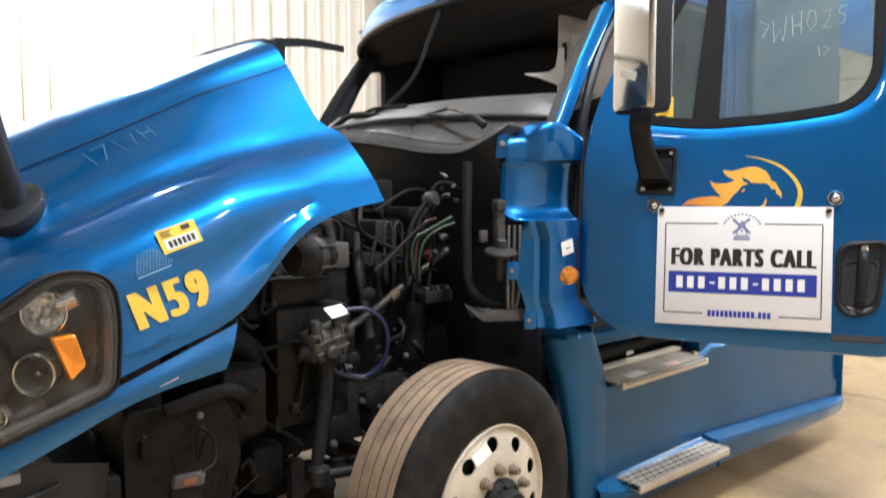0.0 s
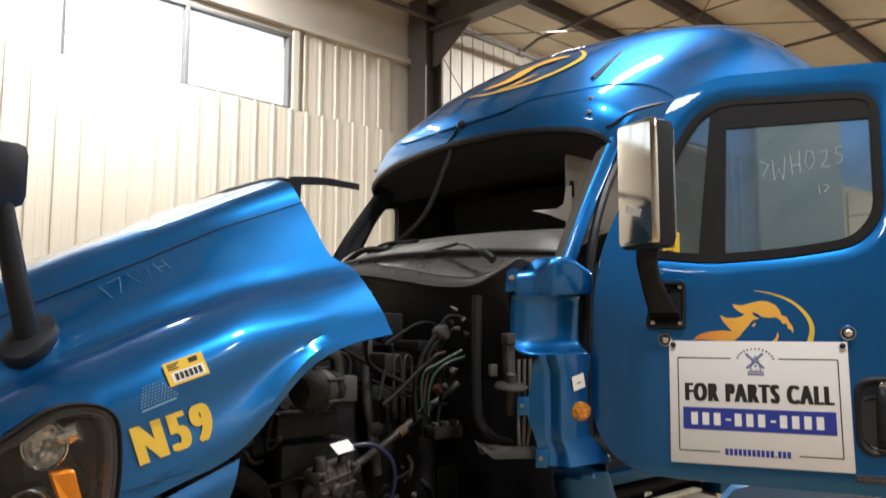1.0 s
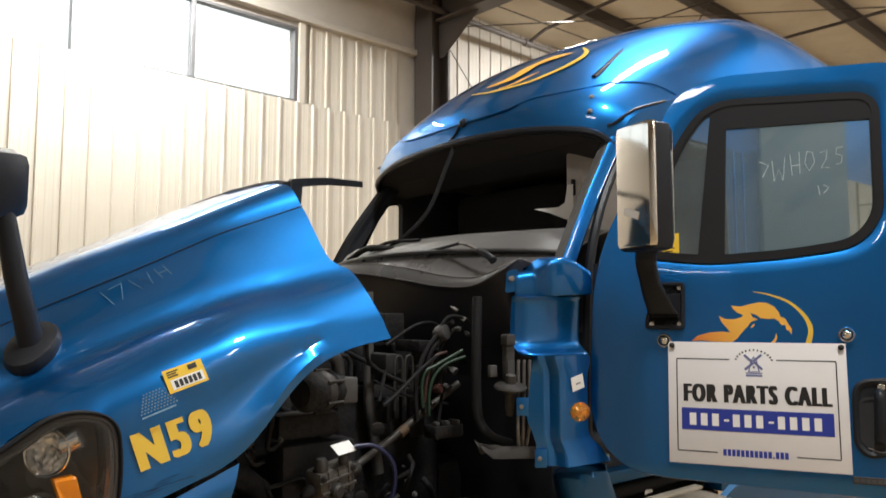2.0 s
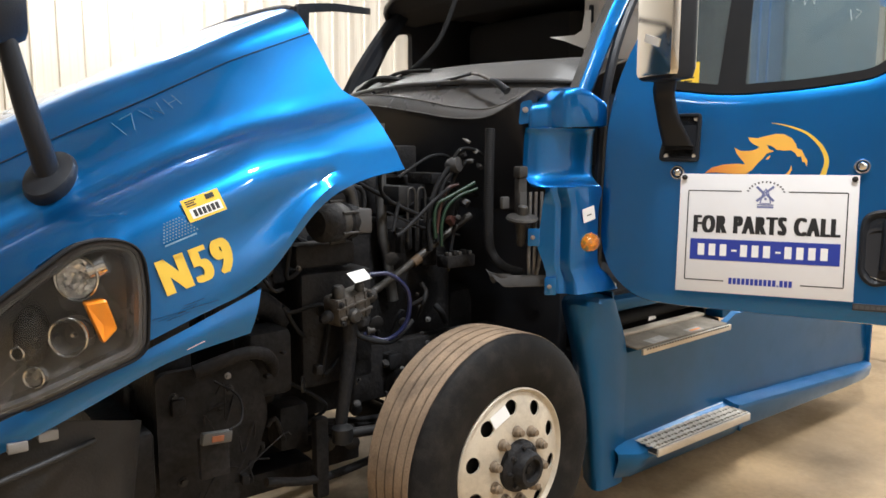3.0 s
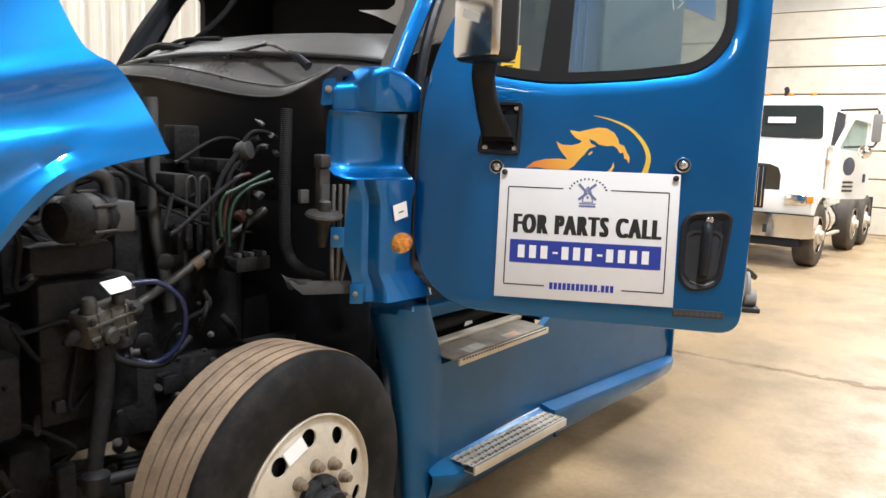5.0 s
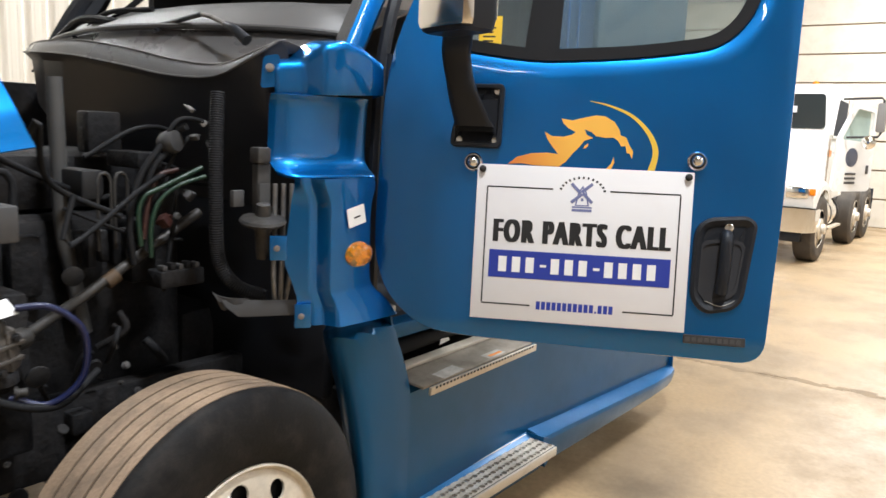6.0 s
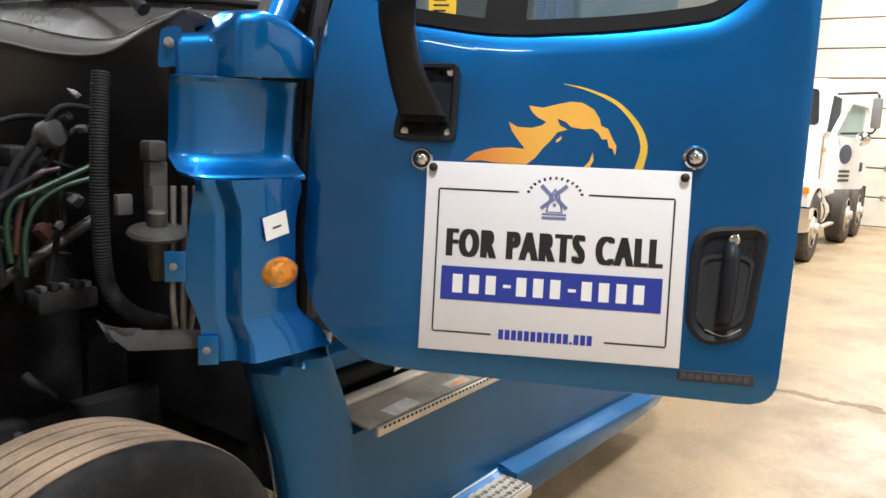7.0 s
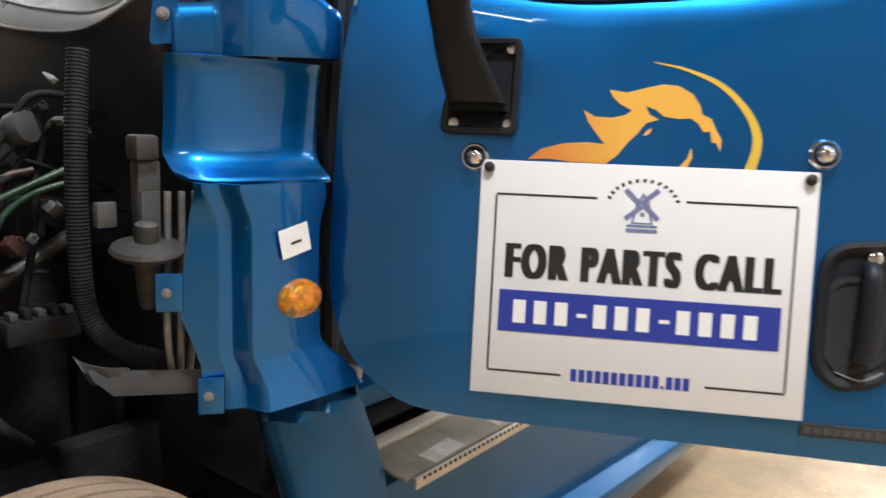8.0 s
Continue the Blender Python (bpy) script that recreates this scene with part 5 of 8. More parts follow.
def twin(line):
    """The line with its far half added, mirrored about the truck's middle."""
    return list(line) + [(x, 2 * MID - y + FAR * (MID - y) / MID, z) for x, y, z in reversed(line[:-1])]


def cab():
    header = twin([(0.95, 0.17, 2.66), (0.86, 0.26, 2.735), (0.74, 0.62, 2.785), (0.69, MID, 2.80)])
    brow = twin([(1.02, 0.10, 2.80), (0.90, 0.26, 2.90), (0.79, 0.62, 2.965), (0.74, MID, 2.985)])
    r2 = twin([(1.42, 0.10, 2.97), (1.30, 0.26, 3.14), (1.18, 0.62, 3.28), (1.12, MID, 3.32)])
    r3 = twin([(2.00, 0.11, 3.15), (1.88, 0.28, 3.40), (1.78, 0.62, 3.575), (1.72, MID, 3.605)])
    r4 = twin([(2.62, 0.13, 3.32), (2.56, 0.32, 3.67), (2.48, 0.65, 3.835), (2.44, MID, 3.87)])
    r5 = twin([(3.25, 0.15, 3.48), (3.23, 0.36, 3.78), (3.20, 0.68, 4.01), (3.18, MID, 4.10)])
    r6 = twin([(4.15, 0.17, 3.48), (4.15, 0.38, 3.72), (4.15, 0.68, 3.94), (4.15, MID, 4.04)])
    bm = bmesh.new()
    loft(bm, [header, brow, r2, r3, r4, r5, r6], 49, 46, 0.01)
    roof_ob = part("cab_roof", bm, BLUE, truck, "tall sloping metallic blue roof fairing")
    rlines = [smooth_line(c, 49) for c in (header, brow, r2, r3, r4, r5, r6)]

    ribs = [smooth_line([c[i] for c in rlines], 121) for i in range(49)]

    def on_roof(a, b, lift=0.006):
        """A place on the roof skin: a across (0 near side), b up the slope (0 to 6)."""
        i, k = min(a * 48, 47.999), min(b * 20, 119.999)
        i0, k0 = int(i), int(k)
        p = [ribs[i0 + d][k0].lerp(ribs[i0 + d][k0 + 1], k - k0) for d in (0, 1)]
        return p[0].lerp(p[1], i - i0) + Vector((-0.6, -0.1, 0.8)) * lift

    # bolt and wire on the forehead, slot and emblem on the slope
    bm = bmesh.new()
    lathe(bm, [(0.028, -0.02), (0.028, 0.012), (0.012, 0.02), (0.004, 0.03)], 16, Matrix.Translation(on_roof(0.436, 0.18, 0.0)) @ Vector((-1, 0, 0.25)).to_track_quat("Z", "Y").to_matrix().to_4x4())
    part("roof_grommet", bm, BLACK, roof_ob)
    bm = bmesh.new()
    tube(bm, [on_roof(0.436, 0.18, 0.015), on_roof(0.450, 0.12, 0.012), on_roof(0.462, 0.06, 0.012), on_roof(0.480, 0.0, 0.016)], 0.006, 6, 10)
    part("roof_wire", bm, BLACK, roof_ob)

    def roof_strip(name, path, widths, mat, label):
        """A thin vinyl band on the roof along (a, b), with its half width at each place."""
        ab = smooth_line([(p, q, 0) for p, q in path], 48)
        w = np.interp(np.linspace(0, 1, 48), np.linspace(0, 1, len(widths)), widths)
        rows = [[], []]
        for k, p in enumerate(ab):
            q0, q1 = ab[max(0, k - 1)], ab[min(47, k + 1)]
            c = on_roof(p.x, p.y, 0)
            t = on_roof(q1.x, q1.y, 0) - on_roof(q0.x, q0.y, 0)
            nrm = (on_roof(p.x + 0.01, p.y, 0) - c).cross(on_roof(p.x, p.y + 0.05, 0) - c).normalized()
            if nrm.z < 0:
                nrm = -nrm
            side = nrm.cross(t).normalized() * float(w[k])
            rows[0].append(c + nrm * 0.010 + side)
            rows[1].append(c + nrm * 0.010 - side)
        bm = bmesh.new()
        sheet(bm, rows, 0.0015)
        return part(name, bm, mat, roof_ob, label)

    roof_strip("roof_emblem_arc", [(0.48, 0.62), (0.396, 0.56), (0.304, 0.62), (0.256, 0.80), (0.244, 1.04), (0.26, 1.26), (0.30, 1.42)], (0.004, 0.010, 0.014, 0.015, 0.016, 0.013, 0.005), GOLD, "yellow crescent on the roof")
    roof_strip("roof_emblem", [(0.440, 0.68), (0.40, 0.72), (0.372, 0.80), (0.356, 0.97), (0.324, 1.12), (0.292, 1.22)], (0.005, 0.038, 0.046, 0.026, 0.042, 0.005), FLAME, "orange flame on the roof")
    roof_strip("roof_flame", [(0.385, 0.59), (0.348, 0.64), (0.306, 0.80)], (0.003, 0.014, 0.003), FLAME, "orange flame tongue on the roof")
    # raised seam across the fairing, with rivets below it
    half = [(0.0, 1.10), (0.056, 0.96), (0.104, 0.70), (0.176, 0.42), (0.288, 0.24), (0.40, 0.185), (0.5, 0.175)]
    crease = smooth_line([(p, q, 0) for p, q in half + [(1 - p, q) for p, q in reversed(half[:-1])]], 90)
    bm = bmesh.new()
    tube(bm, [on_roof(p.x, p.y, 0.001) for p in crease[1:-1]], 0.0055, 8)
    part("roof_seam", bm, BLUE, roof_ob, "raised seam across the forehead")
    for p, q in ((0.104, 0.34), (0.084, 0.18), (0.896, 0.34), (0.916, 0.18)):
        bolt("roof_rivet", on_roof(p, q, 0.0), (-0.6, -0.3, 0.7), 0.010, 0.009, CASTING, roof_ob)
    bm = bmesh.new()
    tube(bm, [on_roof(0.160, 0.74, -0.004), on_roof(0.166, 0.88, -0.003), on_roof(0.176, 1.02, -0.003), on_roof(0.192, 1.25, -0.004), on_roof(0.208, 1.48, -0.005)], 0.017, 8, 16, 0.010)
    part("roof_slot", bm, BLACK, roof_ob, "dark slot in the roof")
    # rubber strip that arches over the door gap, and the rounded corner of the screen seal
    bm = bmesh.new()
    tube(bm, [on_roof(p, q, 0.004) for p, q in ((0.036, 0.10), (0.024, 0.14), (0.014, 0.26), (0.011, 0.42), (0.004, 0.66), (0.0, 0.86))], 0.0075, 8, 24)
    part("gap_strip", bm, BLACK, roof_ob, "black rubber strip over the door gap")
    bm = bmesh.new()
    tube(bm, [(0.86, 0.29, 2.715), (0.925, 0.215, 2.682), (0.935, 0.195, 2.63), (0.895, 0.195, 2.56), (0.83, 0.195, 2.47)], 0.017, 8, 24)
    part("seal_corner", bm, BLACK, roof_ob, "rounded corner of the screen seal")
    # near side: fairing edge, rear quarter and sleeper wall with a door opening in front of it
    bm = bmesh.new()
    edge = smooth_line([(0.95, 0.165, 2.66), (1.02, 0.10, 2.80), (1.42, 0.10, 2.97), (2.00, 0.11, 3.15), (2.62, 0.13, 3.32), (3.25, 0.15, 3.48), (4.15, 0.17, 3.48)], 40)
    low = [Vector((p.x, 0.115, min(p.z, 2.66 + 0.10 * min(1, (p.x - 0.95) / 0.4)))) for p in edge]
    sheet(bm, [edge, low], 0.01)
    part("roof_side", bm, BLUE, roof_ob)
    for near in (True, False):
        y = 0.115 if near else 2 * MID - 0.115
        d = 0.04 if near else -0.04
        bm = bmesh.new()
        box(bm, (1.86, min(y, y + d), 0.95), (2.26, max(y, y + d), 2.80), 0.01)
        wall = part("sleeper_side", bm, BLUE_DUSTY, truck, "metallic blue sleeper side panel", smooth=False)
        bm = bmesh.new()
        box(bm, (2.272, min(y - d * 0.5, y + d), 0.95), (3.47, max(y - d * 0.5, y + d), 3.26), 0.01)
        part("sleeper_panel", bm, EXTENDER, wall, "dusty grey-blue rear side panel", smooth=False)
        for x in (1.98, 2.08):
            bm = bmesh.new()
            box(bm, (x, min(y - d * 0.1, y), 1.1), (x + 0.012, max(y - d * 0.1, y), 2.76), 0.003)
            part("swage", bm, BLUE, wall)
        # pillar from cowl to header
        bm = bmesh.new()
        s = 1 if near else -1
        yy = (lambda v: v) if near else (lambda v: 2 * MID - v + FAR)
        p0, p1, p2 = Vector((0.50, yy(0.13), 1.99)), Vector((0.70, yy(0.135), 2.34)), Vector((0.97, yy(0.17), 2.72))
        pts = smooth_line([p0, p1, p2], 14)
        rows = []
        for p in pts:
            rows.append([p + Vector((dx, s * dy, 0)) for dx, dy in (((-0.005, 0.012), (-0.020, 0.006), (-0.005, -0.006), (0.05, -0.015), (0.075, 0.0), (0.07, 0.02)) if near else ((-0.01, 0.10), (-0.035, 0.05), (-0.01, 0.0), (0.06, -0.02), (0.10, 0.0), (0.09, 0.13)))])
        sheet(bm, rows, 0, True)
        part("windscreen_pillar", bm, BLUE if near else BLACK, truck, "windscreen pillar")
        bm = bmesh.new()
        sheet(bm, [[p + Vector((dx, s * dy, 0)) for p in pts] for dx, dy in (((-0.008, 0.014), (-0.02, 0.020), (-0.012, 0.070), (0.02, 0.092), (0.08, 0.098)) if near else ((-0.02, 0.09), (0.0, 0.11), (0.03, 0.115)))], 0.006)
        part("pillar_trim", bm, LINING if near else BLACK, truck, "grey-brown bare pillar flange" if near else "")
        # door opening frame
        bm = bmesh.new()
        tube(bm, [(0.63, yy(0.10), 1.15), (0.64, yy(0.10), 1.75), (0.69, yy(0.11), 2.10), (0.84, yy(0.13), 2.42), (1.03, yy(0.14), 2.64), (1.25, yy(0.14), 2.72), (1.80, yy(0.14), 2.72), (1.86, yy(0.12), 2.5), (1.86, yy(0.11), 1.1)], 0.024, 8, 60)
        part("door_opening_seal", bm, BLACK, truck, "black door opening seal")
    # far door, closed, with its window open to the light
    bm = bmesh.new()
    yf = 2 * MID - 0.13 + FAR
    outer = [(0.62, 1.05), (1.86, 1.05), (1.86, 2.74), (1.10, 2.74), (0.90, 2.55), (0.64, 2.08)]
    hole = rounded([(0.74, 2.12), (1.14, 2.10), (1.14, 2.60), (1.02, 2.58), (0.93, 2.46)], 0.03, 3)
    ov = [bm.verts.new((x, yf, z)) for x, z in outer]
    hv = [bm.verts.new((x, yf, z)) for x, z in hole]
    oe = [bm.edges.new((ov[i], ov[(i + 1) % len(ov)])) for i in range(len(ov))]
    he = [bm.edges.new((hv[i], hv[(i + 1) % len(hv)])) for i in range(len(hv))]
    bmesh.ops.triangle_fill(bm, use_beauty=True, edges=oe + he)
    bmesh.ops.solidify(bm, geom=[f for f in bm.faces], thickness=0.05)
    part("passenger_door", bm, INTERIOR, truck, "closed passenger door with dark trim", smooth=False)
    # dark cab interior
    bm = bmesh.new()
    box(bm, (1.30, 0.17, 2.74), (3.45, 2 * MID - 0.17 + FAR, 2.78))
    box(bm, (0.95, 0.30, 2.70), (1.5, 2 * MID - 0.30 + FAR, 2.74))
    part("headliner", bm, CURTAIN, truck, "black headliner", smooth=False)
    bm = bmesh.new()
    hl = smooth_line(header, 40)
    sheet(bm, [[p + Vector((0.012, 0, 0.0)) for p in hl], [Vector((max(1.12, p.x + 0.2), min(max(p.y, 0.2), 2 * MID - 0.2 + FAR), 2.64)) for p in hl], [Vector((1.45, min(max(p.y, 0.2), 2 * MID - 0.2 + FAR), 2.72)) for p in hl]], 0.004)
    part("sun_visor", bm, CURTAIN, truck, "black inner header trim")
    bm = bmesh.new()
    slant = Matrix.Translation((1.00, 0.535, 0)) @ pose(0, 0, 0, 0, 0, -45)
    box(bm, (0.0, 0.0, 2.15), (0.36, 0.03, 2.68), 0.012, slant)
    box(bm, (0.07, -0.012, 2.20), (0.32, 0.002, 2.47), 0.02, slant)
    box(bm, (0.07, -0.012, 2.50), (0.32, 0.002, 2.64), 0.02, slant)
    cover = part("pillar_cover", bm, PALE_TRIM, truck, "pale grey inner pillar cover")
    bm = bmesh.new()
    box(bm, (0.02, -0.02, 2.44), (0.045, 0.001, 2.53), 0.006, slant)
    part("belt_slot", bm, BLACK, cover, "black belt slot")
    for z in (2.42, 2.53):
        bm = bmesh.new()
        lathe(bm, [(0.018, -0.004), (0.020, 0.002), (0.004, 0.003)], 12, slant @ Matrix.Translation((0.12, -0.014, z)) @ pose(0, 0, 0, 90, 0, 0))
        part("trim_hole", bm, INTERIOR, cover)
    bm = bmesh.new()
    box(bm, (1.95, 0.17, 1.05), (2.0, 2 * MID - 0.17 + FAR, 2.75))
    part("sleeper_curtain", bm, CURTAIN, truck, "drawn black sleeper curtain", smooth=False)
    bm = bmesh.new()
    box(bm, (0.60, 0.17, 1.02), (3.45, 2 * MID - 0.17 + FAR, 1.08))
    part("cab_floor", bm, INTERIOR, truck, smooth=False)
    bm = bmesh.new()
    box(bm, (3.44, 0.16, 0.95), (3.47, 2 * MID - 0.16, 2.80))
    part("sleeper_back", bm, BLUE, truck, "blue sleeper back wall", smooth=False)
    bm = bmesh.new()
    box(bm, (1.45, 1.05, 2.10), (1.9, 2.05, 2.66), 0.08)
    part("overhead_console", bm, CURTAIN, truck, "dark overhead shelf")
    bm = bmesh.new()
    rows = []
    top = smooth_line(twin([(0.72, 0.20, 2.13), (0.62, 0.30, 2.20), (0.52, 0.65, 2.215), (0.45, MID, 2.21)]), 30)
    front = smooth_line(twin([(0.60, 0.20, 2.09), (0.50, 0.30, 2.10), (0.34, 0.65, 2.10), (0.27, MID, 2.11)]), 30)
    back = [Vector((1.0, p.y, 2.20)) for p in top]
    low = [Vector((1.05, p.y, 1.7)) for p in top]
    loft(bm, [front, [a.lerp(b, 0.5) + Vector((0, 0, 0.02)) for a, b in zip(front, top)], top, back, low], 30, 20, 0.01)
    part("dashboard", bm, DASH, truck, "dusty grey dashboard top")
    # driver seat back seen through the screen
    bm = bmesh.new()
    box(bm, (1.42, 0.30, 1.5), (1.56, 0.62, 2.62), 0.05)
    part("seat", bm, GREY_TRIM, truck, "grey seat back")
    # white cut-out in place of the sunlit wall seen through the cab
    bm = bmesh.new()
    prism(bm, [(-0.18, 2.365), (-0.10, 2.345), (0.0, 2.305), (0.03, 2.33), (0.03, 2.50), (0.0, 2.50), (-0.015, 2.40), (-0.05, 2.375)], -0.03, -0.025, slant @ Matrix(((1, 0, 0, 0), (0, 0, 1, 0), (0, 1, 0, 0), (0, 0, 0, 1))))
    loose(part("bright_gap_sheet", bm, PAPER, truck, smooth=False), "white sheet in place of the bright wall seen through the cab", "paper")
    # rubber surround of the screen and the loose strip that hangs in it
    bm = bmesh.new()
    tube(bm, [(x - 0.01, y, z - 0.012) for x, y, z in header], 0.022, 8, 60)
    part("screen_seal", bm, BLACK, truck, "black windscreen seal along the header")
    bm = bmesh.new()
    tube(bm, [(0.69, MID - 0.03, 2.79), (0.62, MID - 0.02, 2.62), (0.52, MID + 0.01, 2.38), (0.40, MID + 0.10, 2.22), (0.36, MID + 0.26, 2.15)], 0.013, 8, 24)
    part("hanging_strip", bm, HOSE, truck, "loose rubber strip hanging in the screen opening")
    bm = bmesh.new()
    tube(bm, [(0.36, MID + 0.05, 2.15), (0.34, MID + 0.35, 2.18), (0.36, MID + 0.6, 2.12)], 0.018, 8, 16)
    tube(bm, [(0.38, MID - 0.1, 2.20), (0.36, MID + 0.2, 2.20), (0.40, MID + 0.5, 2.13)], 0.010, 8, 16)
    part("wiper_hose", bm, HOSE, truck)
    # support strut arm from hood to cab
    bm = bmesh.new()
    arm = smooth_line([(-0.60, 0.70, 2.345), (-0.566, 0.75, 2.366), (-0.135, 1.2, 2.484), (0.25, 1.62, 2.575), (0.602, 2.0, 2.655)], 24)
    sheet(bm, [[p + Vector((0, 0, 0.020)) for p in arm], [p - Vector((0, 0, 0.020)) for p in arm]], 0.012)
    sheet(bm, [[Vector(p) for p in ((-0.59, 0.73, 2.36), (-0.47, 0.83, 2.385))], [Vector(p) for p in ((-0.585, 0.74, 2.29), (-0.49, 0.80, 2.30))], [Vector(p) for p in ((-0.56, 0.73, 2.215), (-0.52, 0.76, 2.225))]], 0.012)
    part("hood_strut", bm, BLACK, truck, "black hood prop strut")
    # cowl tray below the screen
    bm = bmesh.new()
    a = smooth_line(twin([(0.60, 0.17, 2.075), (0.47, 0.35, 2.09), (0.33, 0.70, 2.10), (0.26, MID, 2.105)]), 48)
    c = smooth_line([(0.33, 0.24, 2.045), (0.25, 0.28, 1.985), (0.21, 0.42, 1.925), (0.19, 0.65, 1.93), (0.18, 0.9, 1.965), (0.17, 1.25, 2.01), (0.18, 1.6, 2.035), (0.28, 1.9, 2.05), (0.50, 2.1, 2.07)], 48)
    rim = [p + Vector((0.022, 0, 0.058 * max(0.0, math.sin(math.pi * min(1.0, k / 40))) ** 0.6 + 0.004)) for k, p in enumerate(c)]
    sheet(bm, [rim, [p.lerp(q, 0.5) + Vector((-0.006, 0, 0)) for p, q in zip(rim, c)], c], 0.006)
    part("cowl_tray", bm, COWL, truck, "dusty black plastic cowl tray")
    bm = bmesh.new()
    sheet(bm, [a, [p + Vector((-0.02, 0, -0.035)) for p in a], [p.lerp(q, 0.7) + Vector((0, 0, -0.03)) for p, q in zip(a, rim)], [p + Vector((0.006, 0, -0.002)) for p in rim]], 0.004)
    part("cowl_trough", bm, COWL, truck, "black trough behind the cowl rim")
    # light grey line drawn for the highlight along the rim
    bm = bmesh.new()
    tube(bm, [p + Vector((-0.002, 0, 0.002)) for p in rim], 0.0022, 6)
    part("rim_highlight", bm, GREY_TRIM, truck)
    bm = bmesh.new()
    tube(bm, [p + Vector((-0.012, 0, 0.012)) for p in a], 0.012, 8)
    part("screen_trim", bm, GREY_PLASTIC, truck, "dusty grey trim along the screen base")
    bm = bmesh.new()
    d = [p + Vector((0.03, 0, -0.03)) for p in c]
    e = [Vector((p.x + 0.05, p.y, 1.83)) for p in c]
    sheet(bm, [c, d, e, [Vector((p.x + 0.17, p.y, 1.66)) for p in c], [Vector((0.49, p.y, 1.48)) for p in c]], 0.006)
    part("cowl_front", bm, FIREWALL, truck, "black cowl front panel")
    bm = bmesh.new()
    tube(bm, [p + Vector((-0.003, 0, 0.002)) for p in c], 0.004, 6)
    part("cowl_lip", bm, COWL, truck)
    # wiper arm
    bm = bmesh.new()
    tube(bm, [(0.29, 0.36, 2.045), (0.285, 0.42, 2.085), (0.29, 0.47, 2.10)], 0.019, 10, 10, 0.013)
    arm_ob = part("wiper_arm", bm, BLACK, truck, "black wiper arm with a bare tip")
    bm = bmesh.new()
    tube(bm, [(0.29, 0.465, 2.10), (0.295, 0.55, 2.13), (0.30, 0.62, 2.145)], 0.009, 8, 10, 0.007)
    part("arm_tip", bm, CASTING, arm_ob, "bare metal tip")
    bm = bmesh.new()
    tube(bm, [(0.30, 0.62, 2.145), (0.30, 0.90, 2.12), (0.30, 1.2, 2.125)], 0.009, 8, 12)
    part("wiper_blade", bm, BLACK, truck)
    for y in (0.85, 1.45):
        bolt("cowl_clip", (0.275, y, 2.095), (-0.3, 0, 1), 0.010, 0.012, BLACK, truck)


cab()


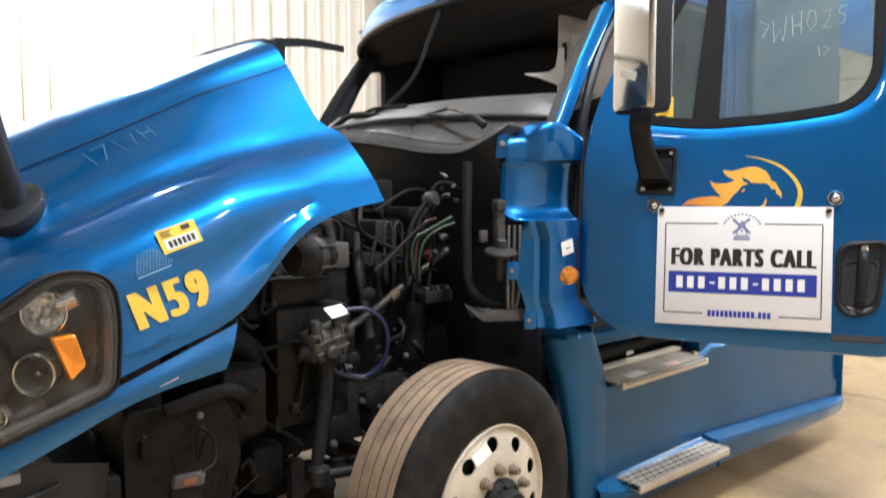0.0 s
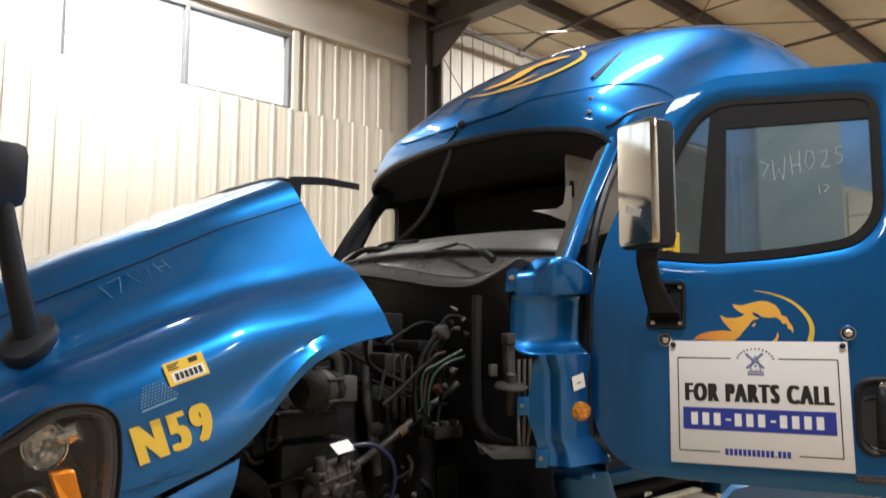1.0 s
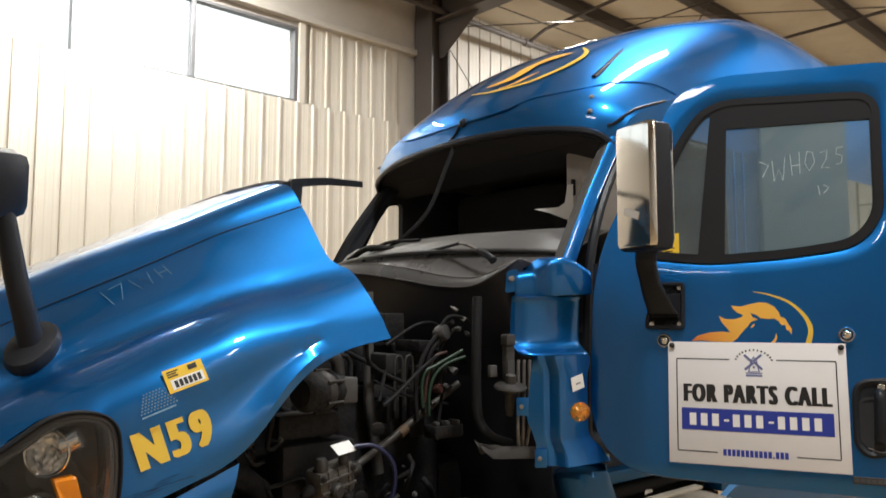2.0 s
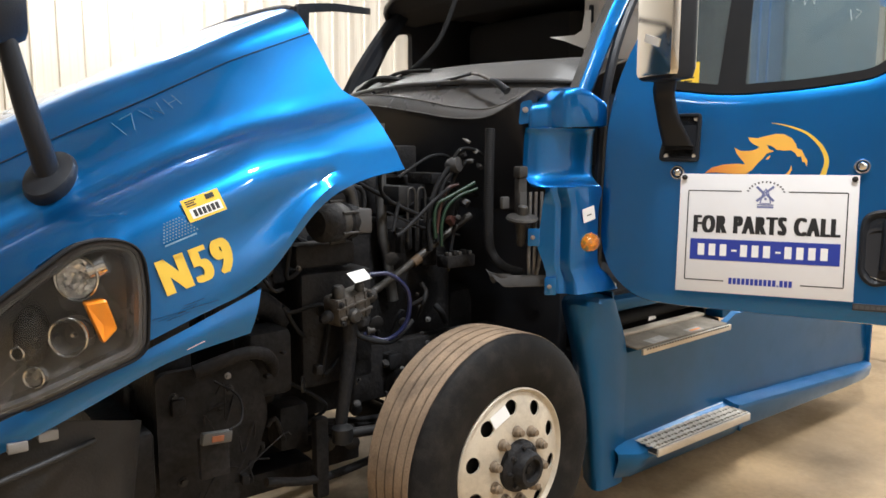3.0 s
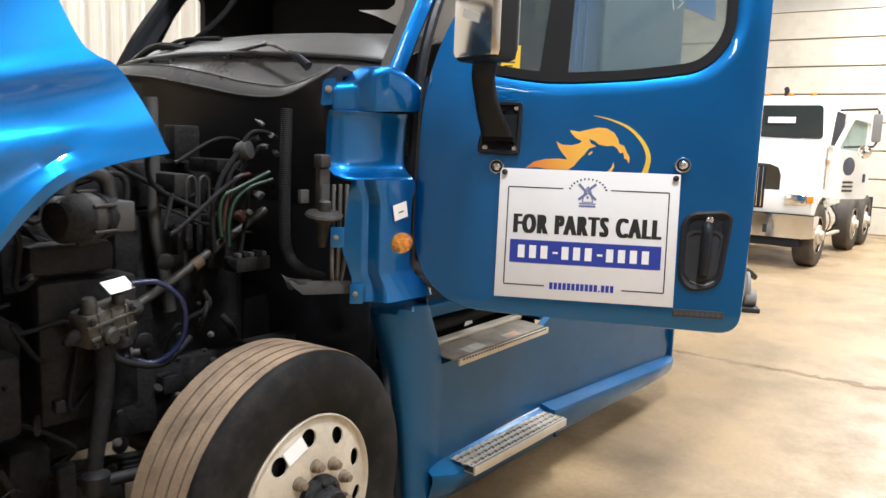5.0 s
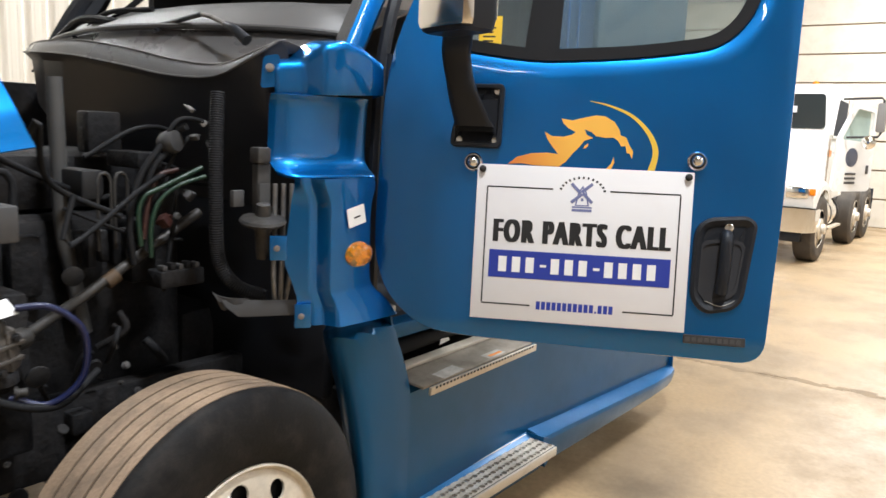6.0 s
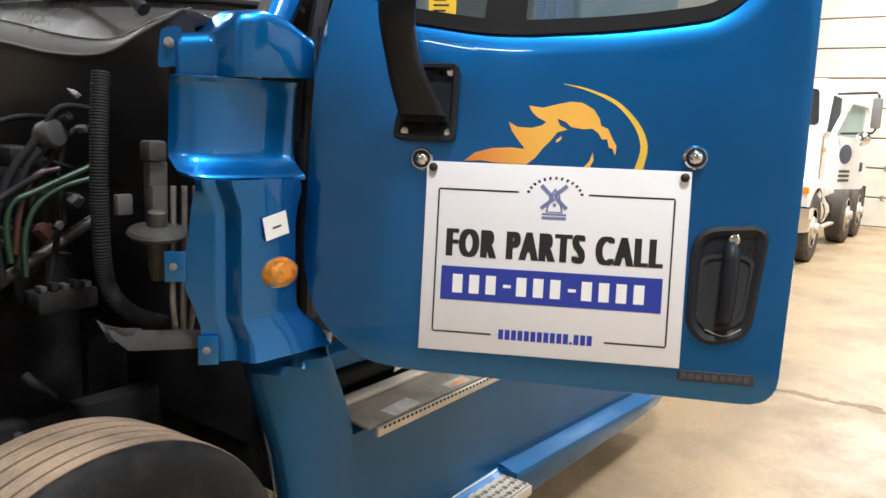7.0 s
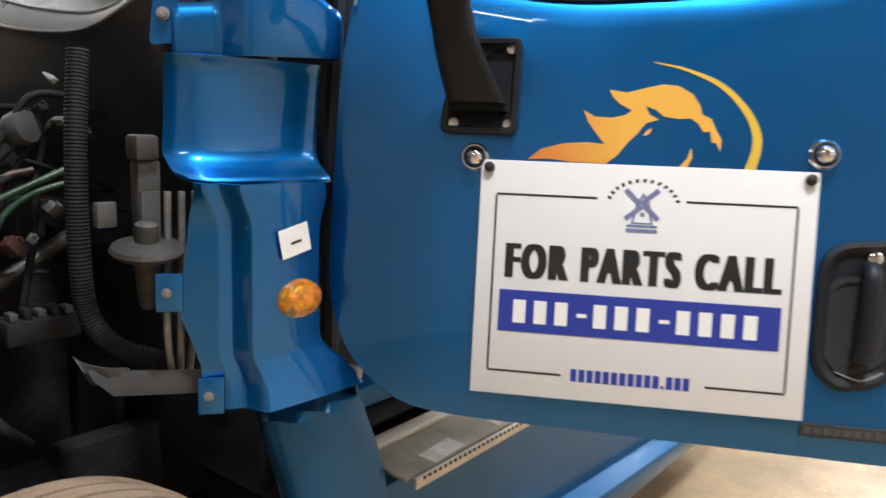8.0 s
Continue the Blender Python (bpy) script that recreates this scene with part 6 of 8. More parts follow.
def cowl_side():
    """Blue corner panels between engine bay and door."""
    # upper corner: a low block in front, a step, and the taller block that meets the pillar
    block = [(0.284, 0.214, 1.970), (0.288, 0.203, 1.976), (0.296, 0.196, 1.978), (0.352, 0.168, 1.986), (0.362, 0.160, 1.990), (0.367, 0.150, 1.998), (0.384, 0.108, 2.030), (0.390, 0.098, 2.038), (0.400, 0.090, 2.042),
             (0.455, 0.067, 2.052), (0.515, 0.050, 2.040), (0.575, 0.034, 2.004), (0.594, 0.032, 1.996), (0.605, 0.040, 1.992), (0.612, 0.090, 1.992)]
    bm = bmesh.new()
    cols = []
    for x, y, zt in block:
        zb = 1.872 + 0.05 * (x - 0.284)
        cols.append([Vector((x + 0.006, y + 0.012, zb + 0.004)), Vector((x, y + 0.002, zb)), Vector((x, y, zb + 0.006)), Vector((x, y, zb + 0.05)), Vector((x, y + 0.002, zt - 0.030)), Vector((x + 0.001, y + 0.006, zt - 0.012)),
                     Vector((x + 0.004, y + 0.016, zt - 0.002)), Vector((x + 0.010, y + 0.032, zt + 0.004)), Vector((x + 0.02, y + 0.10, zt + 0.010))])
    sheet(bm, cols, 0.005)
    cap = part("cowl_cap", bm, BLUE, truck, "glossy blue upper cowl corner")
    bm = bmesh.new()
    q = rounded([(-0.03, -0.05), (0.03, -0.04), (0.03, 0.06), (-0.02, 0.05)], 0.015, 4)
    prism(bm, q, 0, 0.006, Matrix.Translation((0.278, 0.230, 1.940)) @ pose(0, 0, 0, 90, 0, -40))
    part("cap_tab", bm, BLUE, cap)
    bolt("tab_bolt", (0.271, 0.222, 1.955), (-0.7, -0.7, 0), 0.009, 0.010, CASTING, cap)
    bm = bmesh.new()
    plan = [(0.268, 0.215), (0.285, 0.185), (0.32, 0.155), (0.42, 0.12), (0.575, 0.095), (0.604, 0.11)]
    rise = (0.012, 0.004, 0, 0, 0, 0.004)
    loft(bm, [[(x + dx, y + dy, z + (r if z < 1.65 else 0)) for (x, y), r in zip(plan, rise)] for z, dx, dy in
              ((1.875, 0.0, 0.0), (1.84, 0.004, 0.012), (1.74, 0.003, 0.016), (1.675, -0.003, 0.012), (1.645, -0.009, -0.010), (1.630, -0.013, -0.032), (1.620, -0.014, -0.046), (1.610, -0.010, -0.046))], 44, 40, 0.006)
    part("cowl_middle", bm, BLUE, truck, "blue recessed cowl panel")
    # lower panel: a front face, two upright ribs that sweep forward at the top and kick back near the foot, and the outer face
    bends = [(0.2330, 0.002), (0.2375, -0.003), (0.2440, -0.0050), (0.2600, -0.0060), (0.2650, -0.0085), (0.2672, -0.0150), (0.2745, -0.048), (0.2785, -0.0555), (0.287, -0.0580)]

    def row(z, left, shift, flat, right):
        k = 0.30 * max(0.0, 1.272 - z)  # the foot swells outwards below the crease
        return [(*left, z)] + [(x + shift, y - k * (x - 0.22) / 0.08, z) for x, y in bends] + [((0.30 + shift + flat) / 2, -0.061 - k, z), (flat - 0.012, -0.060 - k, z), (flat, -0.055 - k, z), (right, -0.020, z)]

    rows = [row(1.624, (0.209, 0.038), -0.028, 0.462, 0.480), row(1.612, (0.207, 0.028), -0.027, 0.470, 0.484), row(1.585, (0.203, 0.030), -0.016, 0.470, 0.484), row(1.55, (0.198, 0.034), -0.002, 0.458, 0.470),
            row(1.50, (0.194, 0.037), 0.0, 0.452, 0.466), row(1.44, (0.188, 0.042), 0.0, 0.452, 0.466), row(1.375, (0.182, 0.046), 0.0, 0.452, 0.466), row(1.30, (0.203, 0.030), 0.0, 0.456, 0.470),
            row(1.272, (0.209, 0.025), 0.004, 0.470, 0.484), row(1.262, (0.212, 0.022), 0.008, 0.478, 0.490), row(1.225, (0.214, 0.022), 0.019, 0.520, 0.535), row(1.168, (0.207, 0.028), 0.016, 0.560, 0.575)]
    bm = bmesh.new()
    sheet(bm, [smooth_line([r[i] for r in rows], 40) for i in range(len(rows[0]))], 0.005)
    low = part("cowl_lower", bm, BLUE, truck, "ribbed blue lower cowl panel")
    for (x, y, z) in ((0.163, 0.058, 1.412), (0.222, 0.012, 1.200)):
        bm = bmesh.new()
        box(bm, (-0.020, -0.006, -0.038), (0.030, 0, 0.038), 0.004, Matrix.Translation((x, y, z)) @ pose(0, 0, 0, 0, 0, -38))
        part("panel_tab", bm, BLUE, low)
        bolt("panel_bolt", (x - 0.003, y - 0.005, z), (-0.6, -0.8, 0), 0.0065, 0.008, CASTING, low)
    # marker lamp and paper tag
    place = Matrix.Translation((0.39, -0.060, 1.385)) @ Vector((-0.12, -1, 0.0)).to_track_quat("Z", "Y").to_matrix().to_4x4() @ Matrix.Diagonal((1.22, 0.90, 1, 1))
    bm = bmesh.new()
    lathe(bm, [(0.045, -0.012), (0.046, 0.002), (0.041, 0.016), (0.028, 0.026), (0.010, 0.030), (0.002, 0.030)], 32, place)
    lamp = part("marker_lamp", bm, AMBER_LENS, low, "oval amber marker lamp")
    lamp.visible_shadow = False
    bm = bmesh.new()
    rnd = random.Random(12)
    rings = [[place @ Vector((r * math.cos(2 * math.pi * j / 14), r * math.sin(2 * math.pi * j / 14), h + rnd.uniform(-0.004, 0.004))) for j in range(14)] for r, h in ((0.043, 0.004), (0.034, 0.006), (0.023, 0.004), (0.012, 0.006), (0.002, 0.004))]
    sheet(bm, rings, 0, True)
    part("lamp_reflector", bm, CHROME, lamp, "faceted reflector behind the lens", smooth=False)
    bm = bmesh.new()
    box(bm, (-0.038, -0.030, 0), (0.038, 0.030, 0.001), 0, Matrix.Translation((0.375, -0.067, 1.508)) @ pose(0, 0, 0, 90, 0, 0) @ pose(0, 0, 0, 0, 0, 12))
    tag = loose(part("paper_tag", bm, PAPER, low, smooth=False), "white paper parts tag stuck on the blue cowl panel", "tag", "parts tags")
    bm = bmesh.new()
    box(bm, (-0.012, -0.006, 0.0012), (0.016, -0.001, 0.0016), 0, Matrix.Translation((0.375, -0.067, 1.508)) @ pose(0, 0, 0, 90, 0, 0) @ pose(0, 0, 0, 0, 0, 12))
    part("tag_print", bm, INK, tag, smooth=False)
    bm = bmesh.new()
    box(bm, (0.575, -0.05, 1.155), (0.60, -0.01, 1.185), 0.006)
    part("panel_clip", bm, CASTING, low)


cowl_side()


def fairing():
    """The side fairing with its two entry steps."""
    # rounded front post
    bm = bmesh.new()
    plan = [(0.47, 0.12), (0.438, 0.07), (0.42, 0.03), (0.425, -0.005), (0.47, -0.032), (0.60, -0.035)]
    lines = []
    for z, dx, dw in ((1.120, -0.045, 0.95), (1.119, -0.045, 0.5), (1.116, -0.045, 0.15), (1.109, -0.047, 0.03), (1.095, -0.050, 0), (1.06, -0.046, 0), (0.84, 0.025, 0), (0.55, 0.085, 0), (0.30, 0.12, 0), (0.195, 0.135, 0)):
        row = [((x + dx * (1 - (i / 5) ** 2 * 0.6)) * (1 - dw) + 0.60 * dw, y * (1 - dw) + 0.12 * dw, z) for i, (x, y) in enumerate(plan)]
        if z < 1.1:
            row.append((float(np.interp(z, [0.84, 0.86, 1.0, 1.10], [0.715, 0.70, 0.66, 0.615])), -0.028, z))
        else:
            row.append((0.605 * (1 - dw) + 0.60 * dw, -0.03 * (1 - dw) + 0.12 * dw, z))
        lines.append(row)
    loft(bm, lines, 24, 30, 0.008)
    post = part("side_fairing", bm, BLUE_DUSTY, truck, "dusty blue aerodynamic side fairing")
    # notch face behind the post, beside the upper step
    bm = bmesh.new()
    sheet(bm, [[Vector(p) for p in ((0.60, -0.03, 1.14), (0.66, 0.0, 1.0), (0.70, -0.02, 0.86))], [Vector(p) for p in ((0.60, 0.30, 1.14), (0.66, 0.30, 1.0), (0.70, 0.30, 0.86))]], 0.006)
    part("step_cheek", bm, BLUE_DUSTY, post)
    # flat panel
    bm = bmesh.new()
    xs = np.linspace(0.60, 3.45, 24)
    rows = []
    for x in xs:
        t = (x - 0.60) / 2.85
        zt = 0.845 if x < 1.62 else 0.90 - 0.02 * (x - 1.62)
        y0 = -0.02 + 0.03 * min(1, t * 3)
        rows.append([Vector((x, y0 + 0.02, zt)), Vector((x, y0, zt - 0.02)), Vector((x, y0 + 0.004, 0.70)), Vector((x, y0 + 0.006, 0.56)), Vector((x, y0 + 0.004, 0.46)), Vector((x, y0 - 0.01, 0.40)), Vector((x, y0 - 0.002, min(0.40, 0.38 - 0.065 * max(0, x - 1.6)) - 0.03))])
    sheet(bm, rows, 0.008)
    part("fairing_panel", bm, BLUE_DUSTY, post, "dusty lower side panel")
    # rear end cap of the panel
    bm = bmesh.new()
    box(bm, (3.43, -0.02, 0.21), (3.455, 0.35, 0.86), 0.006)
    part("fairing_end", bm, BLUE_DUSTY, post)
    # ledge behind the lower step
    bm = bmesh.new()
    rows = []
    for x in (1.63, 1.67, 2.4, 3.0, 3.30, 3.44):
        k = 1.0 if x < 3.1 else 0.8 if x < 3.35 else 0.4
        d = 0.055 * (x - 1.63)
        rows.append([Vector((x, 0.02, 0.412 - d)), Vector((x, -0.015, 0.408 - d)), Vector((x, -0.084 * k, 0.392 - d)), Vector((x, -0.092 * k, 0.380 - d)), Vector((x, -0.093 * k, 0.370 - d)), Vector((x, -0.074 * k, 0.272 - d * 0.4)), Vector((x, -0.060 * k, 0.240 - d * 0.3)), Vector((x, 0.02, 0.225 - d * 0.3))])
    sheet(bm, rows, 0.006)
    part("ledge", bm, BLUE_DUSTY, post, "blue sill ledge")
    bm = bmesh.new()
    rows = []
    for x in (0.64, 0.72, 0.80, 1.56, 1.635):
        k = 0.5 if x < 0.7 else 1.0
        rows.append([Vector((x, 0.0, 0.40)), Vector((x, -0.115 * k, 0.36)), Vector((x, -0.125 * k, 0.33)), Vector((x, -0.07 * k, 0.235)), Vector((x, -0.02, 0.21)), Vector((x, 0.05, 0.21))])
    sheet(bm, rows, 0.006)
    part("step_box", bm, BLUE_DUSTY, post, "blue moulding round the lower step")
    bm = bmesh.new()
    q = [(1.610, 0.405), (1.66, 0.385), (1.66, 0.27), (1.635, 0.25), (1.60, 0.34)]
    prism(bm, q, 0.005, 0.10, Matrix.Translation((0, 0, 0)) @ pose(0, 0, 0, 90, 0, 0))
    part("ledge_nose", bm, BLUE_DUSTY, post)
    def pierced(bm, x0, x1, y0, y1, z, nx, ny, r, drop=0.02):
        """A plate with a pattern of real holes."""
        dx, dy = (x1 - x0) / nx, (y1 - y0) / ny
        for i in range(nx):
            for j in range(ny):
                cx, cy = x0 + (i + 0.5) * dx, y0 + (j + 0.5) * dy
                rr = r * (1.0 if (i + j) % 2 else 0.62)
                sq = []
                for k in range(8):
                    a = math.pi / 4 * k
                    c, s = math.cos(a), math.sin(a)
                    f = 1 / max(abs(c), abs(s))
                    sq.append((cx + c * f * dx / 2, cy + s * f * dy / 2, c, s))
                o = [bm.verts.new((p[0], p[1], z)) for p in sq]
                h = [bm.verts.new((cx + p[2] * rr, cy + p[3] * rr, z + 0.002)) for p in sq]
                g = [bm.verts.new((cx + p[2] * rr, cy + p[3] * rr, z - 0.008)) for p in sq]
                for k in range(8):
                    k2 = (k + 1) % 8
                    bm.faces.new((o[k], o[k2], h[k2], h[k]))
                    bm.faces.new((h[k], h[k2], g[k2], g[k]))

    # lower step
    bm = bmesh.new()
    box(bm, (0.79, -0.012, 0.372), (1.60, 0.0, 0.398), 0.003)
    box(bm, (0.79, -0.175, 0.345), (1.60, -0.163, 0.384), 0.003)
    box(bm, (0.79, -0.163, 0.352), (1.60, -0.012, 0.356))
    st = part("lower_step", bm, STEP, truck, "perforated aluminium lower step")
    bm = bmesh.new()
    pierced(bm, 0.79, 1.60, -0.163, -0.012, 0.386, 30, 4, 0.0125)
    bmesh.ops.remove_doubles(bm, verts=bm.verts, dist=0.0004)
    part("step_plate", bm, STEP, st, "pierced step plate")
    bm = bmesh.new()
    box(bm, (0.79, -0.165, 0.357), (1.60, -0.012, 0.362))
    part("step_pan", bm, INTERIOR, st, smooth=False)
    # upper step, loose and tilted
    um = Matrix.Translation((1.10, 0.0, 0.865)) @ pose(0, 0, 0, 3, -1.0, 0)
    bm = bmesh.new()
    box(bm, (-0.36, -0.070, -0.006), (0.40, 0.10, 0.004), 0.003, um)
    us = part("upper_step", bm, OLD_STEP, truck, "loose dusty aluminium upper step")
    bm = bmesh.new()
    box(bm, (-0.33, -0.084, -0.034), (0.42, -0.072, -0.004), 0.002, um)
    box(bm, (-0.42, 0.08, 0.005), (0.42, 0.13, 0.020), 0.003, um)
    part("step_edge", bm, STEP, us)
    bm = bmesh.new()
    for k in range(32):
        box(bm, (-0.305 + 0.022 * k, -0.0865, -0.012), (-0.295 + 0.022 * k, -0.0838, -0.004), 0, um)
    part("edge_slots", bm, INTERIOR, us, smooth=False)
    bm = bmesh.new()
    box(bm, (-0.24, -0.055, 0.0045), (-0.10, 0.005, 0.0052), 0, um @ pose(0, 0, 0, 0, 0, 4))
    part("step_label", bm, WORN_LABEL, us, "worn white label", smooth=False)
    bm = bmesh.new()
    box(bm, (0.08, -0.060, 0.0045), (0.20, -0.015, 0.0052), 0, um)
    part("step_label", bm, WORN_LABEL, us, "worn white label", smooth=False)
    bm = bmesh.new()
    box(bm, (0.10, -0.05, 0.0053), (0.19, -0.035, 0.0056), 0, um)
    part("label_stripe", bm, ORANGE, us, smooth=False)
    # dark recess behind the upper step, with a frame beam and scraps
    bm = bmesh.new()
    box(bm, (0.62, 0.20, 0.60), (1.86, 0.60, 0.80))
    box(bm, (0.62, 0.30, 0.80), (1.86, 0.34, 1.02))
    part("step_recess", bm, ENGINE, truck, smooth=False)
    bm = bmesh.new()
    tube(bm, [(0.66, 0.16, 0.93), (1.80, 0.20, 0.95)], 0.035, 10)
    part("air_line", bm, HOSE, truck)
    bm = bmesh.new()
    prism(bm, [(0, 0), (0.09, 0.0), (0.07, 0.07)], 0, 0.002, Matrix.Translation((1.10, 0.14, 0.90)) @ pose(0, 0, 0, 75, 0, 10))
    loose(part("paper_scrap", bm, PAPER, truck, smooth=False), "small torn white paper scrap behind the upper step", "paper")
    # sill under the cab
    bm = bmesh.new()
    box(bm, (0.62, 0.09, 1.0), (1.90, 0.30, 1.06), 0.01)
    part("cab_sill", bm, BLUE_DUSTY, truck)
    bm = bmesh.new()
    box(bm, (1.62, 0.03, 0.86), (4.1, 0.14, 0.98), 0.01)
    part("cab_lower_edge", bm, BLUE_DUSTY, truck, "blue lower cab edge")


fairing()

# ---- engine bay ----


def engine_bay():
    def solid(name, lo, hi, mat, label="", bevel=0.02, m=None):
        bm = bmesh.new()
        box(bm, lo, hi, bevel, m)
        return part(name, bm, mat, truck, label)

    def pipe(name, pts, r, mat, label="", n=20, r2=None):
        bm = bmesh.new()
        tube(bm, pts, r, 12, n, r2)
        return part(name, bm, mat, truck, label)

    solid("fender_liner", (-0.10, 2.20, 0.80), (0.56, 2.25, 1.93), DEEP, "black far fender liner", 0.01)
    solid("firewall", (0.50, 0.20, 0.80), (0.56, 2 * MID - 0.10, 2.06), FIREWALL, "slate-black firewall")
    solid("engine_block", (-1.00, 0.82, 0.55), (0.35, 1.50, 1.45), ENGINE, "oily black engine block", 0.06)
    solid("rocker_cover", (-0.95, 0.90, 1.45), (0.25, 1.42, 1.66), ENGINE, "black rocker cover", 0.06)
    solid("oil_pan", (-0.95, 0.86, 0.34), (-0.42, 1.46, 0.56), ENGINE, "black oil pan", 0.06)
    solid("gearbox", (0.35, 0.85, 0.45), (1.9, 1.48, 1.05), ENGINE, "black gearbox", 0.08)
    solid("radiator", (-1.32, 0.42, 0.42), (-1.18, 1.90, 1.42), ENGINE, "dark radiator and fan shroud", 0.02)
    for s in (0.66, 1.56):
        bm = bmesh.new()
        box(bm, (-1.34, s, 0.62), (4.15, s + 0.08, 0.88), 0.008)
        part("frame_rail", bm, ENGINE, truck, "black frame rail")
    # head ports and rocker bolts
    for k in range(6):
        bm = bmesh.new()
        box(bm, (-0.90 + 0.2 * k, 0.76, 1.20), (-0.80 + 0.2 * k, 0.84, 1.40), 0.015)
        part("manifold_runner", bm, ENGINE, truck)
    for k in range(6):
        bolt("rocker_bolt", (-0.85 + 0.2 * k, 0.91, 1.63), (0, -1, 0.3), 0.010, 0.016, BAY_CAST, truck)
    # control module and bent metal lines beside the head
    solid("module", (-0.02, 0.80, 1.66), (0.10, 0.88, 1.80), ENGINE, "black control module", 0.01)
    for k in range(2):
        x = -0.10 + 0.057 * k
        pipe("fuel_line", [(x, 0.60, 1.36), (x, 0.60, 1.50), (x + 0.002, 0.60, 1.58), (x + 0.014, 0.60, 1.606), (x + 0.032, 0.60, 1.603), (x + 0.044, 0.60, 1.575), (x + 0.046, 0.605, 1.44)], 0.0055, BAY_CAST, "bent steel fuel line", 26)
    for k in range(4):
        solid("injector", (-0.12 + 0.042 * k, 0.63, 1.30 + 0.015 * (k % 2)), (-0.09 + 0.042 * k, 0.68, 1.42), ENGINE, "black injector body", 0.008)
    # belt-driven alternator with hose elbow
    m = Matrix.Translation((-0.56, 0.45, 1.49)) @ pose(0, 0, 0, 0, 90, 18)
    bm = bmesh.new()
    lathe(bm, [(0.02, -0.13), (0.055, -0.125), (0.075, -0.10), (0.078, -0.03), (0.070, -0.025), (0.070, 0.03), (0.076, 0.035), (0.074, 0.08), (0.05, 0.095), (0.02, 0.10)], 32, m)
    alt = part("alternator", bm, ENGINE, truck, "dark alternator with a cast housing")
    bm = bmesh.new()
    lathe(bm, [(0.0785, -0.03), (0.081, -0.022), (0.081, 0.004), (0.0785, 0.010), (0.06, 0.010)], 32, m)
    part("housing_band", bm, BAY_CAST, alt, "cast aluminium housing band")
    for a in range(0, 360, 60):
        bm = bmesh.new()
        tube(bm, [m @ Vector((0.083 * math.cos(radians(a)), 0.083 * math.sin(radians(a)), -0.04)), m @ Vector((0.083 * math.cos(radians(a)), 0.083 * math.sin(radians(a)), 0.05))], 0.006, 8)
        part("through_bolt", bm, BAY_CAST, alt)
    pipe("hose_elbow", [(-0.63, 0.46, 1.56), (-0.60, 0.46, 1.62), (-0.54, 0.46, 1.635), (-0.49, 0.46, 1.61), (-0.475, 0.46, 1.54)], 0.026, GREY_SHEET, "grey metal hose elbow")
    solid("regulator", (-0.485, 0.40, 1.44), (-0.42, 0.50, 1.54), GREY_PLASTIC, "grey regulator box", 0.008)
    solid("alternator_bracket", (-0.72, 0.50, 1.30), (-0.44, 0.62, 1.40), ENGINE, "", 0.02)
    # sleeve-wrapped upright pipe
    pipe("wrapped_pipe", [(-0.15, 0.75, 1.90), (-0.145, 0.75, 1.62), (-0.14, 0.75, 1.40), (-0.115, 0.75, 1.27), (-0.08, 0.75, 1.06)], 0.025, GREY_PIPE, "grey wrapped upright pipe", 30)
    # steering gear with paper tag
    g = Matrix.Translation((-0.538, 0.42, 1.152)) @ pose(0, 0, 0, 4, -8, 12)
    bm = bmesh.new()
    box(bm, (-0.09, -0.05, -0.07), (0.10, 0.05, 0.055), 0.022, g)
    gear = part("steering_gear", bm, GEAR, truck, "worn cast aluminium steering gear")
    bm = bmesh.new()
    for x0, x1, z in ((-0.095, 0.105, 0.012), (-0.085, 0.095, -0.030)):
        box(bm, (x0, -0.058, z - 0.006), (x1, -0.045, z + 0.006), 0.003, g)
    for x in (-0.045, 0.005, 0.06):
        box(bm, (x - 0.005, -0.056, -0.062), (x + 0.005, -0.045, 0.048), 0.003, g)
    part("gear_rib", bm, GEAR, gear)
    bm = bmesh.new()
    lathe(bm, [(0.034, -0.02), (0.040, -0.012), (0.040, 0.012), (0.030, 0.022), (0.018, 0.04), (0.004, 0.042)], 20, g @ pose(0.05, -0.02, -0.085, 180, 0, 0))
    part("gear_seal", bm, ENGINE, gear)
    bm = bmesh.new()
    lathe(bm, [(0.022, -0.01), (0.026, 0.0), (0.020, 0.03), (0.010, 0.045), (0.003, 0.046)], 16, g @ pose(-0.10, 0.0, -0.02, 0, -100, 0))
    part("gear_plug", bm, ENGINE, gear)
    for (x, y, z, r, h, ax) in ((-0.055, -0.02, 0.05, 0.026, 0.05, (0, 0, 1)), (0.05, -0.03, 0.05, 0.020, 0.035, (0, 0, 1)), (-0.02, -0.055, -0.03, 0.030, 0.03, (0, -1, 0)), (0.10, -0.01, 0.0, 0.03, 0.05, (1, 0, 0))):
        mm = g @ Matrix.Translation((x, y, z)) @ Vector(ax).to_track_quat("Z", "Y").to_matrix().to_4x4()
        bm = bmesh.new()
        lathe(bm, [(r, 0), (r, h * 0.7), (r * 0.7, h), (r * 0.2, h)], 18, mm)
        part("gear_boss", bm, BAY_CAST, gear)
    for x, z in ((-0.07, -0.05), (0.03, -0.055), (0.08, 0.03), (-0.075, 0.03)):
        bolt("gear_bolt", g @ Vector((x, -0.052, z)), g.to_3x3() @ Vector((0, -1, 0)), 0.009, 0.012, STEEL, gear)
    bm = bmesh.new()
    box(bm, (-0.05, -0.028, 0), (0.05, 0.028, 0.002), 0, Matrix.Translation((-0.505, 0.37, 1.272)) @ pose(0, 0, 0, 38, -4, 14))
    loose(part("paper_tag", bm, PAPER, truck, smooth=False), "white paper parts tag wired to the steering gear", "tag", "parts tags")
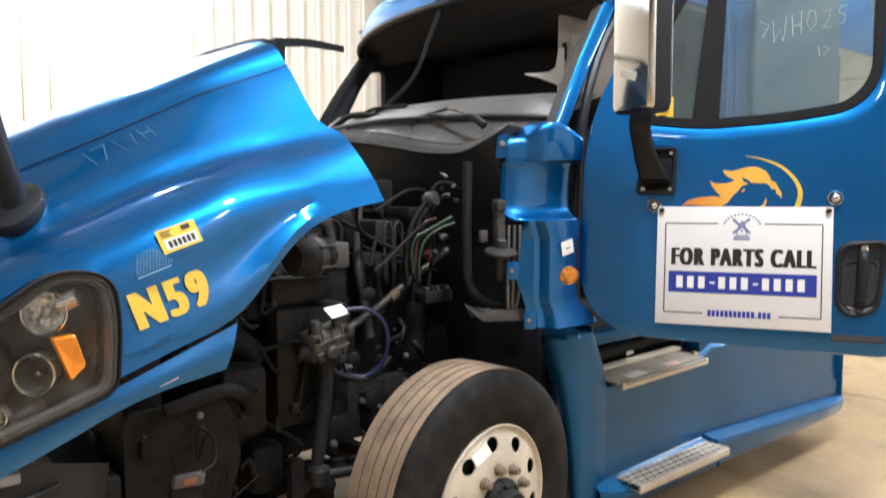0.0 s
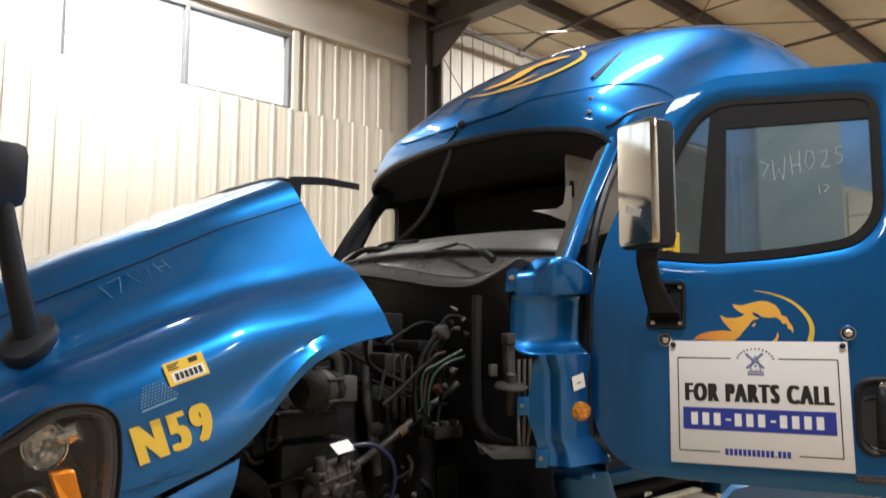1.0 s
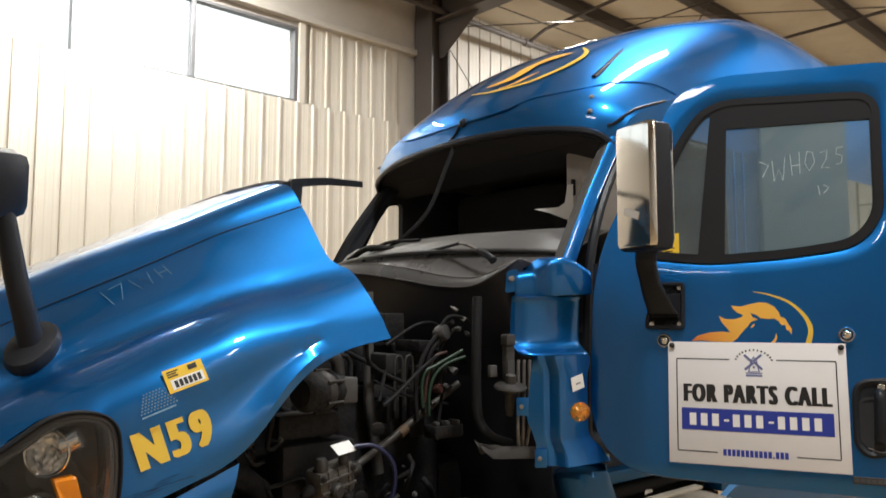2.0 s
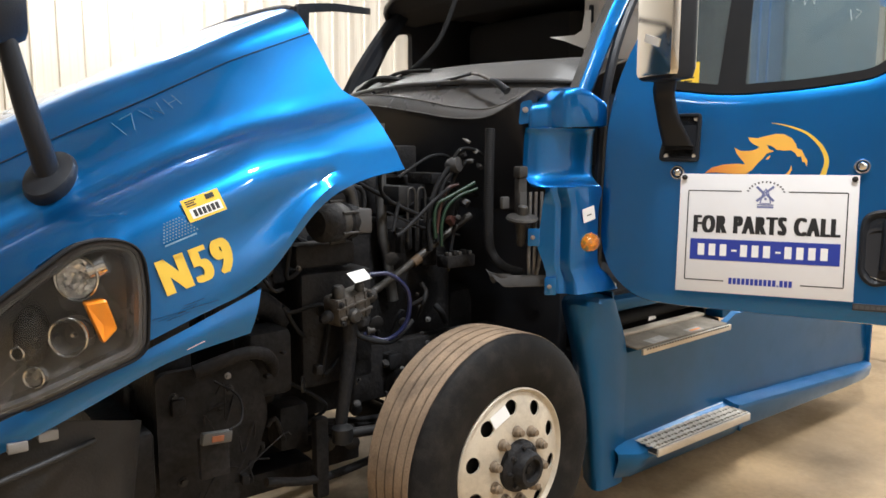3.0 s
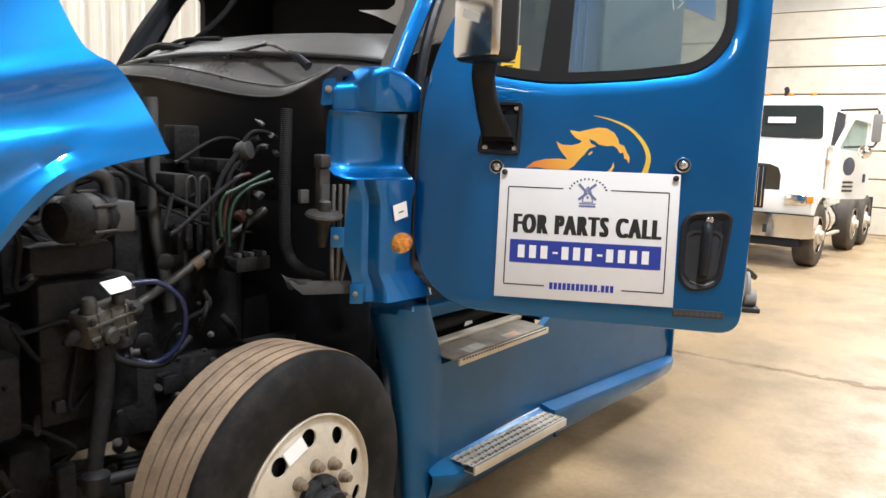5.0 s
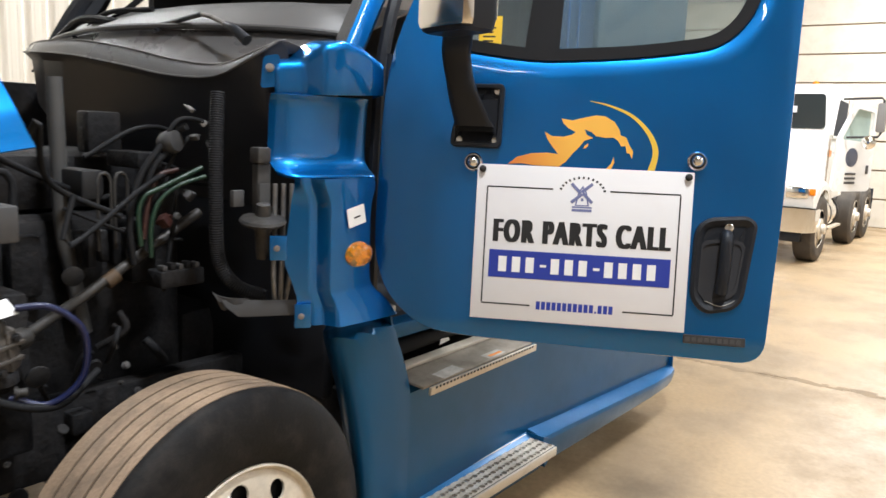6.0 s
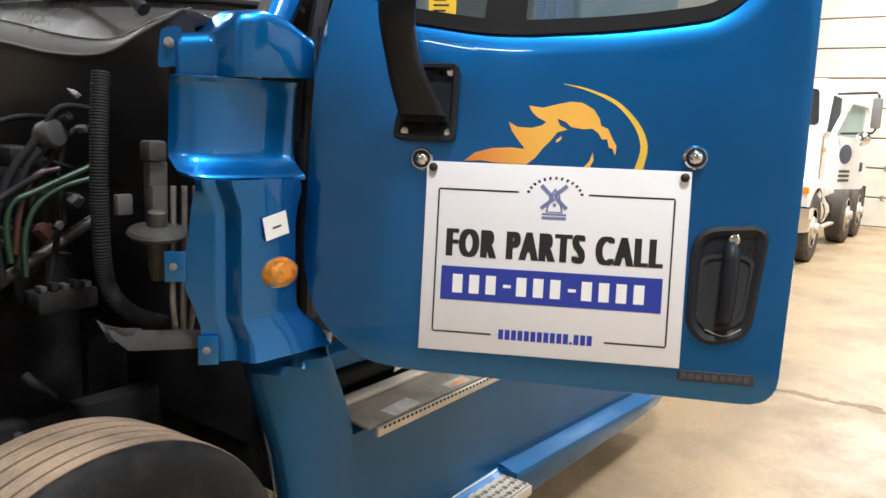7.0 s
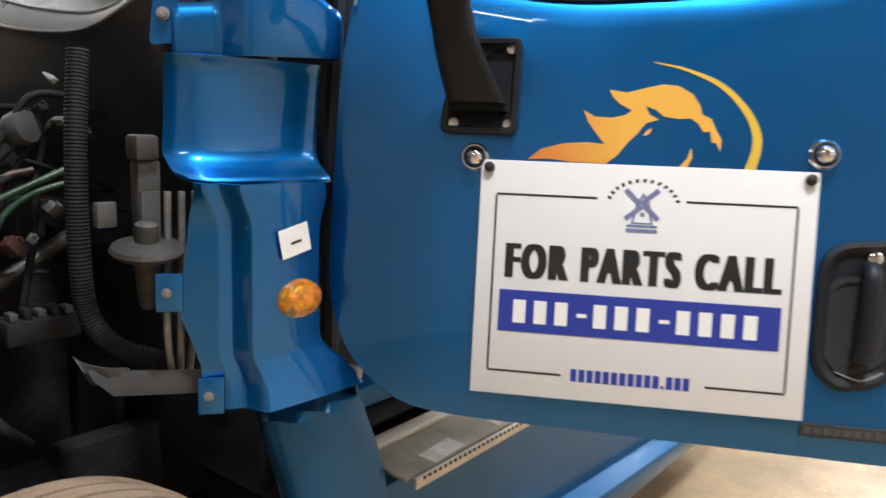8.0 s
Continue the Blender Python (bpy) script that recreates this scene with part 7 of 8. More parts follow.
    pipe("blue_hose", [(-0.46, 0.36, 1.275), (-0.38, 0.33, 1.27), (-0.30, 0.32, 1.19), (-0.30, 0.33, 1.06), (-0.38, 0.36, 0.99), (-0.47, 0.40, 1.02)], 0.0095, BLUE_HOSE, "blue plastic air hose", 32)
    pipe("drag_line", [(-0.52, 0.40, 1.08), (-0.50, 0.38, 1.02), (-0.36, 0.36, 0.98), (-0.22, 0.40, 1.04)], 0.012, HOSE, "", 20)
    bolt("hose_fitting", (-0.46, 0.385, 1.035), (1, -0.4, 0), 0.012, 0.03, BAY_CAST, truck)
    bm = bmesh.new()
    tube(bm, [(-0.54, 0.40, 1.08), (-0.545, 0.40, 0.92), (-0.585, 0.40, 0.66)], 0.034, 12, 14, 0.026)
    part("pitman_arm", bm, ENGINE, truck, "steel pitman arm")
    pipe("drag_link", [(-0.59, 0.38, 0.62), (-0.30, 0.36, 0.60), (0.0, 0.36, 0.58)], 0.022, STEEL, "steel drag link", 6)
    bm = bmesh.new()
    lathe(bm, [(0.02, -0.04), (0.042, -0.03), (0.045, 0.03), (0.02, 0.045)], 18, Matrix.Translation((-0.59, 0.38, 0.62)))
    part("ball_joint", bm, STEEL, truck)
    solid("gear_mount", (-0.70, 0.50, 0.80), (-0.36, 0.66, 1.28), ENGINE, "", 0.02)
    # front axle, springs, knuckle and brake chamber
    pipe("axle_beam", [(0.0, 0.28, 0.47), (0.02, 0.55, 0.40), (0.02, MID, 0.38), (0.02, 1.75, 0.40), (0.0, 2.02, 0.47)], 0.06, ENGINE, "black front axle beam", 24)
    for y in (0.66, 1.58):
        bm = bmesh.new()
        for k in range(3):
            tube(bm, [(-0.75, y + 0.04, 0.60 - 0.02 * k), (0.0, y + 0.04, 0.50 - 0.022 * k), (0.75, y + 0.04, 0.60 - 0.02 * k)], 0.016, 8, 16)
        part("leaf_spring", bm, ENGINE, truck, "black leaf spring")
    bm = bmesh.new()
    lathe(bm, [(0.20, 0), (0.21, 0.02), (0.21, 0.16), (0.12, 0.18), (0.06, 0.18)], 40, Matrix.Translation((0, 0.10, 0.492)) @ pose(0, 0, 0, -90, 0, 0))
    part("brake_drum", bm, ENGINE, truck, "dark brake drum")
    pipe("tie_rod", [(0.14, 0.30, 0.42), (0.16, MID, 0.36), (0.14, 2.0, 0.42)], 0.02, ENGINE, "", 10)
    bm = bmesh.new()
    lathe(bm, [(0.02, 0), (0.075, 0.01), (0.085, 0.05), (0.085, 0.07), (0.07, 0.12), (0.02, 0.13)], 28, Matrix.Translation((-0.12, 0.36, 0.78)) @ pose(0, 0, 0, 0, 70, 20))
    part("brake_chamber", bm, STEEL, truck, "round brake chamber")
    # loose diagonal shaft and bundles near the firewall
    pipe("steering_shaft", [(-0.34, 0.57, 1.14), (-0.20, 0.55, 1.221), (0.233, 0.55, 1.469)], 0.017, BAY_CAST, "dull steel steering shaft", 0)
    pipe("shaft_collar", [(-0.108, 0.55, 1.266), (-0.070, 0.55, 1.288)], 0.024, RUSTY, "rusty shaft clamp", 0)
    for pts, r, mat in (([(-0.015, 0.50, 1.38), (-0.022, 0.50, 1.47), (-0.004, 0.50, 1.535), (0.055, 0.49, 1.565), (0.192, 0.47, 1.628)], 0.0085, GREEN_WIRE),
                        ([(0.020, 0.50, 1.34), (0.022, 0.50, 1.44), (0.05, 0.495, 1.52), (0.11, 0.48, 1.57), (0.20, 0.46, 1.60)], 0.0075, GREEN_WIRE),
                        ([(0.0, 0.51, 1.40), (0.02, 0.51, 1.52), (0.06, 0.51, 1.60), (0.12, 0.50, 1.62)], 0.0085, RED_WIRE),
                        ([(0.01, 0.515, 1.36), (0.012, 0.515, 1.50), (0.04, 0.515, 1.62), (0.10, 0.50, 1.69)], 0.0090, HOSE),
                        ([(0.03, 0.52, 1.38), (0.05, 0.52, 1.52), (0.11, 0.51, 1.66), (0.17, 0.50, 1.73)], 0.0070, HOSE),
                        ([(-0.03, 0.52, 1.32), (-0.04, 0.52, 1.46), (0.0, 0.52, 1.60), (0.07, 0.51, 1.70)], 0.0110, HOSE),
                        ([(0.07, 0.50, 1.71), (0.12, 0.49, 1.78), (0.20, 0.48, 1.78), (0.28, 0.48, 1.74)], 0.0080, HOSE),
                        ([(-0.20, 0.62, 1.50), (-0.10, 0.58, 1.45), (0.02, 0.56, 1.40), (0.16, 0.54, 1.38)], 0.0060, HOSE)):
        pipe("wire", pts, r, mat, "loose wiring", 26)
    # connectors: a body, a lock tab and a boot each
    for x, z, w, mat in ((0.21, 1.773, 0.022, GREY_TRIM), (0.16, 1.818, 0.016, GREY_TRIM), (0.176, 1.727, 0.020, GREY_PIPE), (0.135, 1.755, 0.022, ENGINE), (0.150, 1.535, 0.034, GREY_PLASTIC), (0.062, 1.457, 0.040, RED_WIRE), (0.105, 1.47, 0.022, GREY_PIPE), (0.235, 1.70, 0.024, ENGINE)):
        m = Matrix.Translation((x, 0.485, z)) @ pose(0, 0, 0, 40 * math.sin(x * 90), 50 * math.sin(z * 70), 35 * math.sin(x * 50))
        bm = bmesh.new()
        box(bm, (-w / 2, -0.014, -w * 0.4), (w / 2, 0.016, w * 0.4), 0.004, m)
        box(bm, (-w * 0.18, -0.018, w * 0.36), (w * 0.18, 0.010, w * 0.56), 0.002, m)
        lathe(bm, [(w * 0.3, 0), (w * 0.26, 0.012), (w * 0.16, 0.02)], 10, m @ Matrix.Translation((0, 0.014, 0)) @ pose(0, 0, 0, -90, 0, 0))
        part("connector", bm, mat, truck, "small electrical connector")
    bm = bmesh.new()
    lathe(bm, [(0.012, 0.02), (0.034, 0.016), (0.040, 0.0), (0.034, -0.03), (0.02, -0.05)], 20, Matrix.Translation((0.104, 0.50, 1.712)) @ pose(0, 0, 0, 80, 0, 20))
    part("harness_plug", bm, GREY_PLASTIC, truck, "round grey harness plug")
    solid("junction_box", (0.035, 0.47, 1.235), (0.20, 0.56, 1.292), ENGINE, "black junction box", 0.008)
    for k in range(5):
        solid("terminal", (0.045 + 0.030 * k, 0.475, 1.292), (0.063 + 0.030 * k, 0.51, 1.31 + 0.006 * (k % 2)), (GREY_PLASTIC, ENGINE)[k % 2], "", 0.003)
    # corrugated upright hose
    bm = bmesh.new()
    p = smooth_line([(0.125, 0.29, 1.87), (0.104, 0.27, 1.70), (0.101, 0.27, 1.50), (0.113, 0.27, 1.347), (0.15, 0.23, 1.27), (0.22, 0.18, 1.235)], 190)
    rows, up = [], Vector((0, 1, 0))
    for i, c in enumerate(p):
        d = (p[min(i + 1, 189)] - p[max(i - 1, 0)]).normalized()
        a = d.cross(up).normalized()
        b = a.cross(d)
        r = 0.022 + (0.0008 if i % 2 else -0.0008)
        rows.append([c + (a * math.cos(2 * math.pi * j / 12) + b * math.sin(2 * math.pi * j / 12)) * r for j in range(12)])
    sheet(bm, rows, 0, True)
    part("corrugated_hose", bm, HOSE, truck, "black corrugated hose")
    # heater lines and valve beside the blue panels
    for k in range(3):
        pipe("heater_line", [(0.205 + 0.026 * k, 0.115 - 0.008 * k, 1.60), (0.203 + 0.026 * k, 0.115 - 0.008 * k, 1.45), (0.195 + 0.026 * k, 0.11 - 0.008 * k, 1.32), (0.21 + 0.02 * k, 0.12, 1.22)], 0.0075, CASTING, "bare metal coolant line", 16)
    solid("valve_body", (0.155, 0.135, 1.47), (0.205, 0.165, 1.66), BAY_CAST, "cast valve body with a paper label", 0.006)
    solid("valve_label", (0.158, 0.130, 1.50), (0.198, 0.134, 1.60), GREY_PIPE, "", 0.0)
    solid("valve_top", (0.145, 0.12, 1.66), (0.195, 0.165, 1.71), BAY_CAST, "", 0.008)
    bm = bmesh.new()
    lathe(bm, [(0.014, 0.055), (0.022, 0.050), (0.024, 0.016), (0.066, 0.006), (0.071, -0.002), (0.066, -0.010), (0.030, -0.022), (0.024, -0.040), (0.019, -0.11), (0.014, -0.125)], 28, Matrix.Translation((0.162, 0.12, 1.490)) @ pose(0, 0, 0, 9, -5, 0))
    part("water_valve", bm, BAY_CAST, truck, "dull cast water valve")
    solid("white_connector", (0.085, 0.16, 1.53), (0.125, 0.18, 1.58), GREY_PLASTIC, "pale connector", 0.004)
    # bracket below
    bm = bmesh.new()
    rows = [[Vector(q) for q in ((0.085, 0.225, 1.236), (0.13, 0.165, 1.238), (0.235, 0.05, 1.243))], [Vector(q) for q in ((0.088, 0.205, 1.216), (0.133, 0.150, 1.217), (0.235, 0.034, 1.222))], [Vector(q) for q in ((0.112, 0.175, 1.186), (0.145, 0.135, 1.189), (0.235, 0.040, 1.196))], [Vector(q) for q in ((0.150, 0.175, 1.180), (0.180, 0.140, 1.183), (0.250, 0.060, 1.190))]]
    sheet(bm, rows, 0.006)
    part("cowl_bracket", bm, GREY_PLASTIC, truck, "grey sheet-metal cowl bracket")
    bm = bmesh.new()
    fold = smooth_line([(0.070, 0.250, 1.262), (0.085, 0.235, 1.246), (0.100, 0.200, 1.243), (0.135, 0.160, 1.244)], 10)
    sheet(bm, [fold, [p + Vector((0.006, -0.012, -0.020 - 0.006 * math.sin(1.7 * k))) for k, p in enumerate(fold)], [p + Vector((0.020, -0.004, -0.046 - 0.008 * math.sin(1.3 * k))) for k, p in enumerate(fold)]], 0.005)
    part("bracket_fold", bm, GREY_PLASTIC, truck, "bent flange of the cowl bracket")
    # front crossmember, bumper brackets and hanging marker lamp
    solid("crossmember", (-1.50, 0.30, 0.60), (-1.36, 2.0, 0.84), ENGINE, "black front crossmember", 0.02)
    bm = bmesh.new()
    loft(bm, [[(-2.05, 0.20, 1.03), (-1.85, 0.10, 1.03), (-1.70, 0.08, 1.02), (-1.50, 0.10, 0.97), (-1.44, 0.16, 0.94)], [(-2.06, 0.18, 0.86), (-1.86, 0.08, 0.86), (-1.72, 0.06, 0.86), (-1.52, 0.08, 0.82), (-1.46, 0.16, 0.80)], [(-2.05, 0.20, 0.62), (-1.86, 0.10, 0.62), (-1.72, 0.08, 0.62), (-1.53, 0.10, 0.60), (-1.48, 0.18, 0.60)]], 12, 12, 0.006)
    part("bumper_bracket", bm, STEEL, truck, "black plastic bumper end bracket")
    pipe("bumper_rod", [(-1.95, -0.03, 0.90), (-1.74, 0.02, 0.925), (-1.60, 0.06, 0.945)], 0.010, STEEL, "steel bumper rod", 6)
    for k in range(3):
        solid("bumper_shim", (-1.90 + 0.075 * k, 0.02, 0.955 + 0.015 * k), (-1.85 + 0.075 * k, 0.06, 0.985 + 0.015 * k), GREY_TRIM, "pale plastic shim", 0.004)
    mm = Matrix.Translation((-1.225, 0.10, 0.850)) @ pose(0, 0, 0, 4, 7, 6)
    bm = bmesh.new()
    box(bm, (-0.052, -0.010, -0.020), (0.052, 0.014, 0.020), 0.005, mm)
    lamp = part("side_marker", bm, GREY_PIPE, truck, "loose marker lamp with a pale base")
    bm = bmesh.new()
    box(bm, (-0.022, -0.014, -0.010), (0.020, -0.010, 0.010), 0.003, mm)
    part("marker_lens", bm, OLD_LENS, lamp, "faded brown lens")
    pipe("marker_wire", [(-1.18, 0.10, 0.865), (-1.13, 0.12, 0.88), (-1.12, 0.16, 0.95), (-1.18, 0.22, 1.0)], 0.004, HOSE, "", 16)
    solid("marker_bracket", (-1.27, 0.13, 0.70), (-1.17, 0.16, 0.84), DEEP, "", 0.006)
    # plates, hangers and hoses that fill the dark space under the hood
    bm = bmesh.new()
    prism(bm, rounded([(-1.34, 0.30), (-1.16, 0.33), (-0.99, 0.62), (-0.93, 0.80), (-0.98, 1.02), (-1.34, 1.02)], 0.05, 4), -0.37, -0.34, pose(0, 0, 0, 90, 0, 0))
    part("bumper_mount", bm, DEEP, truck, "black bumper mounting plate")
    for x, z in ((-1.26, 0.62), (-1.12, 0.70), (-1.08, 0.92), (-1.28, 0.93)):
        bolt("mount_bolt", (x, 0.34, z), (0, -1, 0), 0.012, 0.016, STEEL, truck)
    solid("spring_hanger", (-0.80, 0.52, 0.54), (-0.66, 0.66, 0.74), DEEP, "black spring hanger", 0.03)
    solid("sway_bar_link", (-0.70, 0.40, 0.36), (-0.64, 0.45, 0.70), DEEP, "", 0.012)
    pipe("sway_bar", [(-0.92, 0.40, 0.50), (-0.67, 0.42, 0.44), (-0.30, 0.44, 0.46), (0.0, 0.5, 0.46)], 0.018, ENGINE, "black anti-roll bar")
    pipe("cooler_hose", [(-1.22, 0.30, 1.02), (-1.02, 0.28, 1.06), (-0.90, 0.36, 0.98), (-0.86, 0.50, 0.80)], 0.024, DEEP, "black cooler hose")
    pipe("air_duct", [(-1.10, 0.52, 1.16), (-0.92, 0.50, 1.20), (-0.76, 0.56, 1.10)], 0.05, DEEP, "black air duct")
    solid("washer_tank", (-0.98, 0.38, 0.84), (-0.80, 0.56, 1.10), DEEP, "black washer tank", 0.03)
    # two dark blocks added where the floor below lies in shade
    solid("lower_shade_block", (-0.95, 0.70, 0.30), (-0.55, 0.90, 0.40), ENGINE, "dark block covering shaded floor", 0.02)
    solid("shade_plate", (-0.52, 0.72, 0.33), (-0.30, 0.78, 0.50), ENGINE, "dark plate covering shaded floor", 0.01)
    # wiring, clips and small lines hung on the bumper mount and washer tank
    mess = random.Random(4)
    for k in range(7):
        x, z = mess.uniform(-1.34, -0.78), mess.uniform(0.52, 1.06)
        y = 0.30 + 0.04 * mess.random()
        pipe("loose_wire", [(x, y, z), (x + mess.uniform(-0.05, 0.08), y - 0.02, z + mess.uniform(-0.08, 0.05)), (x + mess.uniform(0.02, 0.16), y, z + mess.uniform(-0.12, 0.08)), (x + mess.uniform(0.05, 0.24), y + 0.04, z + mess.uniform(-0.14, 0.06))],
             mess.uniform(0.002, 0.004), (HOSE, ENGINE, DEEP)[k % 3], "", 16)
    for k in range(7):
        x, z, w = mess.uniform(-1.32, -0.72), mess.uniform(0.48, 1.04), mess.uniform(0.015, 0.05)
        solid("clip", (x, 0.31, z), (x + w, 0.345, z + w * mess.uniform(0.4, 1.3)), (ENGINE, DEEP, DEEP)[k % 3], "", 0.004)
    # grimy small fittings: hose clamps, bolts and torn clips scattered over the dark parts
    for k in range(70):
        x, z = mess.uniform(-1.30, 0.05), mess.uniform(0.50, 1.38)
        y = 0.36 + 0.30 * mess.random()
        if k % 3 == 0:
            bolt("fitting", (x, y, z), (mess.uniform(-0.6, 0.4), -1, mess.uniform(-0.4, 0.6)), mess.uniform(0.005, 0.011), 0.014, (BAY_CAST, STEEL, GREY_PLASTIC)[k // 3 % 3], truck)
        elif k % 3 == 1:
            r = mess.uniform(0.014, 0.03)
            bm = bmesh.new()
            lathe(bm, [(r, 0), (r * 1.15, 0.002), (r * 1.15, 0.010), (r, 0.012)], 14, Matrix.Translation((x, y, z)) @ pose(0, 0, 0, mess.uniform(30, 150), mess.uniform(0, 90), 0))
            part("hose_clamp", bm, STEEL, truck)
        else:
            pipe("stub_hose", [(x, y, z), (x + mess.uniform(-0.04, 0.06), y - 0.02, z + mess.uniform(-0.06, 0.03)), (x + mess.uniform(-0.06, 0.10), y + 0.03, z - mess.uniform(0.04, 0.16))], mess.uniform(0.006, 0.016), (HOSE, DEEP, ENGINE)[k % 5 % 3], "", 10)
    bolt("pale_clip", (-1.10, 0.30, 0.985), (0, -1, 0), 0.008, 0.012, GREY_TRIM, truck)
    # scattered harness runs
    rnd = random.Random(21)
    for k in range(16):
        x, y, z = rnd.uniform(-1.0, 0.3), rnd.uniform(0.45, 0.75), rnd.uniform(0.8, 1.75)
        pipe("harness", [(x, y, z), (x + rnd.uniform(-0.1, 0.2), y + rnd.uniform(-0.06, 0.06), z + rnd.uniform(-0.15, 0.1)), (x + rnd.uniform(0.05, 0.35), y + rnd.uniform(-0.05, 0.08), z + rnd.uniform(-0.3, 0.1)), (x + rnd.uniform(0.1, 0.45), y + 0.05, z + rnd.uniform(-0.35, 0.0))], rnd.uniform(0.006, 0.013), HOSE, "black wiring harness", 20)
    for k in range(14):
        x, z, w = rnd.uniform(-0.95, 0.25), rnd.uniform(0.75, 1.65), rnd.uniform(0.03, 0.09)
        solid("bracket", (x, 0.60, z), (x + w, 0.80, z + w * rnd.uniform(0.6, 1.6)), ENGINE if k % 5 else STEEL, "small black bracket", 0.008)


engine_bay()

# ---- white truck in the far bay ----


def white_truck():
    t = thing("work_truck", "white conventional day-cab truck with chrome bumper and open door", "truck", m=pose(10.85, 0.68, 0, 0, 0, 0))
    W = 2.35

    def solid(name, lo, hi, mat, label="", bevel=0.02, parent=None):
        bm = bmesh.new()
        box(bm, lo, hi, bevel)
        return part(name, bm, mat, parent or t, label)

    # hood: tapered, rounded on top
    def section(x, y0, y1, z0, z1, r=0.22):
        pts = [(y0, z0), (y0, z1 - r), (y0 + r * 0.3, z1 - r * 0.3), (y0 + r, z1), ((y0 + y1) / 2, z1 + 0.03), (y1 - r, z1), (y1 - r * 0.3, z1 - r * 0.3), (y1, z1 - r), (y1, z0)]
        return [Vector((x, y, z)) for y, z in pts]

    bm = bmesh.new()
    rows = [section(0.0, 0.52, W - 0.52, 0.88, 1.62, 0.16), section(0.06, 0.46, W - 0.46, 0.88, 1.78, 0.2), section(0.45, 0.40, W - 0.40, 0.95, 1.95), section(0.95, 0.28, W - 0.28, 1.0, 2.04)]
    sheet(bm, rows, 0.01)
    part("hood", bm, WHITE_PAINT, t, "white sloping hood")
    for s in (0, 1):
        y0, y1 = (0.0, 0.48) if s == 0 else (W - 0.48, W)
        bm = bmesh.new()
        n = 16
        rows = []
        for i in range(n + 1):
            x = -0.02 + 1.28 * i / n
            arch = 0.90 + 0.30 * math.sqrt(max(0, 1 - ((x - 0.62) / 0.66) ** 2))
            yo, yi = (y0 + 0.02 * (1 - math.sin(math.pi * i / n)), y1) if s == 0 else (y1 - 0.02 * (1 - math.sin(math.pi * i / n)), y0)
            low = 0.86 if x < 0.10 or x > 1.14 else 0.56 + 0.56 * math.sqrt(max(0, 1 - ((x - 0.62) / 0.56) ** 2))
            rows.append([Vector((x, yo, low)), Vector((x, yo, arch)), Vector((x, yo + (yi - yo) * 0.2, arch + 0.10)), Vector((x, yi, arch + 0.16))])
        sheet(bm, rows, 0.01)
        part("fender", bm, WHITE_PAINT, t, "white front fender")
        bm = bmesh.new()
        box(bm, (-0.045, y0 + 0.10, 1.00), (0.0, y1 - 0.06, 1.17), 0.02)
        part("headlamp", bm, CHROME, t, "clear headlamp")
        bm = bmesh.new()
        box(bm, (-0.05, y0 + 0.01, 1.05), (0.02, y0 + 0.09, 1.15) if s == 0 else (0.02, y0 + 0.09, 1.15), 0.01)
        part("turn_lamp", bm, AMBER, t, "amber turn lamp")
    solid("fender_front", (-0.01, 0.02, 0.86), (0.02, W - 0.02, 1.22), WHITE_PAINT, "", 0.01)
    solid("grille", (-0.03, 0.74, 0.92), (0.0, W - 0.74, 1.60), BLACK, "dark grille", 0.02)
    for k in range(12):
        solid("grille_bar", (-0.04, 0.77 + 0.068 * k, 0.95), (-0.028, 0.785 + 0.068 * k, 1.57), CHROME, "", 0.003)
    bm = bmesh.new()
    rows = [[Vector((0.35, -0.01, z)) for z in (0.50, 0.84)], [Vector((0.0, -0.02, z)) for z in (0.50, 0.84)], [Vector((-0.10, 0.10, z)) for z in (0.49, 0.85)], [Vector((-0.16, W / 2, z)) for z in (0.49, 0.85)], [Vector((-0.10, W - 0.10, z)) for z in (0.49, 0.85)], [Vector((0.0, W + 0.02, z)) for z in (0.50, 0.84)], [Vector((0.35, W + 0.01, z)) for z in (0.50, 0.84)]]
    sheet(bm, rows, 0.012)
    bump = part("bumper", bm, CHROME, t, "chrome front bumper")
    for y in (0.65, W - 0.65):
        solid("tow_hook", (-0.17, y - 0.03, 0.55), (-0.12, y + 0.03, 0.68), INTERIOR, "", 0.01, bump)
    solid("valance", (-0.05, 0.15, 0.34), (0.10, W - 0.15, 0.50), BLACK, "", 0.02)
    # cab
    bm = bmesh.new()
    prof = [(0.95, 1.05), (0.92, 2.02), (1.12, 2.63), (1.24, 2.76), (1.9, 2.80), (2.45, 2.78), (2.50, 2.66), (2.50, 0.95), (1.3, 0.92)]
    rows = []
    for y, k in ((0.10, 0.96), (0.12, 0.985), (0.22, 1.0), (W - 0.22, 1.0), (W - 0.12, 0.985), (W - 0.10, 0.96)):
        rows.append([Vector((x, y, 1.0 + (z - 1.0) * k)) for x, z in prof])
    sheet(bm, rows, 0, True)
    bm.faces.new([v for v in bm.verts[0:0]] or [bm.verts.new(p) for p in rows[0]])
    bm.faces.new([bm.verts.new(p) for p in rows[-1]])
    part("cab", bm, WHITE_PAINT, t, "white day cab")
    bm = bmesh.new()
    q = rounded([(0.16, 2.05), (W - 0.16, 2.05), (W - 0.24, 2.60), (0.24, 2.60)], 0.07, 5)
    prism(bm, q, 0.0, 0.012, Matrix(((0, 0.345, -1, 0.925 - 0.345 * 2.05), (1, 0, 0, 0), (0, 1, 0, 0), (0, 0, 0, 1))))
    ws = part("windscreen", bm, DARK_GLASS, t, "dark windscreen", smooth=False)
    bm = bmesh.new()
    box(bm, (0.93, 0.62, 2.30), (0.965, 1.05, 2.40), 0, pose(0.035, 0, 0))
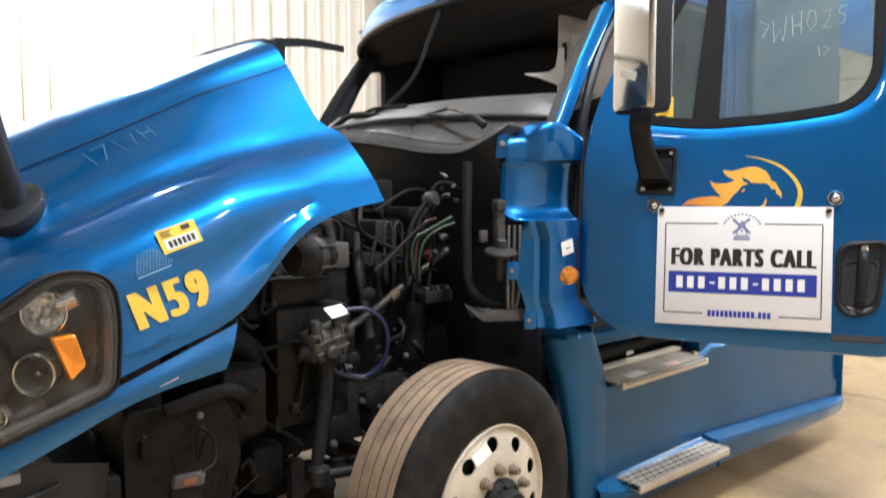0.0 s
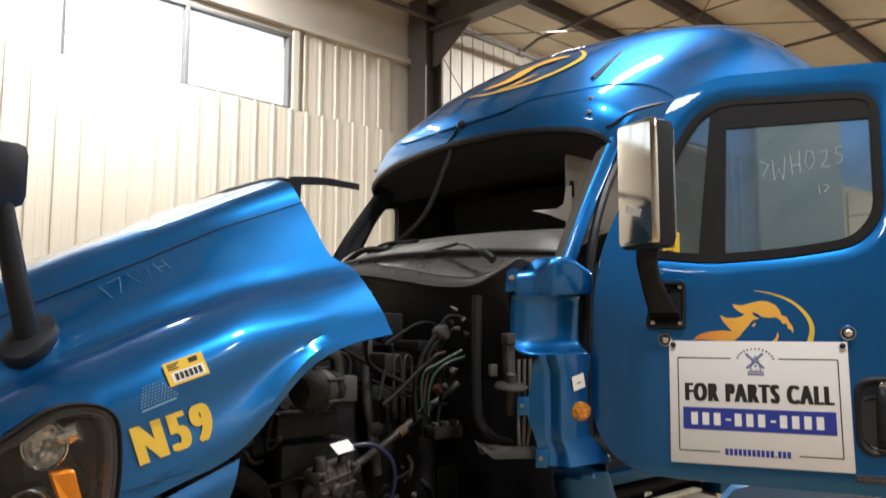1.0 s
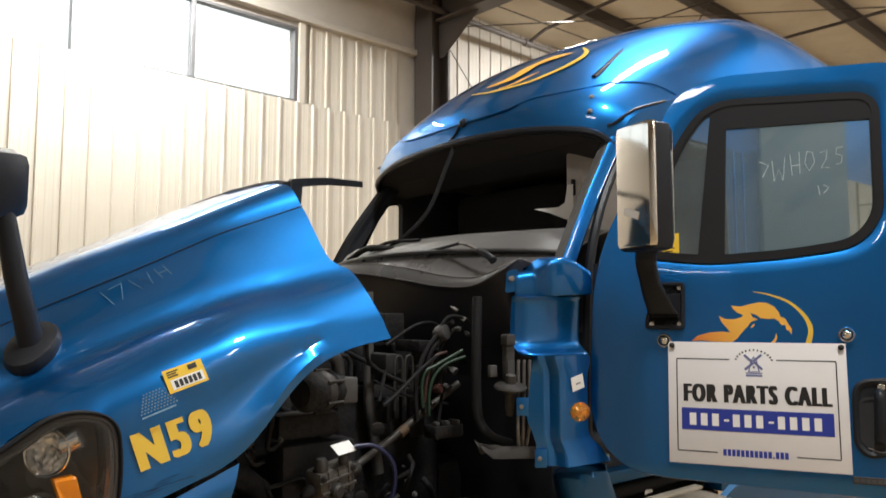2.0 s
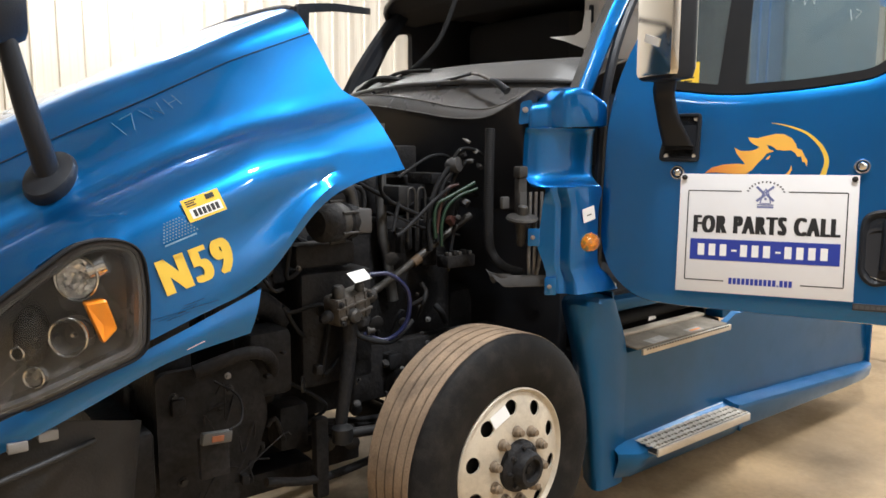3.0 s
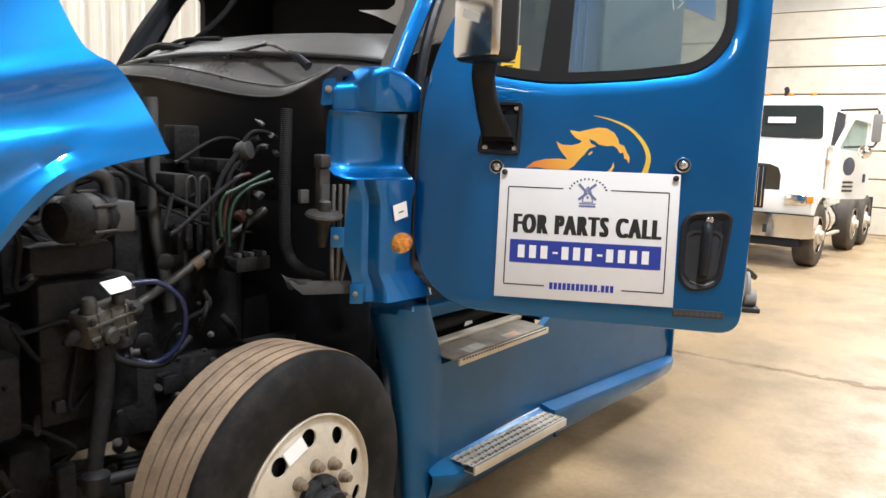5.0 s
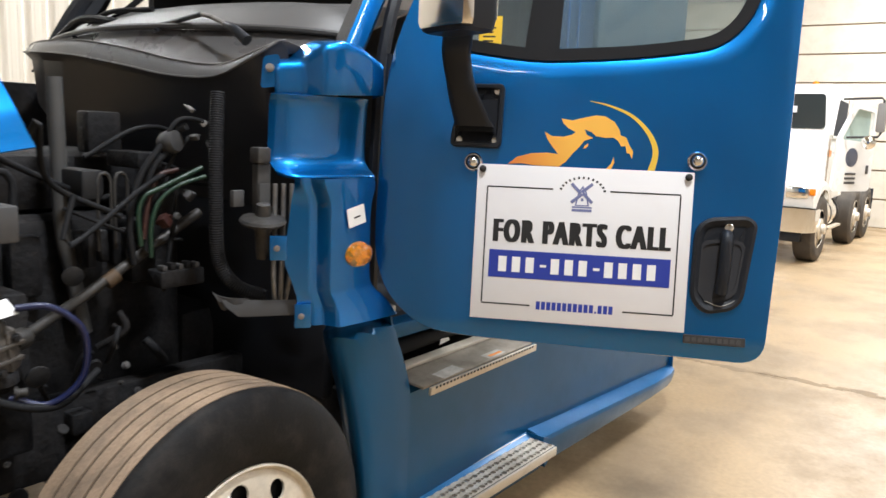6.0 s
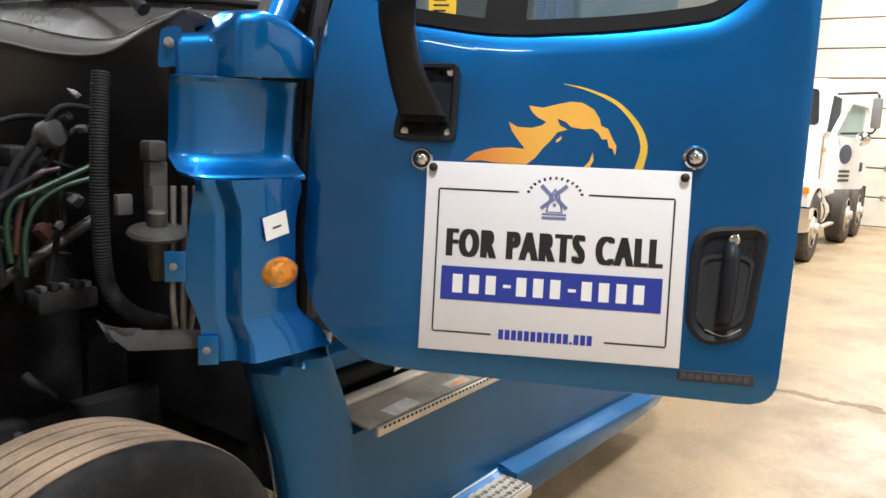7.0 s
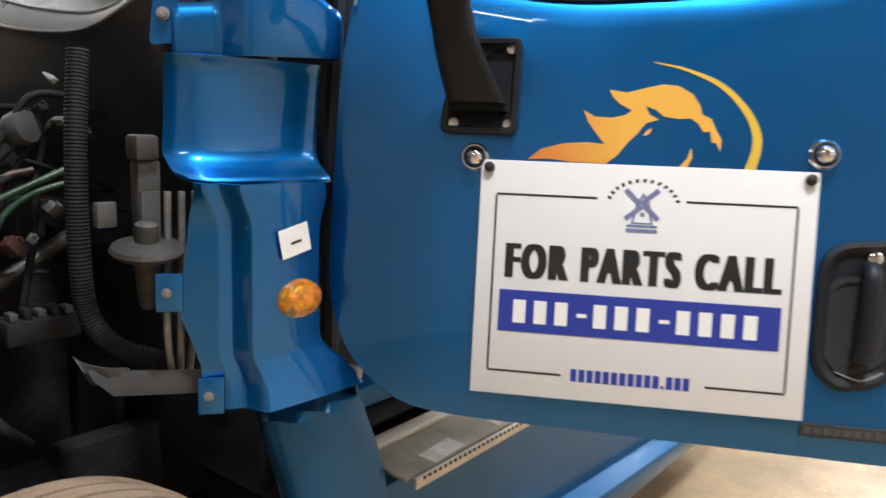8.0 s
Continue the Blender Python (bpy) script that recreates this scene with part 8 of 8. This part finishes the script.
    part("visor_paper", bm, PAPER, ws, smooth=False)
    for s, y in ((0, 0.088), (1, W - 0.088)):
        bm = bmesh.new()
        a, b = (y - 0.012, y + 0.012)
        q = rounded([(1.10, 1.95), (2.10, 1.95), (2.10, 2.50), (1.34, 2.52)], 0.06, 5)
        prism(bm, q, -0.012, 0.012, Matrix(((1, 0, 0, 0), (0, 0, 1, y), (0, 1, 0, 0), (0, 0, 0, 1))))
        part("side_window", bm, DARK_GLASS if s else INTERIOR, t, "side window" if s else "dark door opening", smooth=False)
        bm = bmesh.new()
        ring(bm, inset(q, -0.03), inset(q, 0.0), -0.016, 0.016, Matrix(((1, 0, 0, 0), (0, 0, 1, y), (0, 1, 0, 0), (0, 0, 0, 1))))
        part("window_frame", bm, WHITE_PAINT, t, smooth=False)
        # mirror frame
        sg = -1 if s == 0 else 1
        reach = 0.66 if s == 0 else 0.34  # the open door carries its mirror further out
        bm = bmesh.new()
        tube(bm, [(1.14, y + sg * 0.10, 2.52), (1.12, y + sg * (reach - 0.03), 2.54), (1.12, y + sg * reach, 2.50), (1.12, y + sg * reach, 2.00), (1.12, y + sg * (reach - 0.03), 1.95), (1.14, y + sg * 0.20, 1.93)], 0.018, 8)
        mf = part("mirror_bracket", bm, GREY_SHEET, t, "dark steel mirror bracket")
        bm = bmesh.new()
        box(bm, (1.06, y + sg * reach - 0.06, 2.02), (1.14, y + sg * reach + 0.07, 2.46), 0.025)
        part("mirror", bm, GREY_TRIM, mf, "grey-backed flat mirror")
        bm = bmesh.new()
        lathe(bm, [(0.02, -0.03), (0.10, -0.02), (0.105, 0.01), (0.07, 0.05), (0.02, 0.06)], 20, Matrix.Translation((1.08, y + sg * (reach - 0.14), 1.86)) @ pose(0, 0, 0, 0, -90, 0))
        part("round_mirror", bm, CHROME, mf)
        bm = bmesh.new()
        box(bm, (1.0, y - 0.006, 1.02), (1.02, y + 0.006, 1.9))
        part("door_gap", bm, CRACK, t, smooth=False)
        bm = bmesh.new()
        box(bm, (2.2, y - 0.006, 1.02), (2.215, y + 0.006, 2.55))
        part("door_gap", bm, CRACK, t, smooth=False)
    # driver door, swung open, with a round emblem and lines of print as plain shapes
    dm = Matrix.Translation((1.02, 0.07, 0)) @ pose(0, 0, 0, 0, 0, -25)
    up = dm @ Matrix(((1, 0, 0, 0), (0, 0, 1, 0), (0, 1, 0, 0), (0, 0, 0, 1)))
    outer = rounded([(0.02, 1.08), (0.96, 1.08), (0.98, 2.40), (0.42, 2.46), (0.06, 1.92)], [0.03, 0.10, 0.08, 0.06, 0.10], 5)
    pane = rounded([(0.14, 1.90), (0.88, 1.86), (0.89, 2.34), (0.46, 2.39)], 0.05, 5)
    bm = bmesh.new()
    ov = [bm.verts.new(up @ Vector((x, z, -0.03))) for x, z in outer]
    hv = [bm.verts.new(up @ Vector((x, z, -0.03))) for x, z in pane]
    oe = [bm.edges.new((ov[k], ov[(k + 1) % len(ov)])) for k in range(len(ov))] + [bm.edges.new((hv[k], hv[(k + 1) % len(hv)])) for k in range(len(hv))]
    bmesh.ops.triangle_fill(bm, use_beauty=True, edges=oe)
    bmesh.ops.recalc_face_normals(bm, faces=bm.faces)
    bmesh.ops.solidify(bm, geom=list(bm.faces), thickness=0.05)
    wd = part("truck_door", bm, WHITE_PAINT, t, "open white driver door", smooth=False)
    bm = bmesh.new()
    prism(bm, inset(pane, -0.01), -0.01, -0.004, up)
    part("door_pane", bm, PALE_GLASS, wd, "pale green door glass", smooth=False)
    face = min((dm.inverted() @ v.co).y for v in wd.data.vertices) + 0.058
    dm = dm @ Matrix.Translation((0, face, 0))
    bm = bmesh.new()
    lathe(bm, [(0.15, 0), (0.15, 0.004), (0.12, 0.005), (0.02, 0.005)], 24, dm @ Matrix.Translation((0.42, -0.058, 1.62)) @ pose(0, 0, 0, 90, 0, 0))
    part("door_emblem", bm, FRAME_GREY, wd, "round grey door emblem")
    for k in range(3):
        bm = bmesh.new()
        box(bm, (0.30, -0.066, 1.20 + 0.07 * k), (0.56, -0.058, 1.235 + 0.07 * k), 0, dm)
        part("emblem_bar", bm, GREY_PLASTIC, wd, smooth=False)
    bm = bmesh.new()
    box(bm, (0.80, -0.075, 1.36), (0.86, -0.056, 1.50), 0.01, dm)
    part("door_handle", bm, GREY_PLASTIC, wd, "grey door handle")
    solid("red_mark", (1.05, 0.088, 1.62), (1.22, 0.094, 1.72), ORANGE, "small red-orange hood mark", 0)
    for k in range(5):
        bm = bmesh.new()
        y = 0.45 + (W - 0.9) / 4 * k
        lathe(bm, [(0.05, 0), (0.045, 0.03), (0.02, 0.045), (0.005, 0.047)], 14, Matrix.Translation((1.30, y, 2.765)))
        part("roof_lamp", bm, AMBER, t, "amber roof lamp")
    bm = bmesh.new()
    tube(bm, [(1.4, 0.9, 2.77), (1.4, 0.9, 2.87), (1.35, 0.9, 2.89)], 0.04, 10)
    part("roof_horn", bm, INTERIOR, t)
    # fuel tank, steps, frame
    bm = bmesh.new()
    lathe(bm, [(0.05, 0), (0.29, 0.02), (0.30, 0.05), (0.30, 1.05), (0.29, 1.08), (0.05, 1.1)], 32, Matrix.Translation((1.45, 0.38, 0.66)) @ pose(0, 0, 0, 0, 90, 0))
    tank = part("fuel_tank", bm, CHROME, t, "bright cylindrical fuel tank")
    for x in (1.7, 2.25):
        bm = bmesh.new()
        lathe(bm, [(0.304, 0), (0.308, 0.005), (0.308, 0.05), (0.304, 0.055)], 32, Matrix.Translation((x, 0.38, 0.66)) @ pose(0, 0, 0, 0, 90, 0))
        part("tank_strap", bm, STEEL, tank)
    solid("tank_step", (1.5, 0.05, 0.42), (2.5, 0.14, 0.46), STEP, "", 0.005)
    for y in (0.72, W - 0.80):
        solid("frame_rail", (0.3, y, 0.62), (5.9, y + 0.08, 0.90), FRAME_GREY, "blue-grey frame rail", 0.005)
    solid("deck", (2.55, 0.55, 0.92), (3.0, W - 0.55, 1.25), FRAME_GREY, "", 0.02)
    solid("mud_flap", (5.75, 0.05, 0.30), (5.77, 0.70, 0.95), BLACK, "", 0.003)

    def wheel(x, y, side, label):
        m = Matrix.Translation((x, y, 0.51)) @ pose(0, 0, 0, 90 if side < 0 else -90, 0, 0)
        bm = bmesh.new()
        lathe(bm, [(0.29, -0.27), (0.48, -0.28), (0.51, -0.25), (0.51, -0.02), (0.48, 0.01), (0.40, 0.02), (0.30, 0.0)], 48, m)
        w = part("wheel", bm, DUSTY_TYRE, t, label)
        bm = bmesh.new()
        lathe(bm, [(0.30, 0.0), (0.285, 0.005), (0.26, -0.05), (0.17, -0.02), (0.16, 0.02), (0.08, 0.03), (0.075, 0.08), (0.01, 0.09)], 40, m)
        part("rim", bm, ALLOY, w, "aluminium rim")
        for k in range(10):
            a = 2 * math.pi * k / 10
            bm = bmesh.new()
            lathe(bm, [(0.026, -0.036), (0.026, -0.026), (0.005, -0.026)], 10, m @ Matrix.Translation((0.215 * math.cos(a), 0.215 * math.sin(a), 0)))
            part("hand_hole", bm, INTERIOR, w)

    wheel(0.62, 0.02, -1, "front wheel with aluminium rim")
    wheel(0.62, W - 0.02, 1, "front wheel")
    for x in (3.6, 4.9):
        wheel(x, 0.02, -1, "rear drive wheel")
        wheel(x, W - 0.02, 1, "rear drive wheel")


white_truck()


def floor_part():
    """A tan drum with a dark arm that lies on the floor beyond the door."""
    t = thing("axle_part", "dusty tan drum with a dark arm on a skid", "truck part", m=pose(7.15, 0.62, 0, 0, 0, 25))
    bm = bmesh.new()
    lathe(bm, [(0.05, 0), (0.15, 0.01), (0.17, 0.04), (0.17, 0.30), (0.20, 0.32), (0.20, 0.35), (0.05, 0.36)], 32, Matrix.Translation((0, 0.25, 0.22)) @ pose(0, 0, 0, 90, 0, 0))
    part("drum", bm, GREY_TRIM, t, "tan cast drum")
    bm = bmesh.new()
    tube(bm, [(-0.10, 0.1, 0.52), (0.10, -0.12, 0.40), (0.22, -0.20, 0.33)], 0.035, 10)
    part("arm", bm, STEEL, t, "dark arm")
    bm = bmesh.new()
    box(bm, (-0.30, -0.20, 0.0), (0.30, 0.35, 0.05), 0.006)
    part("skid", bm, STEEL, t, "dark wooden skid")
    bm = bmesh.new()
    lathe(bm, [(0.02, 0), (0.09, 0.01), (0.09, 0.12), (0.02, 0.13)], 20, Matrix.Translation((-0.12, -0.05, 0.14)) @ pose(0, 0, 0, 90, 0, 0))
    part("flange", bm, GREY_TRIM, t, "grey flange cap")


floor_part()
